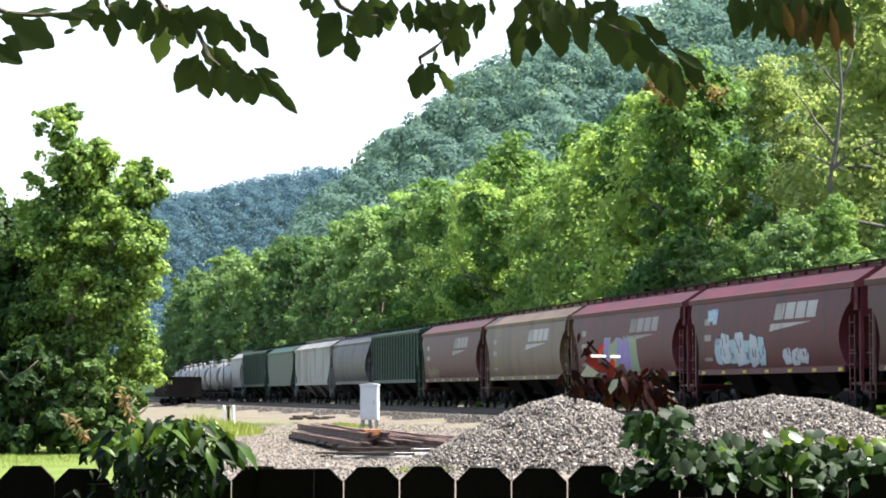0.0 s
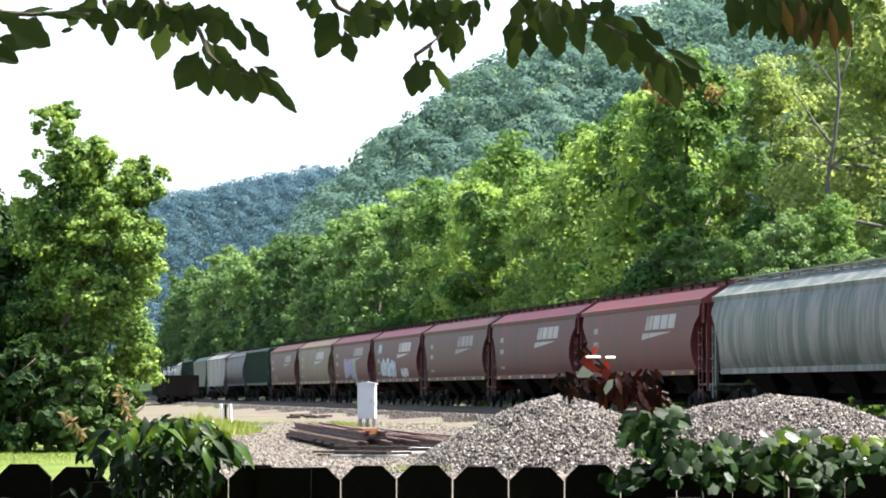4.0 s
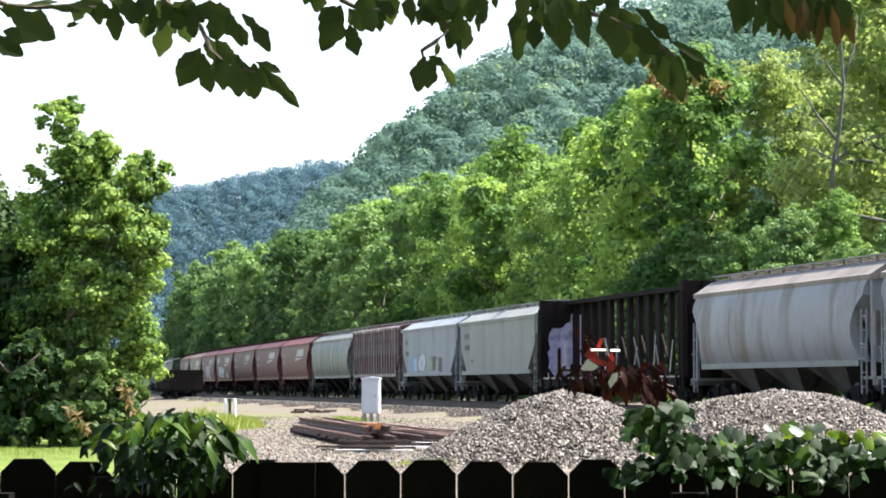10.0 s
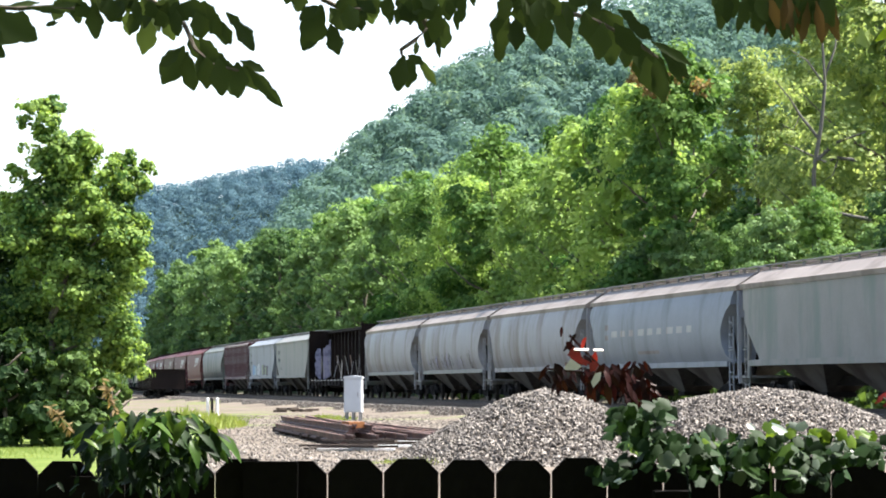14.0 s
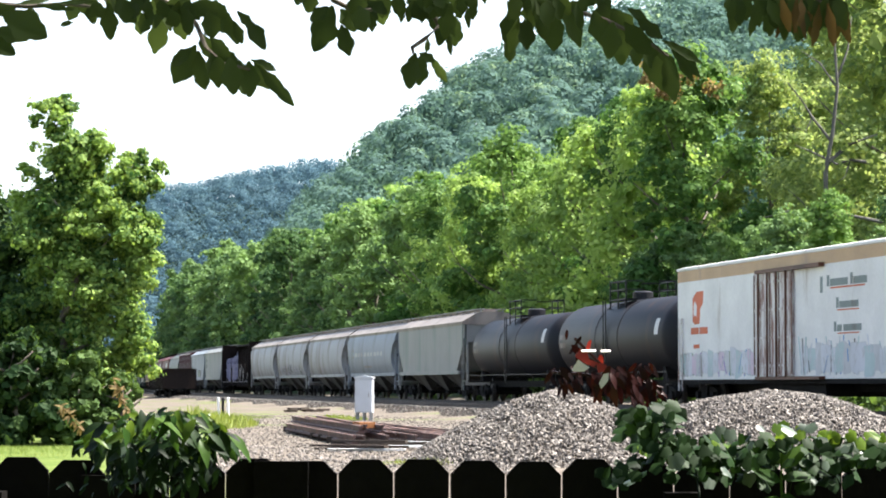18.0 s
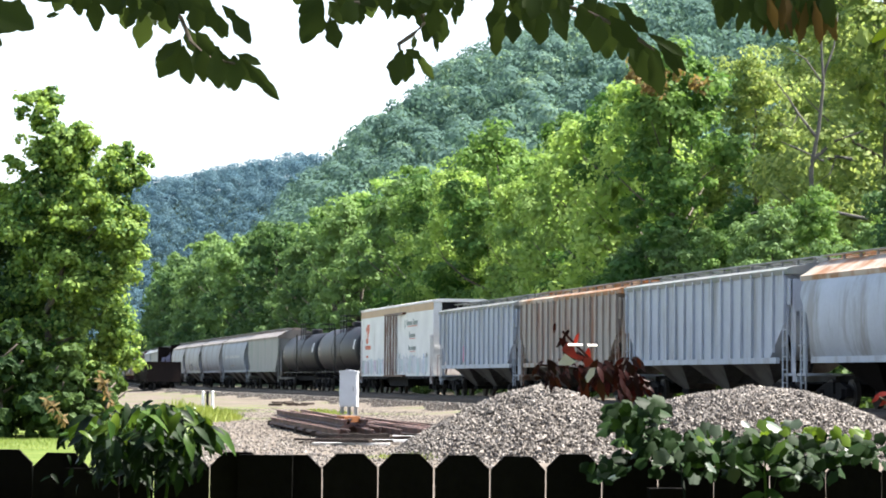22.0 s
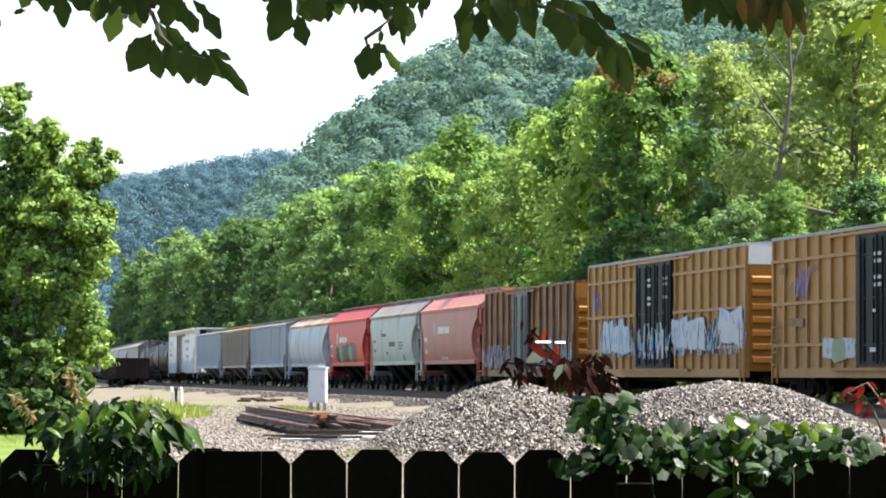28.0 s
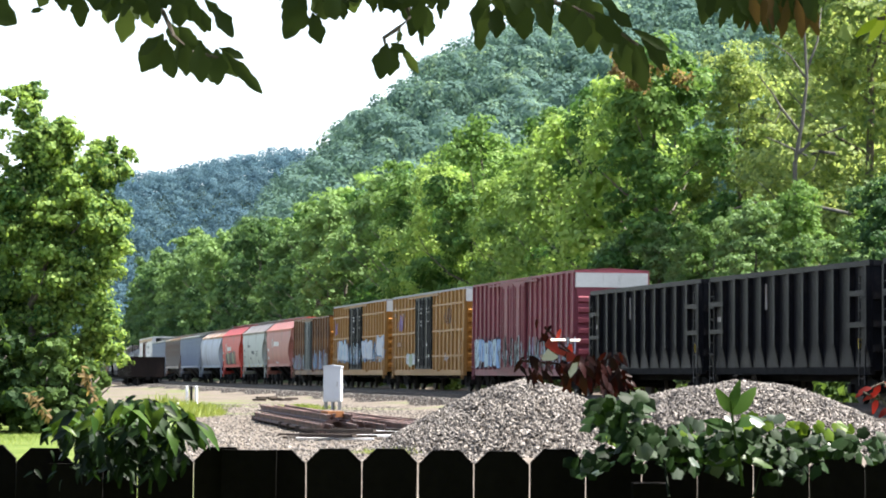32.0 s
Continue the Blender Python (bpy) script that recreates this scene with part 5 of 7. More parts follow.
boxcar(-334.9, 20.7, P_OCHRE, "tall ochre boxcar with dark double doors and blue-white graffiti", doors=(0.6, 4.2, 2), door_m=P_DOORDK, end_m=P_ORANGE, rails=(1.75, 3.0, 4.3), posts=21, marks=[dl, scrawl(8.6, 3.2, 1.2, 1.0, [G_PURPLE], 6, 60), graffiti(7.0, 1.5, 3.4, 1.4, [G_WHITE, G_ICE], 5, 61, G_BLUE), on_door_mark(scrawl(2.7, 1.4, 4.0, 1.3, [G_BLUE, G_WHITE, G_ICE], 40, 66)), scrawl(7.4, 1.5, 4.2, 1.3, [G_EDGE, G_WHITE, G_BLUE, G_ICE], 50, 67), scrawl(-1.5, 1.5, 7.6, 1.3, [G_EDGE, G_WHITE, G_BLUE, G_ICE], 80, 68), graffiti(-1.6, 1.6, 3.4, 1.2, [G_WHITE], 4, 62, G_BLUE), graffiti(-6.6, 1.7, 2.4, 1.4, [G_WHITE], 2, 63, G_BLUE)])
boxcar(-355.7, 21.3, P_OCHRE, "tall ochre boxcar with dark double doors, small tags", doors=(0.5, 4.2, 2), door_m=P_DOORDK, end_m=P_ORANGE, rails=(1.75, 3.0, 4.3), posts=21, marks=[dl, scrawl(8.2, 3.1, 1.6, 1.1, [G_PURPLE], 7, 64), graffiti(5.2, 1.2, 2.4, 0.8, [G_WHITE, G_GREEN], 3, 65, G_GREEN), bars([(8.8, 3.9, 0.5, 0.2), (6.2, 3.9, 0.6, 0.2), (8.0, 2.3, 1.2, 0.25)], P_RUSTBOX), scrawl(-4.6, 3.3, 1.8, 0.9, [P_RUSTSTREAK], 9, 69), scrawl(-4.8, 1.5, 0.8, 0.5, [G_WHITE], 5, 70)])
boxcar(-376.6, 21.2, P_PLUM, "plum red boxcar with a plug door and pale blue graffiti", doors=(1.0, 4.6, 2), posts=22, roof_m=P_PLUM, marks=[graffiti(8.6, 1.1, 5.2, 1.5, [G_ICE, G_BLUE], 6, 71, G_EDGE), on_door_mark(scrawl(3.2, 1.15, 4.4, 1.4, [P_DKGREY, P_GREY, G_ICE, P_BLACKTXT], 70, 73)), scrawl(-1.4, 1.1, 8.4, 1.35, [P_DKGREY, P_GREY, G_LILAC, G_ICE, P_BLACKTXT], 90, 72), scrawl(8.8, 1.1, 5.4, 1.5, [P_BLACKTXT, G_WHITE, G_EDGE], 40, 74), bars([(2.6, 3.9, 0.7, 0.1), (2.6, 3.7, 0.7, 0.1), (-0.2, 3.9, 0.7, 0.1), (-0.2, 3.7, 0.7, 0.1)], P_WHITE)])
for k in range(4):
    gondola(-398.5 - 15.2 * k, 15.2, M_BLACK, "black high-sided coal gondola with outside posts")

# ---- trees ----
def crown_lobes(rng, h, spread, base=0.25, n=16, taper=1.0):
    """Overlapping leafy masses of one crown: centre and radii."""
    out = []
    for i in range(n):
        f = (i + 0.5) / n
        z = h * (base + (0.93 - base) * f)
        r_at = spread * (1 - 0.75 * f ** 1.6 * taper) * (0.55 + 0.45 * min(1, f * 4))
        a = i * 2.399 + rng.uniform(-0.5, 0.5)
        d = r_at * rng.uniform(0.25, 0.8)
        r = spread * rng.uniform(0.26, 0.46) * (1 - 0.3 * f)
        out.append((np.array((d * math.cos(a), d * math.sin(a), z)), np.array((r, r, r * rng.uniform(0.65, 0.9)))))
    return out


def inner_leaves(rng, C, R, k, size):
    """Large shaded sprays of leaf inside every mass, which keep the light from passing through."""
    C, R = np.repeat(np.asarray(C), k, 0), np.repeat(np.asarray(R), k, 0)
    n = len(C)
    P = C + unit(rng.normal(size=(n, 3))) * R * rng.uniform(0.05, 0.5, (n, 1))
    return leaf_arrays(rng, P, rng.normal(size=(n, 3)), R[:, 0] * size * rng.uniform(0.6, 1.2, n), slim=0.8, fold=0.1)


def crown_mesh(name, seed, lobes, leaves, size, material, droop=0.0, ragged=0.25, inner=26, fuzz=0.22):
    rng = np.random.default_rng(seed)
    w = np.array([np.prod(r) ** (2 / 3) for _, r in lobes])
    pick = rng.choice(len(lobes), leaves, p=w / w.sum())
    C, R = np.array([c for c, _ in lobes])[pick], np.array([r for _, r in lobes])[pick]
    # leaves gather in small rounded tufts over each mass
    k = 13
    tufts = unit(rng.normal(size=(len(lobes), k, 3)) + (0, 0, 0.5)) * (1 + ragged * rng.normal(size=(len(lobes), k, 1)) * 0.5)
    wide = rng.uniform(0.26, 0.5, (len(lobes), k, 1))
    which = rng.integers(0, k, leaves)
    tuft, tw = tufts[pick, which], wide[pick, which]
    d = unit(rng.normal(size=(leaves, 3)) + 0.45 * tuft + (0, 0, 0.3))
    rad = tw * (1 + fuzz * rng.normal(size=(leaves, 1)))
    P = C + tuft * R * 0.74 + d * R * rad * (1, 1, 0.75)
    P[:, 2] -= droop * rng.random(leaves) ** 2 * R[:, 2]
    N = unit(d + 0.22 * rng.normal(size=(leaves, 3)) + (0, 0, 0.2))
    v, f = leaf_arrays(rng, P, N, size * rng.uniform(0.6, 1.35, leaves), slim=0.75, fold=0.06)
    cv, cf = inner_leaves(rng, [c for c, _ in lobes], [r for _, r in lobes], inner, 0.45)
    v, f = np.concatenate([v, cv]), np.concatenate([f, cf + len(v)])
    return raw_mesh(name, v, f, material)


def limbs_bm(rng, h, spread, r0, base=0.3, n=8, sway=0.4):
    bm = bmesh.new()
    pts = [(0, 0, -0.4)]
    k = 7
    for i in range(1, k + 1):
        f = i / k
        pts.append((rng.uniform(-1, 1) * sway * f, rng.uniform(-1, 1) * sway * f, h * 0.86 * f))
    tube(bm, pts, [r0 * (1 - 0.86 * i / k) for i in range(k + 1)], 8)
    for i in range(n):
        f = base + (0.8 - base) * i / n
        p = np.array([np.interp(f * 0.86 * h, [q[2] for q in pts], [q[c] for q in pts]) for c in range(3)])
        a = i * 2.399 + rng.uniform(-0.4, 0.4)
        ln = spread * rng.uniform(0.6, 0.95) * (1 - 0.5 * f)
        mid = p + (ln * 0.5 * math.cos(a), ln * 0.5 * math.sin(a), ln * 0.25)
        end = p + (ln * math.cos(a), ln * math.sin(a), ln * 0.7)
        rr = r0 * 0.42 * (1 - f)
        tube(bm, [tuple(p), tuple(mid), tuple(end)], [rr + 0.03, rr * 0.6 + 0.02, 0.015], 6)
    return bm


def make_tree(seed, h, spread, leaves, size, material, name="tree", base=0.2, n=16, taper=1.0, droop=0.0, ragged=0.25, r0=None):
    rng = random.Random(seed)
    lobes = crown_lobes(rng, h, spread, base, n, taper)
    return (mesh_of(limbs_bm(rng, h, spread, r0 or h * 0.016), "trunk", True), crown_mesh("crown", seed, lobes, leaves, size, material, droop, ragged))


def plant_tree(meshes, x, y, rz, sc, label, group="", category="tree", z=None, name="tree"):
    t = thing(name, label, category, pose(0, 0, 0), group)
    t.matrix_basis = pose(x, y, float(ground_z(x, y)) if z is None else z, 0, 0, rz) @ Matrix.Diagonal((sc, sc, sc, 1))
    for nm, me, m in (("trunk", meshes[0], M_BARK), ("crown", meshes[1], None)):
        ob = new(nm, me)
        if m and not me.materials:
            me.materials.append(m)
        ob.parent = t
    return t


rt = random.Random(77)
ROW = [make_tree(100 + i, 16.0, 5.2, 15000, 0.29, M_LEAF_ROW, base=0.06, n=20, ragged=0.3) for i in range(4)]
PALE = [make_tree(120 + i, 15.0, 5.4, 13000, 0.28, M_LEAF_PALE, base=0.06, n=24, droop=0.7, ragged=0.3) for i in range(2)]
ROW_MID = [make_tree(130 + i, 16.0, 5.2, 8000, 0.38, M_LEAF_ROW, base=0.12, n=18, ragged=0.3) for i in range(3)]
# front-row trees: darker green stands for shade on the side facing the lot
ROW_DULL = [make_tree(150 + i, 15.0, 5.0, 8000, 0.36, M_LEAF_DULL, base=0.05, n=18, ragged=0.35) for i in range(3)]
ROW_FAR = [make_tree(140 + i, 16.0, 5.2, 4600, 0.48, M_LEAF_DULL, base=0.1, n=16, ragged=0.3) for i in range(3)]

# tree rows beyond the train, along the whole visible track
for row, (lat, step, s0, s1, hs) in enumerate(((9.5, 6.6, 22, 540, 1.0), (15.5, 9.0, 40, 540, 1.05), (23.5, 12.5, 60, 260, 1.1))):
    s = s0
    while s < s1:
        x, y, th = on_track(s, lat + rt.uniform(-1.4, 1.4))
        pale = rt.random() < (0.42 if s < 130 else 0.15)
        me = rt.choice(ROW_FAR if s > 185 else ROW_DULL if row == 0 and s > 95 and not pale else ROW_MID if (s > 110 or row > 0) and not pale else PALE if pale else ROW)
        plant_tree(me, x, y, rt.uniform(0, 360), hs * rt.uniform(0.78, 1.14) * (1 + 0.16 * float(smooth01(180, 300, s)) + 0.3 * float(smooth01(340, 420, s))), "feathery light green tree beside the track" if pale and s <= 185 else "full green broadleaf tree at the foot of the hill", "trees along the track")
        s += step * rt.uniform(0.8, 1.25)


for s in range(-22, 22, 5):
    x, y, th = on_track(s, 8.6 + rt.uniform(-0.6, 0.6))
    plant_tree(rt.choice(ROW_DULL), x, y, rt.uniform(0, 360), rt.uniform(0.36, 0.5), "low bushy green tree behind the track", "trees along the track")

# brush along the far side of the track bed
def undergrowth(n, seed, s0=-30, s1=330, a0=5.0, material=None):
    rng = np.random.default_rng(seed)
    s, a = rng.uniform(s0, s1, n), a0 + rng.uniform(0, 3.2, n)
    P = np.array([on_track(q, b)[:2] for q, b in zip(s, a)])
    top = 1.5 + 1.1 * np.sin(s * 0.9) * np.sin(s * 0.37 + 1) + 0.5 * np.sin(s * 2.3)
    z = ground_z(P[:, 0], P[:, 1]) + top * rng.random(n) * (0.5 + (a - a0) / 4)
    P = np.column_stack([P, z])
    v, f = leaf_arrays(rng, P, unit(rng.normal(size=(n, 3)) + (-0.6, -0.3, 0.6)), rng.uniform(0.25, 0.55, n), slim=0.75)
    return tagged(new("undergrowth", raw_mesh("undergrowth", v, f, material or M_LEAF_THICKET)), "dense green brush along the track bed", "brush", kind="stuff")


undergrowth(26000, 55)
undergrowth(16000, 56, -45, 60, 3.4)


# the wooded hill and the far ridge: uncountable crowns in one piece each
def forest(name, seed, pts, h, spread, leaves, size, material, label):
    rng = np.random.default_rng(seed)
    V, F, off = [], [], 0
    for x, y in pts:
        hh, sp = h * rng.uniform(0.75, 1.25), spread * rng.uniform(0.75, 1.3)
        z = float(ground_z(x, y))
        k = 7
        lob = np.stack([rng.uniform(-0.28, 0.28, k) * sp, rng.uniform(-0.28, 0.28, k) * sp, hh * rng.uniform(0.2, 0.82, k)], 1)
        lob[0] = (0, 0, hh * 0.85)
        pick = rng.integers(0, k, leaves)
        d = unit(rng.normal(size=(leaves, 3)) + (0, -0.4, 0.5))
        rad = sp * rng.uniform(0.22, 0.4, (k, 1)) * np.array((1, 1, 0.85))
        rr = rad[pick] * rng.uniform(0.9, 1.06, (leaves, 1))
        P = lob[pick] + d * rr + (x, y, z)
        N = unit(d + 0.11 * rng.normal(size=(leaves, 3)) + (0, 0, 0.15))
        v, f = leaf_arrays(rng, P, N, size * rng.uniform(0.6, 1.4, leaves), slim=0.9, fold=0.04)
        V.append(v), F.append(f + off)
        off += len(v)
    return tagged(new(name, raw_mesh(name, np.concatenate(V), np.concatenate(F), material)), label, "woods", kind="stuff")


rh = np.random.default_rng(9)
pts = []
for y in np.arange(330, 640, 8.0):
    for u in np.arange(16, 175, 7.2):
        tx, ty = np.interp(y, TRACK_Y, TRACK_X) + u + rh.uniform(-2.5, 2.5), y + rh.uniform(-3, 3)
        if -0.12 < tx / ty < 0.14:
            pts.append((tx, ty))
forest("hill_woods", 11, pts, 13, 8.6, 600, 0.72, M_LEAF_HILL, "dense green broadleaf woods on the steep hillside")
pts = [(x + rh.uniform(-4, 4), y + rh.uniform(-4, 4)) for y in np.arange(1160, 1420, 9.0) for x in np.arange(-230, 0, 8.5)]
forest("ridge_woods", 12, pts, 11, 13.0, 330, 0.95, M_LEAF_FAR, "woods on the far ridge, haze blue put into the leaf colour")

# the big broadleaf trees beyond the train where it comes into the lot
BIG = [make_tree(200 + i, 24.0, 7.6, 27000, 0.28, M_LEAF_BIG, base=0.06, n=30, r0=0.3, ragged=0.35) for i in range(2)]
for i, (x, y, rz, sc) in enumerate(((31.0, 148, 140, 1.05), (25.0, 160, 190, 1.0), (17.6, 138, 70, 0.7))):
    plant_tree(BIG[i % 2], x, y, rz, sc, "tall spreading green tree with bare limbs showing", "tall trees beyond the train")

# a tree with a browned bough towards its top, and pale bare limbs before the tallest crown
bt = plant_tree(ROW[1], 12.6, 131, 0, 1.05, "green tree with a browned bough near its top", "trees along the track")
rb = random.Random(8)
part("browned_bough", crown_mesh("browned_bough", 77, [(np.array((rb.uniform(-2.2, 1.2), -2.4 + rb.uniform(-0.5, 0.8), 13.2 + rb.uniform(0, 2.0))), np.full(3, rb.uniform(0.2, 0.5))) for _ in range(14)], 1100, 0.2, M_LEAF_BROWN, ragged=0.4), M_LEAF_BROWN, bt, "rust-brown dying leaves")
M_PALEBARK = mat("pale_grey_bark", (0.09, 0.082, 0.072), 0.9, vary=0.4, scale=4, fine=25, bump=0.6)
bt = plant_tree(BIG[1], 22.4, 126, 300, 1.0, "tall green tree with pale bare limbs", "tall trees beyond the train")
back = bt.matrix_basis.inverted()
for P, r in (([(18.0, 4.0), (18.0, 10.8), (18.3, 12.6), (18.55, 14.7), (18.4, 17.0), (18.6, 19.2)], 0.13), ([(18.2, 12.2), (17.5, 13.4), (17.0, 14.2), (16.2, 14.9)], 0.08), ([(18.1, 11.2), (19.2, 12.1), (20.4, 12.5)], 0.12), ([(20.0, 11.2), (19.3, 11.4), (18.5, 11.1), (17.4, 11.8), (16.6, 12.0)], 0.09), ([(20.6, 8.4), (19.0, 8.8), (17.6, 8.5), (16.2, 8.9), (15.0, 8.6)], 0.09), ([(18.5, 14.7), (17.8, 15.9), (17.0, 16.5)], 0.06), ([(18.5, 15.0), (19.2, 16.6), (19.4, 18.2)], 0.07), ([(17.5, 13.4), (17.2, 12.7), (16.4, 12.9)], 0.04), ([(19.3, 11.4), (19.0, 10.6), (18.2, 10.0)], 0.04), ([(17.6, 8.5), (17.0, 9.4), (16.2, 9.9)], 0.04)):
    k = len(P)
    part("bare_limb", tube(bmesh.new(), [tuple(back @ Vector((x, 121.0 + 0.6 * math.sin(3 * x), z))) for x, z in P], [r * (1 - 0.75 * i / (k - 1)) for i in range(k)], 7), M_PALEBARK, bt, "grey bare limb", smooth=True)

for x, y, rz, sc in ((14.2, 121, 80, 0.42), (17.0, 113, 200, 0.5), (19.5, 106, 320, 0.5), (15.8, 128, 10, 0.55), (21.5, 100, 120, 0.55)):
    plant_tree(ROW[int(x) % 4], x, y, rz, sc, "low bushy green tree behind the track", "trees along the track")

# the trees by the lawn: loose lobed crowns
def lawn_tree(seed, x, y, spots, leaves, size, label, r0, leaf=M_LEAF_LEFT):
    """Lobes given as (across, height, radius) round the trunk."""
    rng = random.Random(seed)
    lobes = [(np.array((a, rng.uniform(-0.8, 0.5) * (1 - 0.5 * z / 8), z)), np.array((r, r, r * 0.9)) * 1.12) for a, z, r in spots]
    lobes += [(np.array((a * 0.85, rng.uniform(0.4, 1.1), z * 0.97)), np.array((r, r, r * 0.9)) * 1.25) for a, z, r in spots[::2] if r > 0.24]
    hgt = max(z for _, z, _ in spots)
    return plant_tree((mesh_of(limbs_bm(rng, hgt, 1.6, r0), "trunk", True), crown_mesh("crown", seed, lobes, leaves, size, leaf, ragged=0.6, fuzz=0.5)), x, y, 0, 1.0, label)


lawn_tree(301, -7.95, 56, [(-0.60, 7.18, 0.22), (-0.16, 7.24, 0.24), (-0.38, 7.30, 0.17), (-0.72, 6.91, 0.12), (-0.19, 6.91, 0.24), (-0.32, 6.63, 0.22), (-0.07, 6.39, 0.36), (0.29, 6.39, 0.34), (0.66, 6.55, 0.22), (0.78, 6.27, 0.17), (0.41, 6.02, 0.36), (-0.26, 5.96, 0.34), (0.11, 5.72, 0.41), (-0.84, 6.42, 0.10), (-1.05, 5.94, 0.12), (-0.80, 5.79, 0.16), (-0.56, 5.54, 0.19), (-1.11, 5.23, 0.22), (-0.50, 5.29, 0.27), (1.27, 6.08, 0.21), (1.51, 6.18, 0.16), (1.81, 5.94, 0.19), (1.14, 5.72, 0.27), (1.51, 5.66, 0.34), (1.85, 5.60, 0.15), (1.33, 5.35, 0.29), (0.23, 5.23, 0.46), (0.72, 5.17, 0.36), (1.02, 5.15, 0.27), (-0.13, 4.96, 0.41), (-0.56, 4.90, 0.36), (-0.99, 5.02, 0.29), (1.14, 4.84, 0.34), (1.51, 4.78, 0.32), (1.72, 4.65, 0.19), (0.54, 4.60, 0.39), (-0.26, 4.36, 0.46), (-0.86, 4.36, 0.41), (1.39, 4.29, 0.39), (1.67, 4.17, 0.29), (1.79, 3.89, 0.22), (0.90, 4.05, 0.34), (0.23, 3.87, 0.44), (-0.44, 3.75, 0.44), (1.51, 3.69, 0.34), (1.02, 3.50, 0.34), (0.47, 3.14, 0.36), (-0.56, 3.02, 0.36), (-0.01, 3.20, 0.29), (1.20, 3.02, 0.36), (-1.11, 2.77, 0.41), (0.72, 2.65, 0.39), (1.39, 2.53, 0.34), (1.55, 2.17, 0.29), (-0.38, 2.41, 0.41), (0.23, 2.29, 0.41), (-0.86, 1.92, 0.41), (0.96, 1.92, 0.41), (1.47, 1.70, 0.27), (-0.13, 1.68, 0.41), (0.47, 1.56, 0.41), (1.18, 1.22, 0.32), (0.72, 0.95, 0.36), (0.11, 0.92, 0.36)], 95000, 0.1, "tall loose yellow-green broadleaf tree at the edge of the lawn", 0.11)
lawn_tree(302, -10.3, 57.5, [(0, 5.0, 0.8), (-0.6, 4.4, 0.8), (0.7, 4.2, 0.8), (0, 3.5, 1.0), (1.0, 3.0, 0.9), (-1.0, 2.8, 1.0), (0.3, 2.2, 1.0), (1.1, 1.6, 0.9), (-0.8, 1.2, 1.0), (0.4, 0.8, 0.9)], 20000, 0.15, "dense tree at the edge of the lawn, green darkened for shade", 0.1, M_LEAF_THICKET)


for k, (x, y, hgt) in enumerate(((-13.2, 66, 3.4), (-11.6, 70, 3.2), (-10.2, 73, 2.6), (-15.5, 72, 4.6), (-18, 90, 6.0), (-21, 105, 6.5), (-9.2, 62.5, 1.7), (-9.4, 58.2, 1.5), (-8.0, 58.6, 1.6), (-10.6, 55.5, 1.7), (-12, 57, 2.2), (-7.7, 54.4, 1.9), (-8.8, 54.0, 2.5), (-6.8, 54.8, 1.5), (-9.9, 54.2, 2.3))):
    me = make_tree(320 + k, hgt, hgt * 0.45, 4500, 0.2, M_LEAF_THICKET, base=0.02, n=16, taper=0.5, r0=0.06)
    plant_tree(me, x, y, 40 * k, 1.0, "dense thicket bush behind the lawn tree, green darkened for shade", "thicket", "bush", name="bush")


# dead fern-like boughs sticking out of the thicket
def dry_bough(foot, tip, seed):
    rng = random.Random(seed)
    foot, tip = Vector(foot), Vector(tip)
    th = thing("dry_bough", "dead bough with rust-brown withered leaves in the thicket", "branch", Matrix.Translation(foot), "dry boughs")
    d = tip - foot
    part("stem", tube(bmesh.new(), [(0, 0, -0.1), tuple(d * 0.5 + Vector((0.03, 0, 0.03))), tuple(d)], [0.022, 0.016, 0.006], 6), M_LEAF_BROWN, th)
    for i in range(26):
        f = 0.45 + 0.55 * rng.random()
        leaf_at(th, "dry_leaf", lambda: blade(0.17, 0.05, curl=0.3), M_LEAF_BROWN, d * f, (rng.uniform(-1, 1), rng.uniform(-1, 0.4), rng.uniform(-1, 0.5)), (rng.uniform(-0.5, 0.5), -0.8, 0.6))


# unseen shade tree over the yard and a plain wall behind, added to block light
def shade_tree():
    rng = random.Random(411)
    lobes = []
    for i in range(46):
        a, d = i * 2.399, 6.8 * math.sqrt((i + 0.5) / 46)
        x, y, r = d * math.cos(a) + 1.5, d * math.sin(a) + 5.5, rng.uniform(0.85, 1.25)
        low = 0.746 + max(0, y + r) * 0.17 + r * 1.35 + 0.5
        # lobes left out so that sun reaches the left vine
        if abs(x - 1.9) < 1.0 and y > 6.2:
            continue
        zz = low + 1.4
        gaps = [Vector((x - a, y - 6.5, zz + 0.3)) for a in (-0.7,)]
        if any((w - SUN_DIR * w.dot(SUN_DIR)).length < r * 1.3 + 0.4 for w in gaps):
            continue
        lobes.append((np.array((x, y, low + rng.uniform(0, 1.2) + 1.5 * (1 - (d / 6.8) ** 2))), np.full(3, r)))
    cm = crown_mesh("crown", 411, lobes, 30000, 0.24, M_LEAF_HANG, ragged=0.2)
    trunk = mesh_of(limbs_bm(rng, 6.0, 4.0, 0.22), "trunk", True)
    t = plant_tree((trunk, cm), 0, 0, 0, 1.0, "shade tree out of view, added to darken the yard fence", z=0)
    for c in t.children:
        if c.data == trunk:
            c.matrix_basis = pose(-2.6, -1.6, -0.95)
    return t


shade_tree()
# wall behind the eye is added to keep sky light off the fence
tagged(new("wall_south", mesh_of(boxes((-14, 14, -4.3, -4.0, -1.0, 5.5)), "wall_south")), "plain wall out of view, added to block sky light", "wall", kind="structure").data.materials.append(mat("block_wall_grey", (0.2, 0.2, 0.19), 0.8))

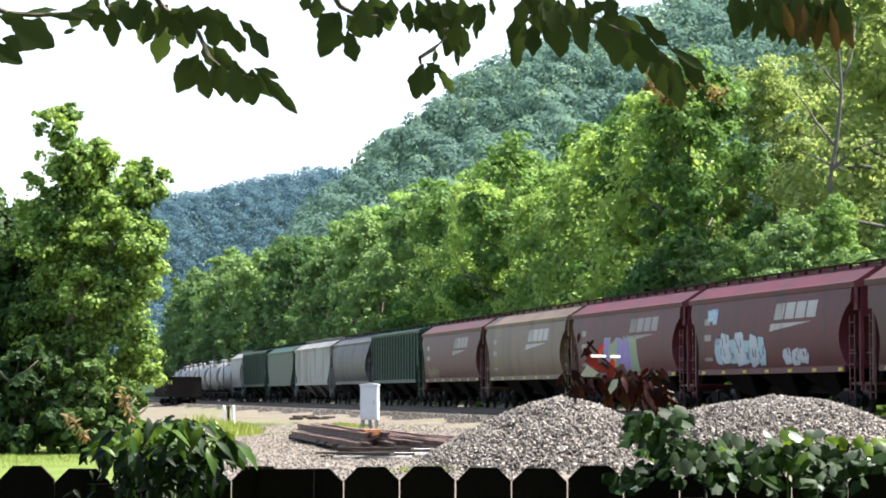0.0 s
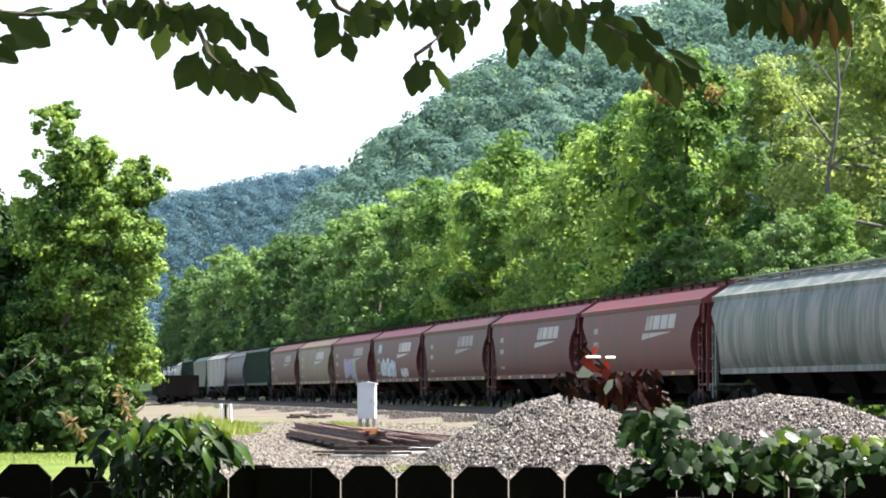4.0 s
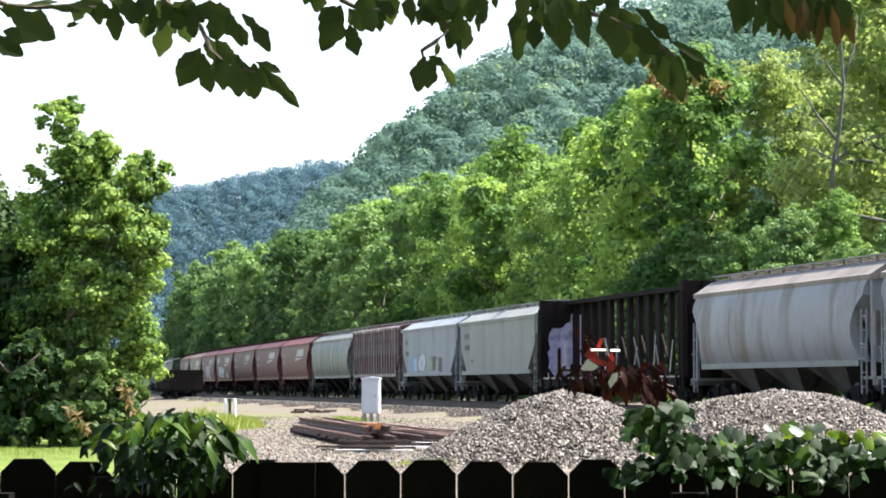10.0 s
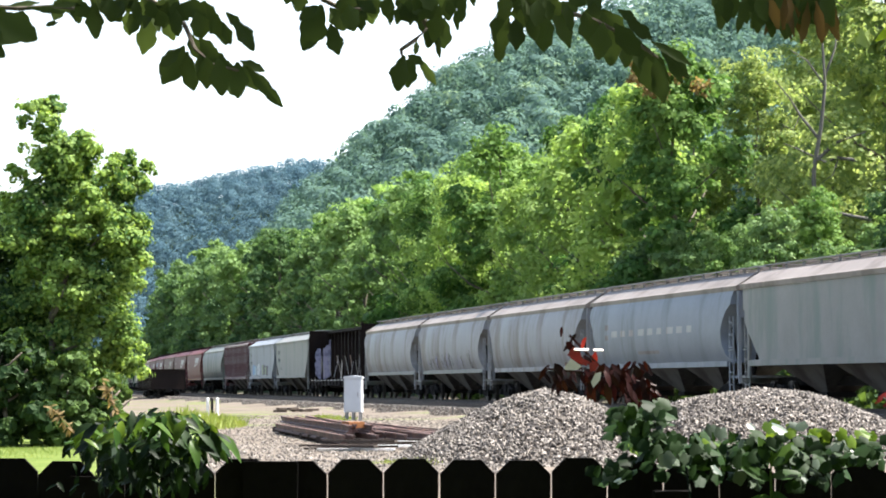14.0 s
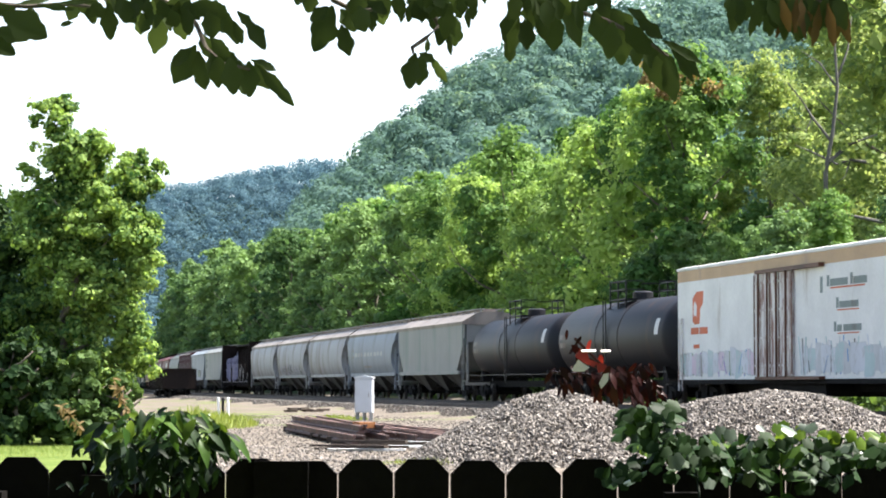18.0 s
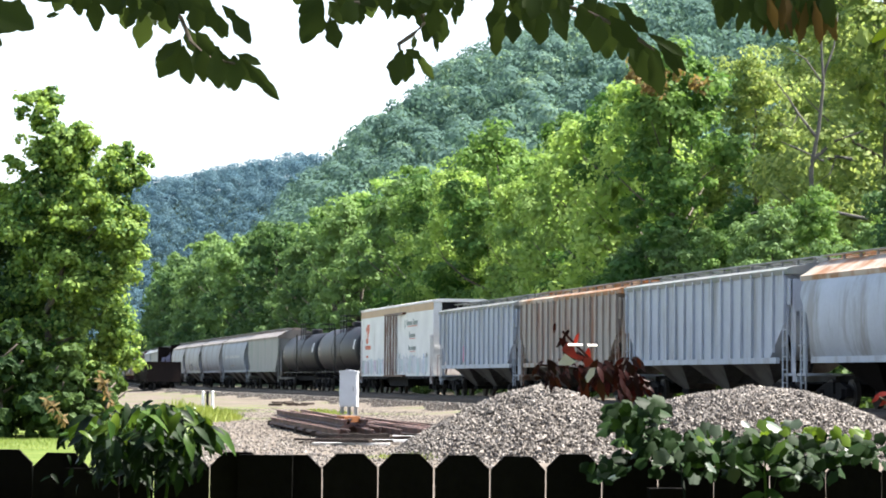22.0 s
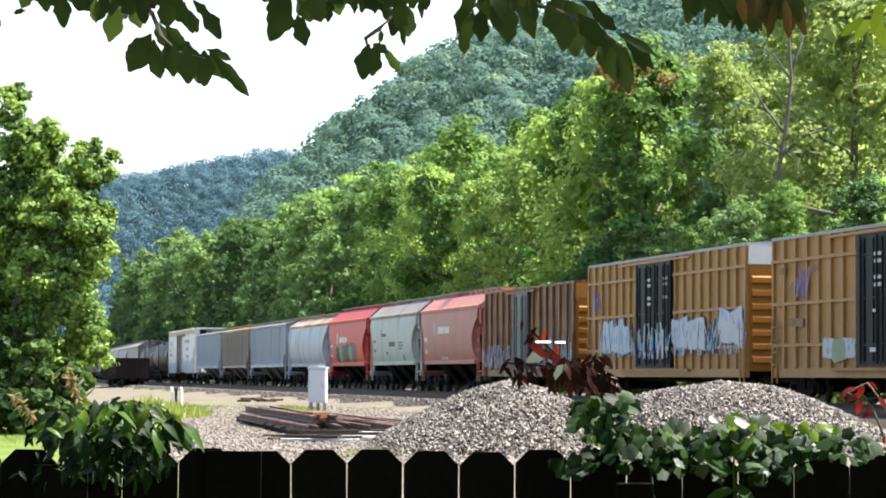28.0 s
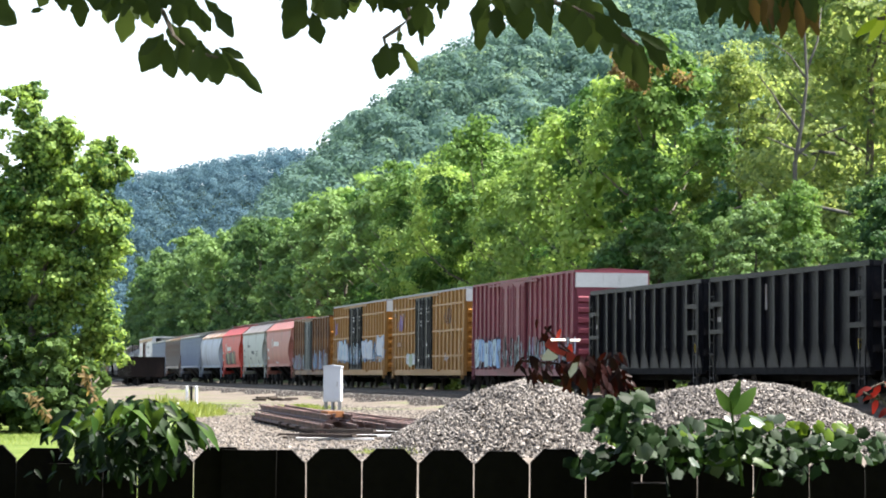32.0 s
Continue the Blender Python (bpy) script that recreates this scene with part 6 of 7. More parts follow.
# ---- things in the lot ----
def gravel_pile(name, seed, cx, cy, rx, ry, h, label, n, top=1.6):
    """A heap of crushed stone: a rounded cone with every stone on its skin modelled."""
    rng = np.random.default_rng(seed)
    zg = float(ground_z(cx, cy))

    def height(px, py):
        r = np.sqrt(((px - cx) / rx) ** 2 + ((py - cy) / ry) ** 2)
        return h * (np.clip(1 - r, 0, 1) ** 0.9) * (1 - 0.12 * np.exp(-(r / 0.2) ** 2)) + 0.06 * np.sin(px * 1.7 + seed) * np.sin(py * 1.3) * np.clip(1.1 - r, 0, 1)

    g = 40
    ax, ay = np.meshgrid(np.linspace(cx - rx, cx + rx, g), np.linspace(cy - ry, cy + ry, g), indexing="ij")
    az = zg - 0.06 + height(ax, ay)
    ii = np.arange(g * g).reshape(g, g)
    core = np.stack([ii[:-1, :-1], ii[1:, :-1], ii[1:, 1:], ii[:-1, 1:]], -1).reshape(-1, 4)
    tri = np.concatenate([core[:, [0, 1, 2]], core[:, [0, 2, 3]]])
    r = np.sqrt(rng.random(n)) * 1.04
    a = rng.random(n) * math.tau
    px, py = cx + rx * r * np.cos(a), cy + ry * r * np.sin(a)
    P = np.stack([px, py, zg + height(px, py) + 0.005], 1)
    octa = np.array([(1, 0, 0), (-1, 0, 0), (0, 1, 0), (0, -1, 0), (0, 0, 1), (0, 0, -1)], float)
    of = np.array([(0, 2, 4), (2, 1, 4), (1, 3, 4), (3, 0, 4), (2, 0, 5), (1, 2, 5), (3, 1, 5), (0, 3, 5)])
    sz = rng.uniform(0.018, 0.044, (n, 1, 1)) * rng.uniform(0.6, 1.3, (n, 1, 3))
    J = octa[None] * sz + rng.normal(size=(n, 6, 3)) * 0.006
    q1, q2 = unit(rng.normal(size=(n, 3))), rng.normal(size=(n, 3))
    q2 = unit(q2 - q1 * (q1 * q2).sum(1, keepdims=True))
    q3 = np.cross(q1, q2)
    J = np.einsum("nij,nkj->nki", np.stack([q1, q2, q3], 2), J) + P[:, None]
    v = np.concatenate([np.stack([ax, ay, az], -1).reshape(-1, 3), J.reshape(-1, 3)])
    f = np.concatenate([tri, (of[None] + (np.arange(n) * 6)[:, None, None] + g * g).reshape(-1, 3)])
    return tagged(new(name, raw_mesh(name, v, f, stone_material())), label, "gravel", kind="stuff")


def stone_material(name="pale_crushed_stone", tone=0.74):
    m = bpy.data.materials.get(name)
    if m:
        return m
    m = bpy.data.materials.new(name)
    m.use_nodes = True
    n, l = m.node_tree.nodes, m.node_tree.links
    b, geo, r = n["Principled BSDF"], n.new("ShaderNodeNewGeometry"), n.new("ShaderNodeValToRGB")
    for e, (p, c) in zip((r.color_ramp.elements[0], r.color_ramp.elements.new(0.35), r.color_ramp.elements.new(0.7), r.color_ramp.elements[-1]), ((0, (0.05, 0.042, 0.035)), (0.35, (0.11, 0.093, 0.078)), (0.7, (0.205, 0.177, 0.15)), (1, (0.37, 0.325, 0.28)))):
        e.position, e.color = p, (*(w * tone for w in c), 1)
    ns, mx = n.new("ShaderNodeTexNoise"), n.new("ShaderNodeMixRGB")
    ns.inputs["Scale"].default_value = 30
    mx.blend_type, mx.inputs[0].default_value = "OVERLAY", 0.5
    l.new(geo.outputs["Position"], ns.inputs["Vector"])
    l.new(geo.outputs["Random Per Island"], r.inputs[0]), l.new(r.outputs[0], mx.inputs[1]), l.new(ns.outputs["Fac"], mx.inputs[2]), l.new(mx.outputs[0], b.inputs["Base Color"])
    b.inputs["Roughness"].default_value, b.inputs["Specular IOR Level"].default_value = 0.6, 0.3
    return m


gravel_pile("gravel_pile", 1, 1.95, 43.5, 2.55, 3.4, 1.35, "heaped pile of pale crushed stone ballast in the lot", 19000)
gravel_pile("gravel_pile", 2, 5.6, 44.5, 3.6, 3.4, 1.42, "long heap of pale crushed stone ballast in the lot", 26000)

# signal relay cabinet
cab = thing("relay_cabinet", "pale grey steel relay cabinet on short legs in gravel", "cabinet", pose(-2.68, 94, -0.5, 0, 0, -6))
part("body", boxes((-0.31, 0.31, -0.3, 0.3, 0.3, 1.52)), M_GREY_BOX, cab)
part("roof", prism(bmesh.new(), [(-0.34, 1.52), (-0.34, 1.58), (0, 1.63), (0.34, 1.58), (0.34, 1.52)], -0.34, 0.34, "y"), M_GREY_BOX, cab)
d = part("door", boxes((-0.27, 0.27, -0.33, -0.3, 0.36, 1.48)), M_GREY_BOX, cab)
part("handle", boxes((0.18, 0.21, -0.36, -0.33, 0.85, 1.02)), M_GALV, d)
for x in (-0.25, 0, 0.25):
    for y in (-0.24, 0.24):
        part("leg", lambda: boxes((-0.03, 0.03, -0.03, 0.03, -0.05, 0.3)), M_GALV, cab, at=pose(x, y, 0), key="cableg")
for y in (0.0,):
    part("side_vent", boxes((-0.34, -0.31, -0.15, 0.15, 0.75, 0.95)), M_GREY_BOX, cab)
    part("side_vent", boxes((0.31, 0.34, -0.15, 0.15, 0.75, 0.95)), M_GREY_BOX, cab)

# stack of old rails and timbers on the ground
stack = thing("rail_stack", "stack of rusty old rails and timbers on the gravel", "scrap rails", pose(-1.75, 63, -0.5))
rs = random.Random(4)


def old_rail_bm(L):
    return prism(bmesh.new(), [(-0.07, 0), (0.07, 0), (0.07, 0.03), (0.012, 0.05), (0.012, 0.12), (0.036, 0.13), (0.036, 0.17), (-0.036, 0.17), (-0.036, 0.13), (-0.012, 0.12), (-0.012, 0.05), (-0.07, 0.03)], -L / 2, L / 2, "y")


for i in range(17):
    lay = i // 13
    part("old_rail", lambda: old_rail_bm(17.0), M_RUSTY, stack, at=pose(-1.1 + (i % 13) * 0.21 + rs.uniform(-0.06, 0.06), rs.uniform(-2.2, 2.2), 0.08 + lay * 0.175, 0, 0, 8 + rs.uniform(-2.2, 3.2)), key="old_rail")
for i in range(8):
    part("timber", lambda: boxes((-0.11, 0.11, -1.3, 1.3, 0, 0.16)), M_TIE, stack, at=pose(-0.15 - 0.14 * (i * 2.4 - 8.4) * 0.9, -8.4 + i * 2.4, -0.02, 0, 0, 88 + rs.uniform(-14, 14)), key="old_timber")
planks = thing("loose_planks", "loose pale and grey boards beside the rail stack", "planks", pose(-1.15, 50.5, -0.5))
for i in range(9):
    part("board", lambda: boxes((-0.09, 0.09, -0.75, 0.75, 0, 0.04)), M_WHITE if i % 3 == 0 else M_TIE, planks, at=pose(rs.uniform(-0.6, 0.7), rs.uniform(-1.2, 1.6), 0.005 + 0.043 * (i % 5), 0, 0, 74 + rs.uniform(-28, 28)), key="board")
cr = thing("rusty_chair_plate", "orange rusted steel plate on the rail stack", "scrap", pose(-1.62, 56.5, -0.16, 0, 0, 20))
part("plate", boxes((-0.18, 0.18, -0.25, 0.25, 0, 0.13)), mat("orange_rust", (0.3, 0.12, 0.04), 0.9), cr)

# two white marker posts with a dark one between
for i, (x, m, lab) in enumerate(((-8.62, M_WHITE, "white-topped pipe bollard in the gravel"), (-8.45, M_BLACK, "thin black steel post between white posts"), (-8.25, M_WHITE, "white-topped pipe bollard in the gravel"))):
    po = thing("marker_post", lab, "post", pose(x, 102, -0.5), "marker posts")
    part("pipe", lambda: tube(bmesh.new(), [(0, 0, -0.1), (0, 0, 0.77), (0, 0, 0.8)], [0.055, 0.055, 0.03], 10), m, po, key="pipe")

# scrap beside the siding
scr = thing("track_scrap", "dark scrap of tie plates beside the siding", "scrap", pose(-6.0, 118, -0.42, 0, 0, 20))
for i in range(7):
    part("tie_plate", lambda: boxes((-0.3, 0.3, -0.1, 0.1, 0, 0.09)), M_TIE, scr, at=pose(rs.uniform(-0.8, 0.8), rs.uniform(-0.5, 0.5), 0.05 * (i % 3), rs.uniform(-8, 8), 0, rs.uniform(0, 180)), key="tie_plate")

# parked low gondola on the spur
x0, y0 = -25.5, 249
pk = thing("parked_gondola", "rusty dark low-sided gondola standing on the spur", "freight wagon", pose(x0, y0, -0.5, 0, 0, 10.5))
P_OLD = paint("old_brown_gondola_paint", (0.02, 0.014, 0.012), (0.04, 0.026, 0.02), 0.4)
part("floor", boxes((-1.5, 1.5, -8, 8, 1.0, 1.1)), P_OLD, pk)
for sx in (-1, 1):
    part("side", lambda: boxes((-0.04, 0.04, -8, 8, 1.1, 2.75)), P_OLD, pk, at=pose(sx * 1.46, 0, 0), key="pkside")
    part("end", lambda: boxes((-1.42, 1.42, -0.05, 0.05, 1.1, 2.75)), P_OLD, pk, at=pose(0, sx * 7.95, 0), key="pkend")
part("top_chord", boxes((-1.58, -1.4, -8.05, 8.05, 2.7, 2.85), (1.4, 1.58, -8.05, 8.05, 2.7, 2.85), (-1.5, 1.5, -8.1, -7.9, 2.7, 2.85)), P_OLD, pk)
for i in range(12):
    for sx in (-1, 1):
        part("side_post", lambda: boxes((-0.06, 0.06, -0.07, 0.07, 1.0, 2.7)), P_OLD, pk, at=pose(sx * 1.55, -7.9 + i * 15.8 / 11, 0), key="pkpost")
running_gear(pk, 16.6, 2.2)

# loose stones over the lot and weeds in patches
def loose_stones(n, seed, x0, x1, y0, y1, lo, hi):
    rng = np.random.default_rng(seed)
    y = y0 + (y1 - y0) * rng.random(n) ** 1.3
    x = (x0 + (x1 - x0) * rng.random(n)) * y / y0
    u = track_u(x, y)
    keep = u < -7.2
    x, y = x[keep], y[keep]
    P = np.stack([x, y, ground_z(x, y) + 0.01], 1)
    n = len(P)
    octa = np.array([(1, 0, 0), (-1, 0, 0), (0, 1, 0), (0, -1, 0), (0, 0, 1), (0, 0, -1)], float)
    of = np.array([(0, 2, 4), (2, 1, 4), (1, 3, 4), (3, 0, 4), (2, 0, 5), (1, 2, 5), (3, 1, 5), (0, 3, 5)])
    J = octa[None] * rng.uniform(lo, hi, (n, 1, 1)) * rng.uniform(0.6, 1.4, (n, 1, 3)) + rng.normal(size=(n, 6, 3)) * lo * 0.3 + P[:, None]
    f = (of[None] + (np.arange(n) * 6)[:, None, None]).reshape(-1, 3)
    return tagged(new("loose_gravel", raw_mesh("loose_gravel", J.reshape(-1, 3), f, stone_material())), "loose pale stones scattered over the gravel lot", "gravel", kind="stuff")


loose_stones(13000, 21, -4.2, 1.0, 37, 112, 0.012, 0.03)


def ballast_stones(n, seed):
    rng = np.random.default_rng(seed)
    P = []
    for s, a in zip(rng.uniform(-20, 150, n), rng.uniform(-8.3, -1.2, n)):
        x, y, _ = on_track(s, a)
        P.append((x, y, np.interp(a, [-8.2, -6.6], [-0.6, -0.2]) + 0.01))
    P = np.array(P)
    octa = np.array([(1, 0, 0), (-1, 0, 0), (0, 1, 0), (0, -1, 0), (0, 0, 1), (0, 0, -1)], float)
    of = np.array([(0, 2, 4), (2, 1, 4), (1, 3, 4), (3, 0, 4), (2, 0, 5), (1, 2, 5), (3, 1, 5), (0, 3, 5)])
    J = octa[None] * rng.uniform(0.03, 0.07, (n, 1, 1)) * rng.uniform(0.6, 1.4, (n, 1, 3)) + P[:, None]
    f = (of[None] + (np.arange(n) * 6)[:, None, None]).reshape(-1, 3)
    # darker copy of the pale stone, for the train's shadow along the siding
    return tagged(new("ballast_stones", raw_mesh("ballast_stones", J.reshape(-1, 3), f, stone_material("shadow_dark_ballast_stone", 0.35))), "grey ballast stones along the siding", "ballast", kind="stuff")


ballast_stones(12000, 22)


def weeds(name, seed, n, cx, cy, rx, ry, h, label, material=None):
    """A patch of upright blades."""
    rng = np.random.default_rng(seed)
    a, r = rng.random(n) * math.tau, np.sqrt(rng.random(n))
    x, y = cx + rx * r * np.cos(a), cy + ry * r * np.sin(a)
    hh = h * rng.uniform(0.4, 1.2, n) * (1.2 - 0.7 * r)
    al = unit(np.stack([rng.normal(size=n) * 0.35, rng.normal(size=n) * 0.35, np.ones(n)], 1))
    P = np.stack([x, y, ground_z(x, y)], 1) + al * hh[:, None] * 0.5
    v, f = leaf_arrays(rng, P, np.stack([rng.normal(size=n), rng.normal(size=n), 0.2 * np.ones(n)], 1), hh, along=al, slim=0.12, fold=0.02)
    return tagged(new(name, raw_mesh(name, v, f, material or M_GRASS)), label, "grass", kind="stuff")


weeds("weed_patch", 31, 1500, -3.9, 96, 1.3, 5, 0.22, "patch of yellow-green weeds in the gravel")
weeds("weed_patch", 32, 1300, -8.0, 100, 1.6, 6, 0.16, "patch of yellow-green weeds round the marker posts")
weeds("weed_patch", 33, 900, 0.5, 41.5, 1.6, 0.6, 0.14, "low weeds at the foot of the stone heap")
weeds("weed_patch", 34, 6000, -8.6, 49, 3.2, 6, 0.09, "mown lawn edge beside the lot")
weeds("weed_patch", 35, 3500, -7.4, 78, 1.9, 9, 0.55, "tall weeds and brush beside the tree")

# ---- fence ----
FENCE_Y, PITCH = 6.74, 0.1447
fence = thing("picket_fence", "weathered dog-eared picket fence, its shade put into near-black wood", "fence", pose(0, FENCE_Y, 0))


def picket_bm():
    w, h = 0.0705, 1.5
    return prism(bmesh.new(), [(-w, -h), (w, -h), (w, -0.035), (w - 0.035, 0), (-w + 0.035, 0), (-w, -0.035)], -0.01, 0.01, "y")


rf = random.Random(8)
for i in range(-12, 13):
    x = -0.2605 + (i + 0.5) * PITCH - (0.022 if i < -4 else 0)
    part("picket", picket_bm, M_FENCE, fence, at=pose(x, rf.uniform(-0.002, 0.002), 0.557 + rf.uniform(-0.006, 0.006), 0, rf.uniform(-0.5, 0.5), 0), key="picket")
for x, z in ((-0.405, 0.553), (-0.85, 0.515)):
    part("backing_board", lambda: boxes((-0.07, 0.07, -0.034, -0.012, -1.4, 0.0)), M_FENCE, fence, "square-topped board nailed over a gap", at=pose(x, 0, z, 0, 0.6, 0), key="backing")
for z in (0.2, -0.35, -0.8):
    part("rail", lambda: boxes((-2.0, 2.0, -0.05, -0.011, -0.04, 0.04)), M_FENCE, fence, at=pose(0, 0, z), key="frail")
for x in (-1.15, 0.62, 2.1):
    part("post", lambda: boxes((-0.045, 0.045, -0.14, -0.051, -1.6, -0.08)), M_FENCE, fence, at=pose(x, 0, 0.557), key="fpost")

# ---- near foliage: overhanging branch, vines on the fence, the red-leaved sapling ----
def blade(L, W, curl=0.12, fold=0.1, n=6, p=0.8, ragged=0.0):
    """One leaf as a folded pointed blade along +y from its stalk."""
    bm = bmesh.new()
    rows = []
    for i in range(n + 1):
        f = i / n
        w = W / 2 * (math.sin(math.pi * f ** p) ** 0.75) if 0 < f < 1 else 0.002
        w *= 1 + 0.055 * math.sin(2.4 * i + 900 * W) + ragged * math.sin(5.3 * i + 2100 * L)
        z = -curl * L * f * f
        rows.append([bm.verts.new((-w, L * f, z + fold * w)), bm.verts.new((0, L * f, z)), bm.verts.new((w, L * f, z + fold * w))])
    for a, b in zip(rows, rows[1:]):
        bm.faces.new((a[0], a[1], b[1], b[0])), bm.faces.new((a[1], a[2], b[2], b[1]))
    return bm


def heart(L, W, n=24):
    """A broad vine leaf: notched at the stalk, pointed at the tip."""
    bm = bmesh.new()
    c = bm.verts.new((0, L * 0.35, 0.02 * L))
    ring = []
    for i in range(n):
        a = math.tau * i / n
        r = 0.92 + 0.09 * math.cos(5 * a + math.pi) + 0.03 * math.sin(13 * a)
        y = L * 0.45 - math.cos(a) * L * 0.5 * r
        x = math.sin(a) * W / 2 * r * (1.05 - 0.3 * max(0, -math.cos(a)))
        if i == 0:
            y = L * 0.12
        ring.append(bm.verts.new((x, y, -0.12 * L * ((x / W) ** 2 * 4 + max(0, y / L - 0.5)))))
    for i in range(n):
        bm.faces.new((c, ring[i], ring[(i + 1) % n]))
    return bm


def sight_at(x, y, dist):
    """A place at a distance from the eye along a bearing, in steps of 1/4601 from the axis."""
    f, p = 4601.0, radians(3.0812)
    u, v = (x - 784) / f, (441 - y) / f
    return Vector((u, math.cos(p) - v * math.sin(p), math.sin(p) + v * math.cos(p))) * dist + Vector(EYE)


def leaf_at(parent, mesh_key, bm_fn, material, base, tip_dir, face, roll=0.0):
    """Hang one leaf: stalk at base, pointing along tip_dir, upper face towards face."""
    d = Vector(tip_dir).normalized()
    f = Vector(face)
    f = (f - d * f.dot(d)).normalized()
    x = d.cross(f)
    m = Matrix((x, d, f)).transposed().to_4x4()
    m.translation = base
    return part("leaf", bm_fn, material, parent, at=m, key=mesh_key, smooth=True)


SWAY = []
rl = random.Random(31)


def spray(name, label, twig, leaves, dist, sway, material=None, size=(0.1, 0.05)):
    """A leafy twig in front of the sky: twig and leaves given by their bearings."""
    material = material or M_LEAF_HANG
    o = sight_at(*twig[0], dist)
    th = thing(name, label, "branch", Matrix.Translation(o), "overhanging branches")
    P = [sight_at(x, y, dist + 0.05 * math.sin(i)) - o for i, (x, y) in enumerate(twig)]
    k = len(P)
    part("twig", tube(bmesh.new(), [tuple(p) for p in P], [0.006 - 0.004 * i / k for i in range(k)], 6), M_BARK, th)
    s = dist / 4601.0
    for j, (x, y, ang, ln, wd) in enumerate(leaves):
        b = sight_at(x, y, dist + rl.uniform(-0.15, 0.15)) - o
        a = radians(ang)
        d = Vector((math.sin(a), rl.uniform(-0.25, 0.25), -math.cos(a)))
        q = (round(ln / 8) * 8, round(wd / 6) * 6)
        leaf_at(th, ("hang", q), lambda: blade(q[0] * s, q[1] * s, curl=0.12, fold=0.25, n=14, p=1.15, ragged=0.13), material, b, d, (rl.uniform(-0.45, 0.45), -1, rl.uniform(-0.2, 0.5)))
    SWAY.append((th, sway))
    return th


def scatter(x0, x1, y0, y1, n, ln, wd, spread=40, bias=0):
    return [(rl.uniform(x0, x1), rl.uniform(y0, y1), bias + rl.uniform(-spread, spread), ln * rl.uniform(0.5, 0.95), wd * rl.uniform(0.5, 0.8)) for _ in range(int(n * 1.25))]


D = 4.6
dark_leafy = "dark backlit branch with broad ragged leaves hanging into view"
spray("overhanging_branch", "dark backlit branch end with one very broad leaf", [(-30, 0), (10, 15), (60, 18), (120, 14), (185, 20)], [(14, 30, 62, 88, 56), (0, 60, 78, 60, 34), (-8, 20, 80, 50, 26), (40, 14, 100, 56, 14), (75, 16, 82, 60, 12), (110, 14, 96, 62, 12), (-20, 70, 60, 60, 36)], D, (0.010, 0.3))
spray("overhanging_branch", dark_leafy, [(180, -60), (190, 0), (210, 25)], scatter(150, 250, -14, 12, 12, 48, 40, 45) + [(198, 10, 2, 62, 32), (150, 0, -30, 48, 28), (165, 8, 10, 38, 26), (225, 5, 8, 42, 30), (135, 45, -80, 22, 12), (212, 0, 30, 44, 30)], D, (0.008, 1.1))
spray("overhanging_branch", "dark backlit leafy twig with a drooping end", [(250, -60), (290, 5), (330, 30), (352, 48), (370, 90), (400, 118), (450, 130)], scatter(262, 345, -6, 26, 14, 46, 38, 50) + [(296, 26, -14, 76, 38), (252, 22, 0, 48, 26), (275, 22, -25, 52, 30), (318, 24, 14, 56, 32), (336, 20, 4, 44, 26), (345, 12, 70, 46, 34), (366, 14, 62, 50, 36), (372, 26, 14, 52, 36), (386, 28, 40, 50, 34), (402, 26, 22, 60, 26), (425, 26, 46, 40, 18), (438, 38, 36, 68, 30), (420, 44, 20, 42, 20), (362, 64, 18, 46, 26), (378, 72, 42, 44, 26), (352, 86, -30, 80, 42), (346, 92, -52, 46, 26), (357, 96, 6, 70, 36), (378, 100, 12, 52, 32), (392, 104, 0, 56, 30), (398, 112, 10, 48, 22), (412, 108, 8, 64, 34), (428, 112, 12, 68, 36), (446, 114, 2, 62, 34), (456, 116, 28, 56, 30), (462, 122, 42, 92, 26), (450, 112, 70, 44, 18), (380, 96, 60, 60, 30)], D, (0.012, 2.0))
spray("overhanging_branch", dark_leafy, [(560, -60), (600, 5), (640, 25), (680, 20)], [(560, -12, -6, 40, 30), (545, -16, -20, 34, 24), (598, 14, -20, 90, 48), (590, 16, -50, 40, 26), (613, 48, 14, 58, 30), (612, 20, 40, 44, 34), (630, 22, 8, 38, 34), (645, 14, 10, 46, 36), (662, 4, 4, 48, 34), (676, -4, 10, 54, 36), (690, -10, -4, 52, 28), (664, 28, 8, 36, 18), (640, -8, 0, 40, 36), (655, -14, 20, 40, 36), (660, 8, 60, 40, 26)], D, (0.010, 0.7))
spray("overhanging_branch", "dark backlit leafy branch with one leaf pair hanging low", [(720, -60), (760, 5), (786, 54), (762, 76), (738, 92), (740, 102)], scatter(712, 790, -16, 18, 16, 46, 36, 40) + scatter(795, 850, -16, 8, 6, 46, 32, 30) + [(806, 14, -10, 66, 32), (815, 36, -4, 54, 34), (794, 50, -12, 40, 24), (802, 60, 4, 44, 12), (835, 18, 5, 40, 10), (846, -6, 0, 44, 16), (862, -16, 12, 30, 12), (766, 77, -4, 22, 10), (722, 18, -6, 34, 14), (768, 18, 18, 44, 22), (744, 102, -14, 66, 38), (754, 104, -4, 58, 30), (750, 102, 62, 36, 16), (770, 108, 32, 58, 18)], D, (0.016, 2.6))
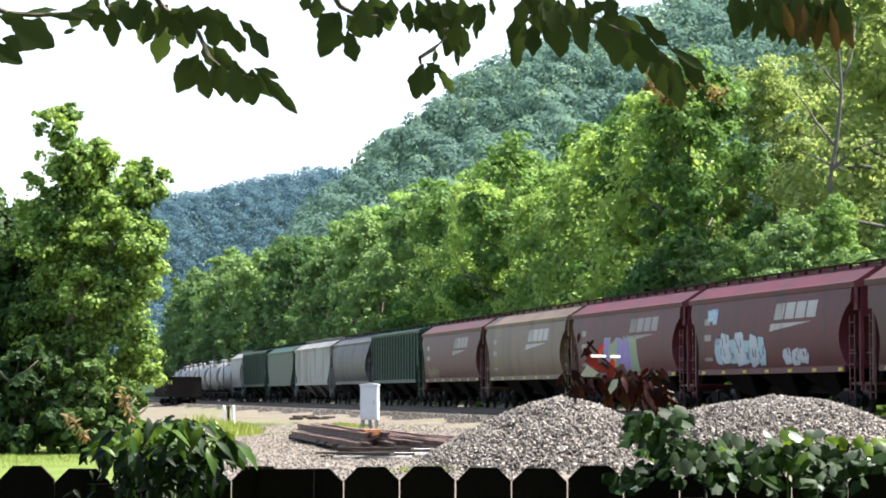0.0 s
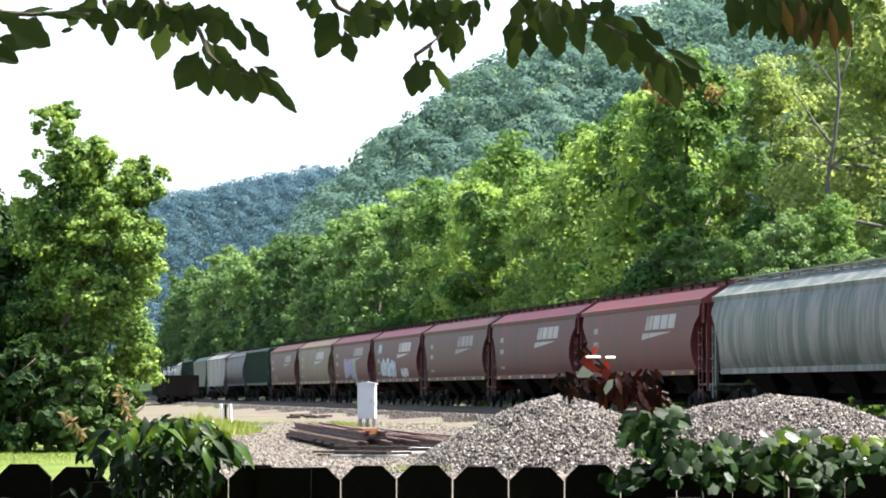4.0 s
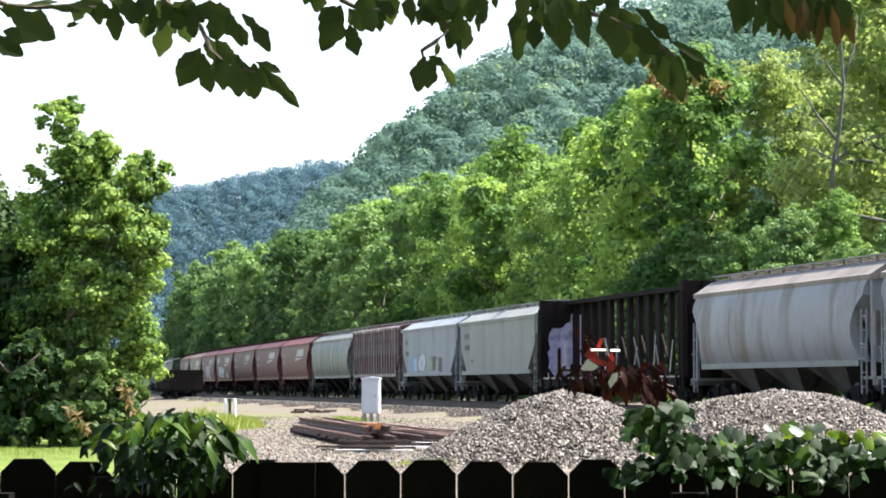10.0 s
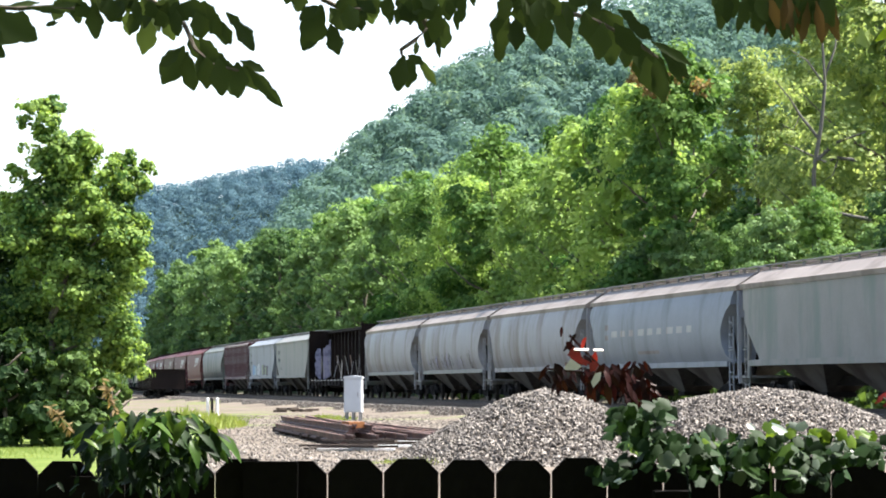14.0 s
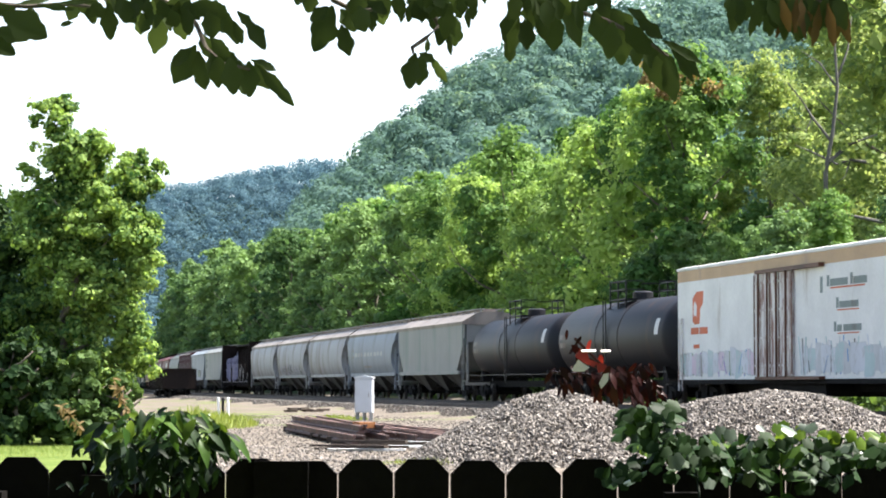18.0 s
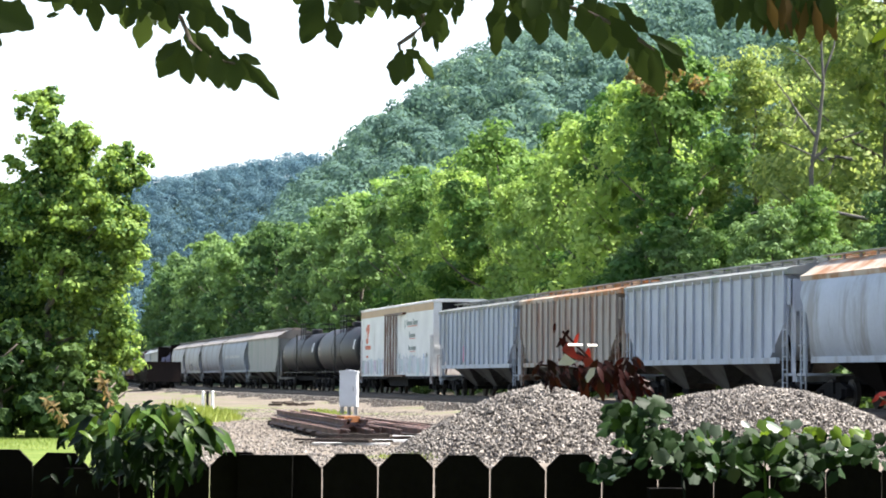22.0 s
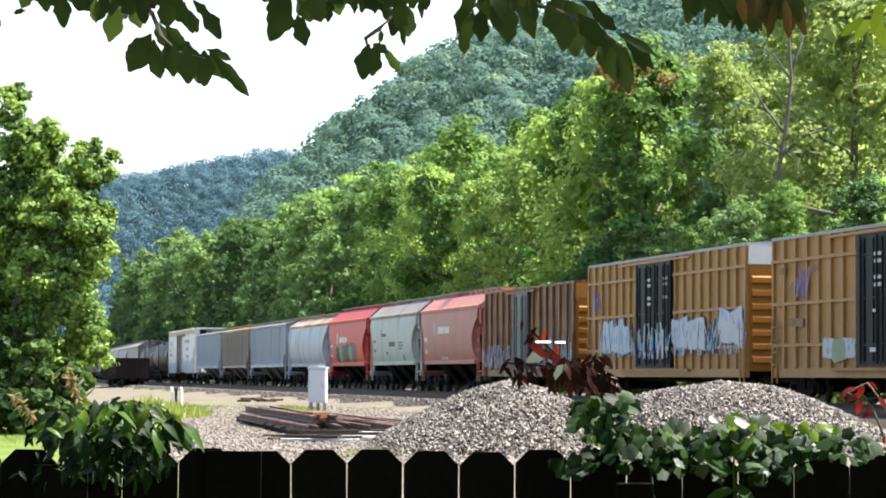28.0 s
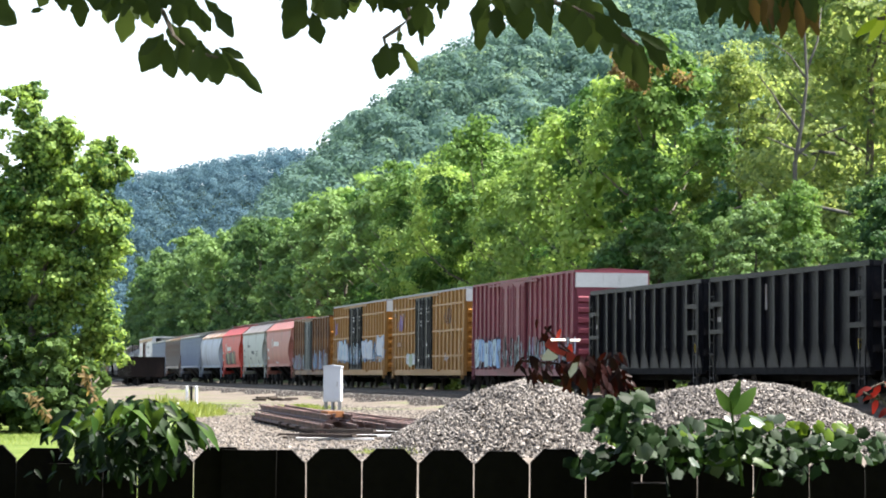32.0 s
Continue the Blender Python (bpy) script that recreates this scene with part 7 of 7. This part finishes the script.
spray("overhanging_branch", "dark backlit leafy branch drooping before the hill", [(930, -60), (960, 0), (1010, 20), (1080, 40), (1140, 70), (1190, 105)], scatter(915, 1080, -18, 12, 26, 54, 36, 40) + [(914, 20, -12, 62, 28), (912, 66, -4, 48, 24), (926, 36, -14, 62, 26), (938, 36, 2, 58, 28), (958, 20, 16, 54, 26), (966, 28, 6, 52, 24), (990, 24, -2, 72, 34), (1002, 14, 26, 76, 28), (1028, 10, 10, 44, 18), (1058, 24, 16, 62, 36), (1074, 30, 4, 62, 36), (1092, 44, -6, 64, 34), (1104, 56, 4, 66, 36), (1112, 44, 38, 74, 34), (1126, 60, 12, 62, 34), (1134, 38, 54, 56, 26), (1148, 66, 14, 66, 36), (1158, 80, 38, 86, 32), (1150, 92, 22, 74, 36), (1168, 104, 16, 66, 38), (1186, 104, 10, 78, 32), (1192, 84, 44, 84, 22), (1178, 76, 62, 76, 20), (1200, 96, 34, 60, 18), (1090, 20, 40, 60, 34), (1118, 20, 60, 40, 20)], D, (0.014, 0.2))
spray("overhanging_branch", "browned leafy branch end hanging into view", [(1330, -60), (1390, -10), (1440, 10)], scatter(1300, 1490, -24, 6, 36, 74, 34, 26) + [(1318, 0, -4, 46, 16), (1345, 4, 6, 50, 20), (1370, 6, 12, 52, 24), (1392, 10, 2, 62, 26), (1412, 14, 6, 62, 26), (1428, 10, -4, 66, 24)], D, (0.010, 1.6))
spray("overhanging_branch", "dry brown leaves at a branch end", [(1430, -60), (1450, 0), (1470, 20)], scatter(1380, 1500, -14, 18, 14, 74, 24, 24) + [(1486, 0, 2, 70, 24), (1470, 10, 10, 74, 20), (1455, 12, -6, 70, 18), (1490, 20, 20, 62, 16)], D - 0.1, (0.010, 1.8), M_LEAF_DRY)


# vines over the fence
def vine(name, label, stems, spots, dist, sizes, sway=(0.003, 0.5)):
    o = sight_at(*stems[0][0], dist)
    th = thing(name, label, "vine", Matrix.Translation(o))
    for st in stems:
        P = [sight_at(x, y, dist + 0.06 * math.sin(i * 2.0)) - o for i, (x, y) in enumerate(st)]
        part("stem", tube(bmesh.new(), [tuple(p) for p in P], 0.004, 5), M_LEAF_VINE, th)
    s = dist / 4601.0
    for x, y, sz in spots:
        b = sight_at(x, y, dist + rl.uniform(-0.22, 0.15)) - o
        a = rl.uniform(-1.3, 1.3)
        q = round(sz / 10) * 10
        r = rl.random()
        # low leaves take the shade-dark colour, some higher ones the sunlit colour
        mt = M_LEAF_VPALE if (r < 0.06 and y > 790) else M_LEAF_VDARK if y > 785 else M_LEAF_VSUNLIT if r > 0.8 else M_LEAF_VDARK if r < 0.45 else M_LEAF_VINE
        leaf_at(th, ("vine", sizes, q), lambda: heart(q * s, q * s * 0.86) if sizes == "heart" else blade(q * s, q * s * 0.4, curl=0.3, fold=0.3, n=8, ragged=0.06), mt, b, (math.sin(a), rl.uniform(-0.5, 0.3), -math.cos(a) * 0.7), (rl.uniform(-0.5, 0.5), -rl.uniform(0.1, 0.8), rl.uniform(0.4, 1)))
    SWAY.append((th, sway))


def blob_spots(cx, cy, rx, ry, n, lo, hi):
    out = []
    while len(out) < n:
        a, b = rl.uniform(-1, 1), rl.uniform(-1, 1)
        if a * a + b * b < 1:
            out.append((cx + a * rx, cy + b * ry, rl.uniform(lo, hi)))
    return out


vine("fence_vine", "bright green leafy vine climbing over the fence", [[(300, 900), (290, 820), (250, 760)], [(330, 900), (340, 800), (380, 740)], [(250, 800), (180, 780), (140, 790)]], blob_spots(290, 775, 125, 36, 170, 30, 58) + blob_spots(300, 825, 95, 40, 60, 22, 42) + blob_spots(190, 850, 75, 30, 16, 14, 24) + blob_spots(190, 785, 60, 16, 40, 18, 34) + blob_spots(290, 828, 110, 40, 90, 20, 36) + blob_spots(310, 745, 80, 18, 66, 22, 42) + blob_spots(360, 770, 60, 20, 40, 24, 44), 6.55, "blade")
def broad_vine():
    """Broad-leaved vine: a mass in shade-dark colour, leaves in a sunlit colour, sheen-pale upturned leaves hanging
    over the boards.
    """
    dist = 6.5
    o = sight_at(1250, 900, dist)
    th = thing("fence_vine", "broad-leaved vine along the fence top in shaded, sunlit and sheen leaf colours", "vine", Matrix.Translation(o))
    for st in ([(1250, 900), (1240, 830), (1180, 780), (1165, 735)], [(1400, 900), (1420, 820), (1500, 780), (1560, 790)], [(1240, 830), (1330, 795), (1420, 785)]):
        part("stem", tube(bmesh.new(), [tuple(sight_at(x, y, dist + 0.05 * math.sin(x)) - o) for x, y in st], 0.0035, 5), M_LEAF_VDARK, th)
    s = dist / 4601.0
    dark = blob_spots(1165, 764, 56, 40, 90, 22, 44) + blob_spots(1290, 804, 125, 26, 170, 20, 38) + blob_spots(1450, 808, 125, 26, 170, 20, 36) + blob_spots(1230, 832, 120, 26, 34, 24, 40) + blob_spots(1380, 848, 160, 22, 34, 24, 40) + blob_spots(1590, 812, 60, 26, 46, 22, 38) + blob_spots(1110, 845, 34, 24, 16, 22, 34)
    # these spots take the sunlit leaf colour, the next list the sheen colour
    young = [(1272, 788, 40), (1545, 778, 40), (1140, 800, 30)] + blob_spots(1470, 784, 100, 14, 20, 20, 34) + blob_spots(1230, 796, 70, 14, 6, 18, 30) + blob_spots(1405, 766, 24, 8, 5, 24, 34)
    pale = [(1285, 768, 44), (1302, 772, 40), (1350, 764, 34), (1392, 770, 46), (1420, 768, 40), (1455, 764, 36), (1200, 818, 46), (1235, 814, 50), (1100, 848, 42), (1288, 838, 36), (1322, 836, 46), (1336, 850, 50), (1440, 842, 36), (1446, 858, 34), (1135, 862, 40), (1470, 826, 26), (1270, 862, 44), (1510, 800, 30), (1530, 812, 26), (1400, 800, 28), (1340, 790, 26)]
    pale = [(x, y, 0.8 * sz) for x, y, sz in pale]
    for mt, spots in ((M_LEAF_VDARK, dark), (M_LEAF_VSUNLIT, young), (M_LEAF_VPALE, pale)):
        for x, y, sz in spots:
            b = sight_at(x, y - 0.3 * sz, dist + rl.uniform(-0.2, 0.15) - (0.1 if mt is M_LEAF_VPALE else 0)) - o
            a = rl.uniform(-1.3, 1.3)
            q = round(sz / 8) * 8
            up = (rl.uniform(-0.5, 0.5), -rl.uniform(0.3, 0.75), rl.uniform(0.5, 1.0)) if mt is M_LEAF_VPALE else (rl.uniform(-0.7, 0.7), -rl.uniform(0.1, 0.8), rl.uniform(0.4, 1.1))
            leaf_at(th, ("broad", q), lambda: heart(q * s * 0.82, q * s * 0.8), mt, b, (math.sin(a), rl.uniform(-0.5, 0.3), -math.cos(a) * 0.8), up)
    SWAY.append((th, (0.003, 0.5)))


broad_vine()


# dark red sapling leaning over the fence
def red_sapling():
    dist = 6.6
    o = sight_at(1185, 800, dist)
    th = thing("red_leaved_sapling", "thin sapling with dark red glossy leaves", "sapling", Matrix.Translation(o))
    for st in ([(1185, 800), (1150, 720), (1100, 670), (1055, 625), (1030, 600)], [(1110, 680), (1050, 665), (990, 660)], [(1120, 690), (1150, 680), (1185, 690)]):
        part("stem", tube(bmesh.new(), [tuple(sight_at(x, y, dist) - o) for x, y in st], 0.0035, 5), M_LEAF_RED, th)
    s = dist / 4601.0
    sp = blob_spots(1003, 670, 20, 20, 14, 14, 26) + blob_spots(1035, 655, 34, 24, 20, 14, 30) + blob_spots(1098, 668, 44, 20, 46, 16, 34) + blob_spots(1148, 668, 26, 32, 34, 18, 40) + blob_spots(1182, 712, 26, 20, 18, 16, 30) + [(1064, 680, 44), (1098, 684, 44), (1130, 690, 40), (1080, 676, 36), (1017, 586, 18), (1042, 598, 20), (1025, 612, 34), (1059, 604, 26), (1076, 630, 30), (1045, 636, 26), (1036, 612, 26)]
    for x, y, sz in sp:
        b = sight_at(x, y, dist + rl.uniform(-0.12, 0.12)) - o
        a = rl.uniform(-0.9, 0.9)
        q = round(sz / 6) * 6
        # three leaves take the scarlet colour to stand for sunlit red ones
        leaf_at(th, ("red", q), lambda: blade(q * s, q * s * 0.36, curl=0.2), M_LEAF_SCARLET if (x, y) in ((1059, 604), (1076, 630), (1045, 636)) else M_LEAF_RED, b, (math.sin(a), rl.uniform(-0.5, 0.3), -math.cos(a)), (rl.uniform(-0.6, 0.6), -1, rl.uniform(0.2, 0.9)))
    SWAY.append((th, (0.012, 0.4)))


red_sapling()

# scarlet-leaved twig and a bright hanging tip past the vine
def small_twig(name, label, spots, dist, material, key, sway):
    o = sight_at(spots[0][0], spots[0][1], dist)
    th = thing(name, label, "twig", Matrix.Translation(o))
    P = [tuple(sight_at(x, y, dist) - o) for x, y, *_ in spots]
    part("stem", tube(bmesh.new(), P, 0.003, 5), M_BARK, th)
    s = dist / 4601.0
    for x, y, ang, ln, wd in spots:
        a = radians(ang)
        leaf_at(th, (key, ln, wd), lambda: blade(ln * s, wd * s, curl=0.2), material, sight_at(x, y, dist + rl.uniform(-0.05, 0.05)) - o, (math.sin(a), rl.uniform(-0.3, 0.3), -math.cos(a)), (rl.uniform(-0.5, 0.5), -1, rl.uniform(0.2, 0.9)))
    SWAY.append((th, sway))


small_twig("scarlet_twig", "twig with scarlet and orange leaves above the vine", [(1658, 790, 0, 14, 6), (1638, 740, -50, 25, 12), (1618, 715, -70, 28, 13), (1622, 700, -30, 24, 12), (1607, 705, -80, 24, 11), (1628, 695, 60, 25, 12), (1648, 720, 40, 28, 13), (1617, 725, -20, 27, 12), (1592, 712, -60, 17, 8)], 6.4, M_LEAF_SCARLET, "scarlet", (0.006, 0.9))
small_twig("hanging_tip", "bright yellow-green leaf tip hanging into view", [(1660, -40, 0, 45, 18), (1650, 20, -20, 60, 20), (1630, 40, -30, 60, 20), (1640, 50, 10, 57, 20), (1615, 50, -50, 49, 16), (1665, 40, 25, 60, 21)], 4.6, M_LEAF_TIP, "tip", (0.010, 2.2))

# unidentified bright red and white shapes in the sapling, modelled as thin strips
M_REDPIECE = mat("bright_red_sheet", (0.3, 0.022, 0.018), 0.3, vary=0.25, scale=30, bump=0.1)
M_WHITEPIECE = mat("bright_white_sheet", (0.75, 0.7, 0.68), 0.3, vary=0.15, scale=30, bump=0.1)
o = sight_at(1058, 632, 6.45)
tag = thing("red_white_piece", "unidentified red and white piece in the sapling", "ribbon", Matrix.Translation(o))
q = 6.45 / 4601.0


def fold_piece(name, pts, m, lift):
    """A crumpled strip through (across, up) places, a little thickness to it."""
    return part(name, prism(bmesh.new(), [(x * q, z * q) for x, z in pts], lift - 0.001, lift + 0.001, "y"), m, tag)


part("white_strip", boxes((-0.026, 0.01, -0.001, 0.001, -0.005, 0.005)), M_WHITEPIECE, tag, at=pose(0, -0.02, 0.01, -62))
part("white_strip", boxes((0.022, 0.046, -0.001, 0.001, -0.005, 0.005)), M_WHITEPIECE, tag, at=pose(0, -0.02, 0.009, -62))
fold_piece("red_fold", [(-30, -2), (-20, 12), (-8, 6), (-4, -8), (10, -14), (4, -22), (-14, -14)], M_REDPIECE, -0.004)
fold_piece("white_fold", [(-36, -26), (-24, -8), (-16, -14), (-4, -22), (-14, -29), (-32, -29)], M_WHITEPIECE, -0.010)
fold_piece("white_fold", [(20, -34), (30, -32), (28, -46), (16, -60), (12, -50)], M_WHITEPIECE, -0.010)
fold_piece("red_fold", [(8, -16), (20, -14), (26, -20), (20, -30), (10, -32)], M_REDPIECE, -0.014)
SWAY.append((tag, (0.012, 0.4)))

dry_bough((-6.75, 51.6, -0.5), (-7.42, 51.2, 0.36), 5)
dry_bough((-5.95, 52.0, -0.5), (-6.46, 51.6, 0.92), 6)

# young shoot with broad leaves that the wind lifts above the vine
o = sight_at(1380, 880, 6.35)
SHOOT = thing("vine_shoot", "young green shoot with broad pointed leaves", "vine", Matrix.Translation(o))
part("stem", tube(bmesh.new(), [tuple(sight_at(x, y, 6.35) - o) for x, y in ((1380, 880), (1372, 820), (1362, 770), (1358, 730))], [0.004, 0.004, 0.003, 0.002], 5), M_LEAF_VINE, SHOOT)
for x, y, ang, ln, wd in ((1360, 745, 168, 90, 34), (1362, 755, 140, 110, 44), (1358, 750, -150, 80, 34), (1364, 775, 110, 100, 44), (1362, 780, -110, 90, 40), (1368, 800, 60, 90, 40), (1368, 810, -70, 80, 40), (1372, 830, 80, 110, 44), (1374, 840, -95, 100, 44)):
    a = radians(ang)
    leaf_at(SHOOT, ("shoot", ln, wd), lambda: blade(ln * 0.62 * 6.35 / 4601, wd * 0.62 * 6.35 / 4601, curl=0.15), M_LEAF_VINE, sight_at(x, y, 6.35) - o, (math.sin(a), rl.uniform(-0.3, 0.2), -math.cos(a)), (rl.uniform(-0.4, 0.4), -0.7, rl.uniform(0.3, 0.9)))


# ---- what moves: the train along its track, branches in the wind ----
def motions():
    times = [i * 1.0 for i in range(33)]
    for car, q in TRAIN:
        rows = []
        for t in times:
            x, y, th = on_track(train_s(q, t))
            rows.append((t, pose(x, y, 0, 0, 0, math.degrees(th))))
        walk(car, rows)
    home = SHOOT.matrix_basis.copy()
    lift = ((0, 0.85), (7, 0.85), (8.8, 0.5), (9.5, 0.8), (12, 0.85), (17, 0.8), (19, 0.85), (23, 0.8), (25, 0.85), (29.8, 0.75), (30.6, 0.4), (31.4, 0.1), (32, 0.0))
    walk(SHOOT, [(t, Matrix.Translation((0.02 * d, 0, -0.13 * d)) @ home @ pose(0, 0, 0, 0, 10 * d, 0)) for t, d in lift])
    for ob, (amp, ph) in SWAY:
        home = ob.matrix_basis.copy()
        rows = []
        for i in range(65):
            t = i * 0.5
            a = math.sin(1.9 * t + 3 * ph) * 0.6 + math.sin(0.83 * t + 5 * ph) * 0.4
            b = math.sin(2.6 * t + 2 * ph) * 0.5
            rows.append((t, Matrix.Translation((amp * 0.5 * a, 0, amp * 0.35 * b)) @ home @ pose(0, 0, 0, 0, math.degrees(amp) * 1.2 * a, 0)))
        walk(ob, rows)


motions()
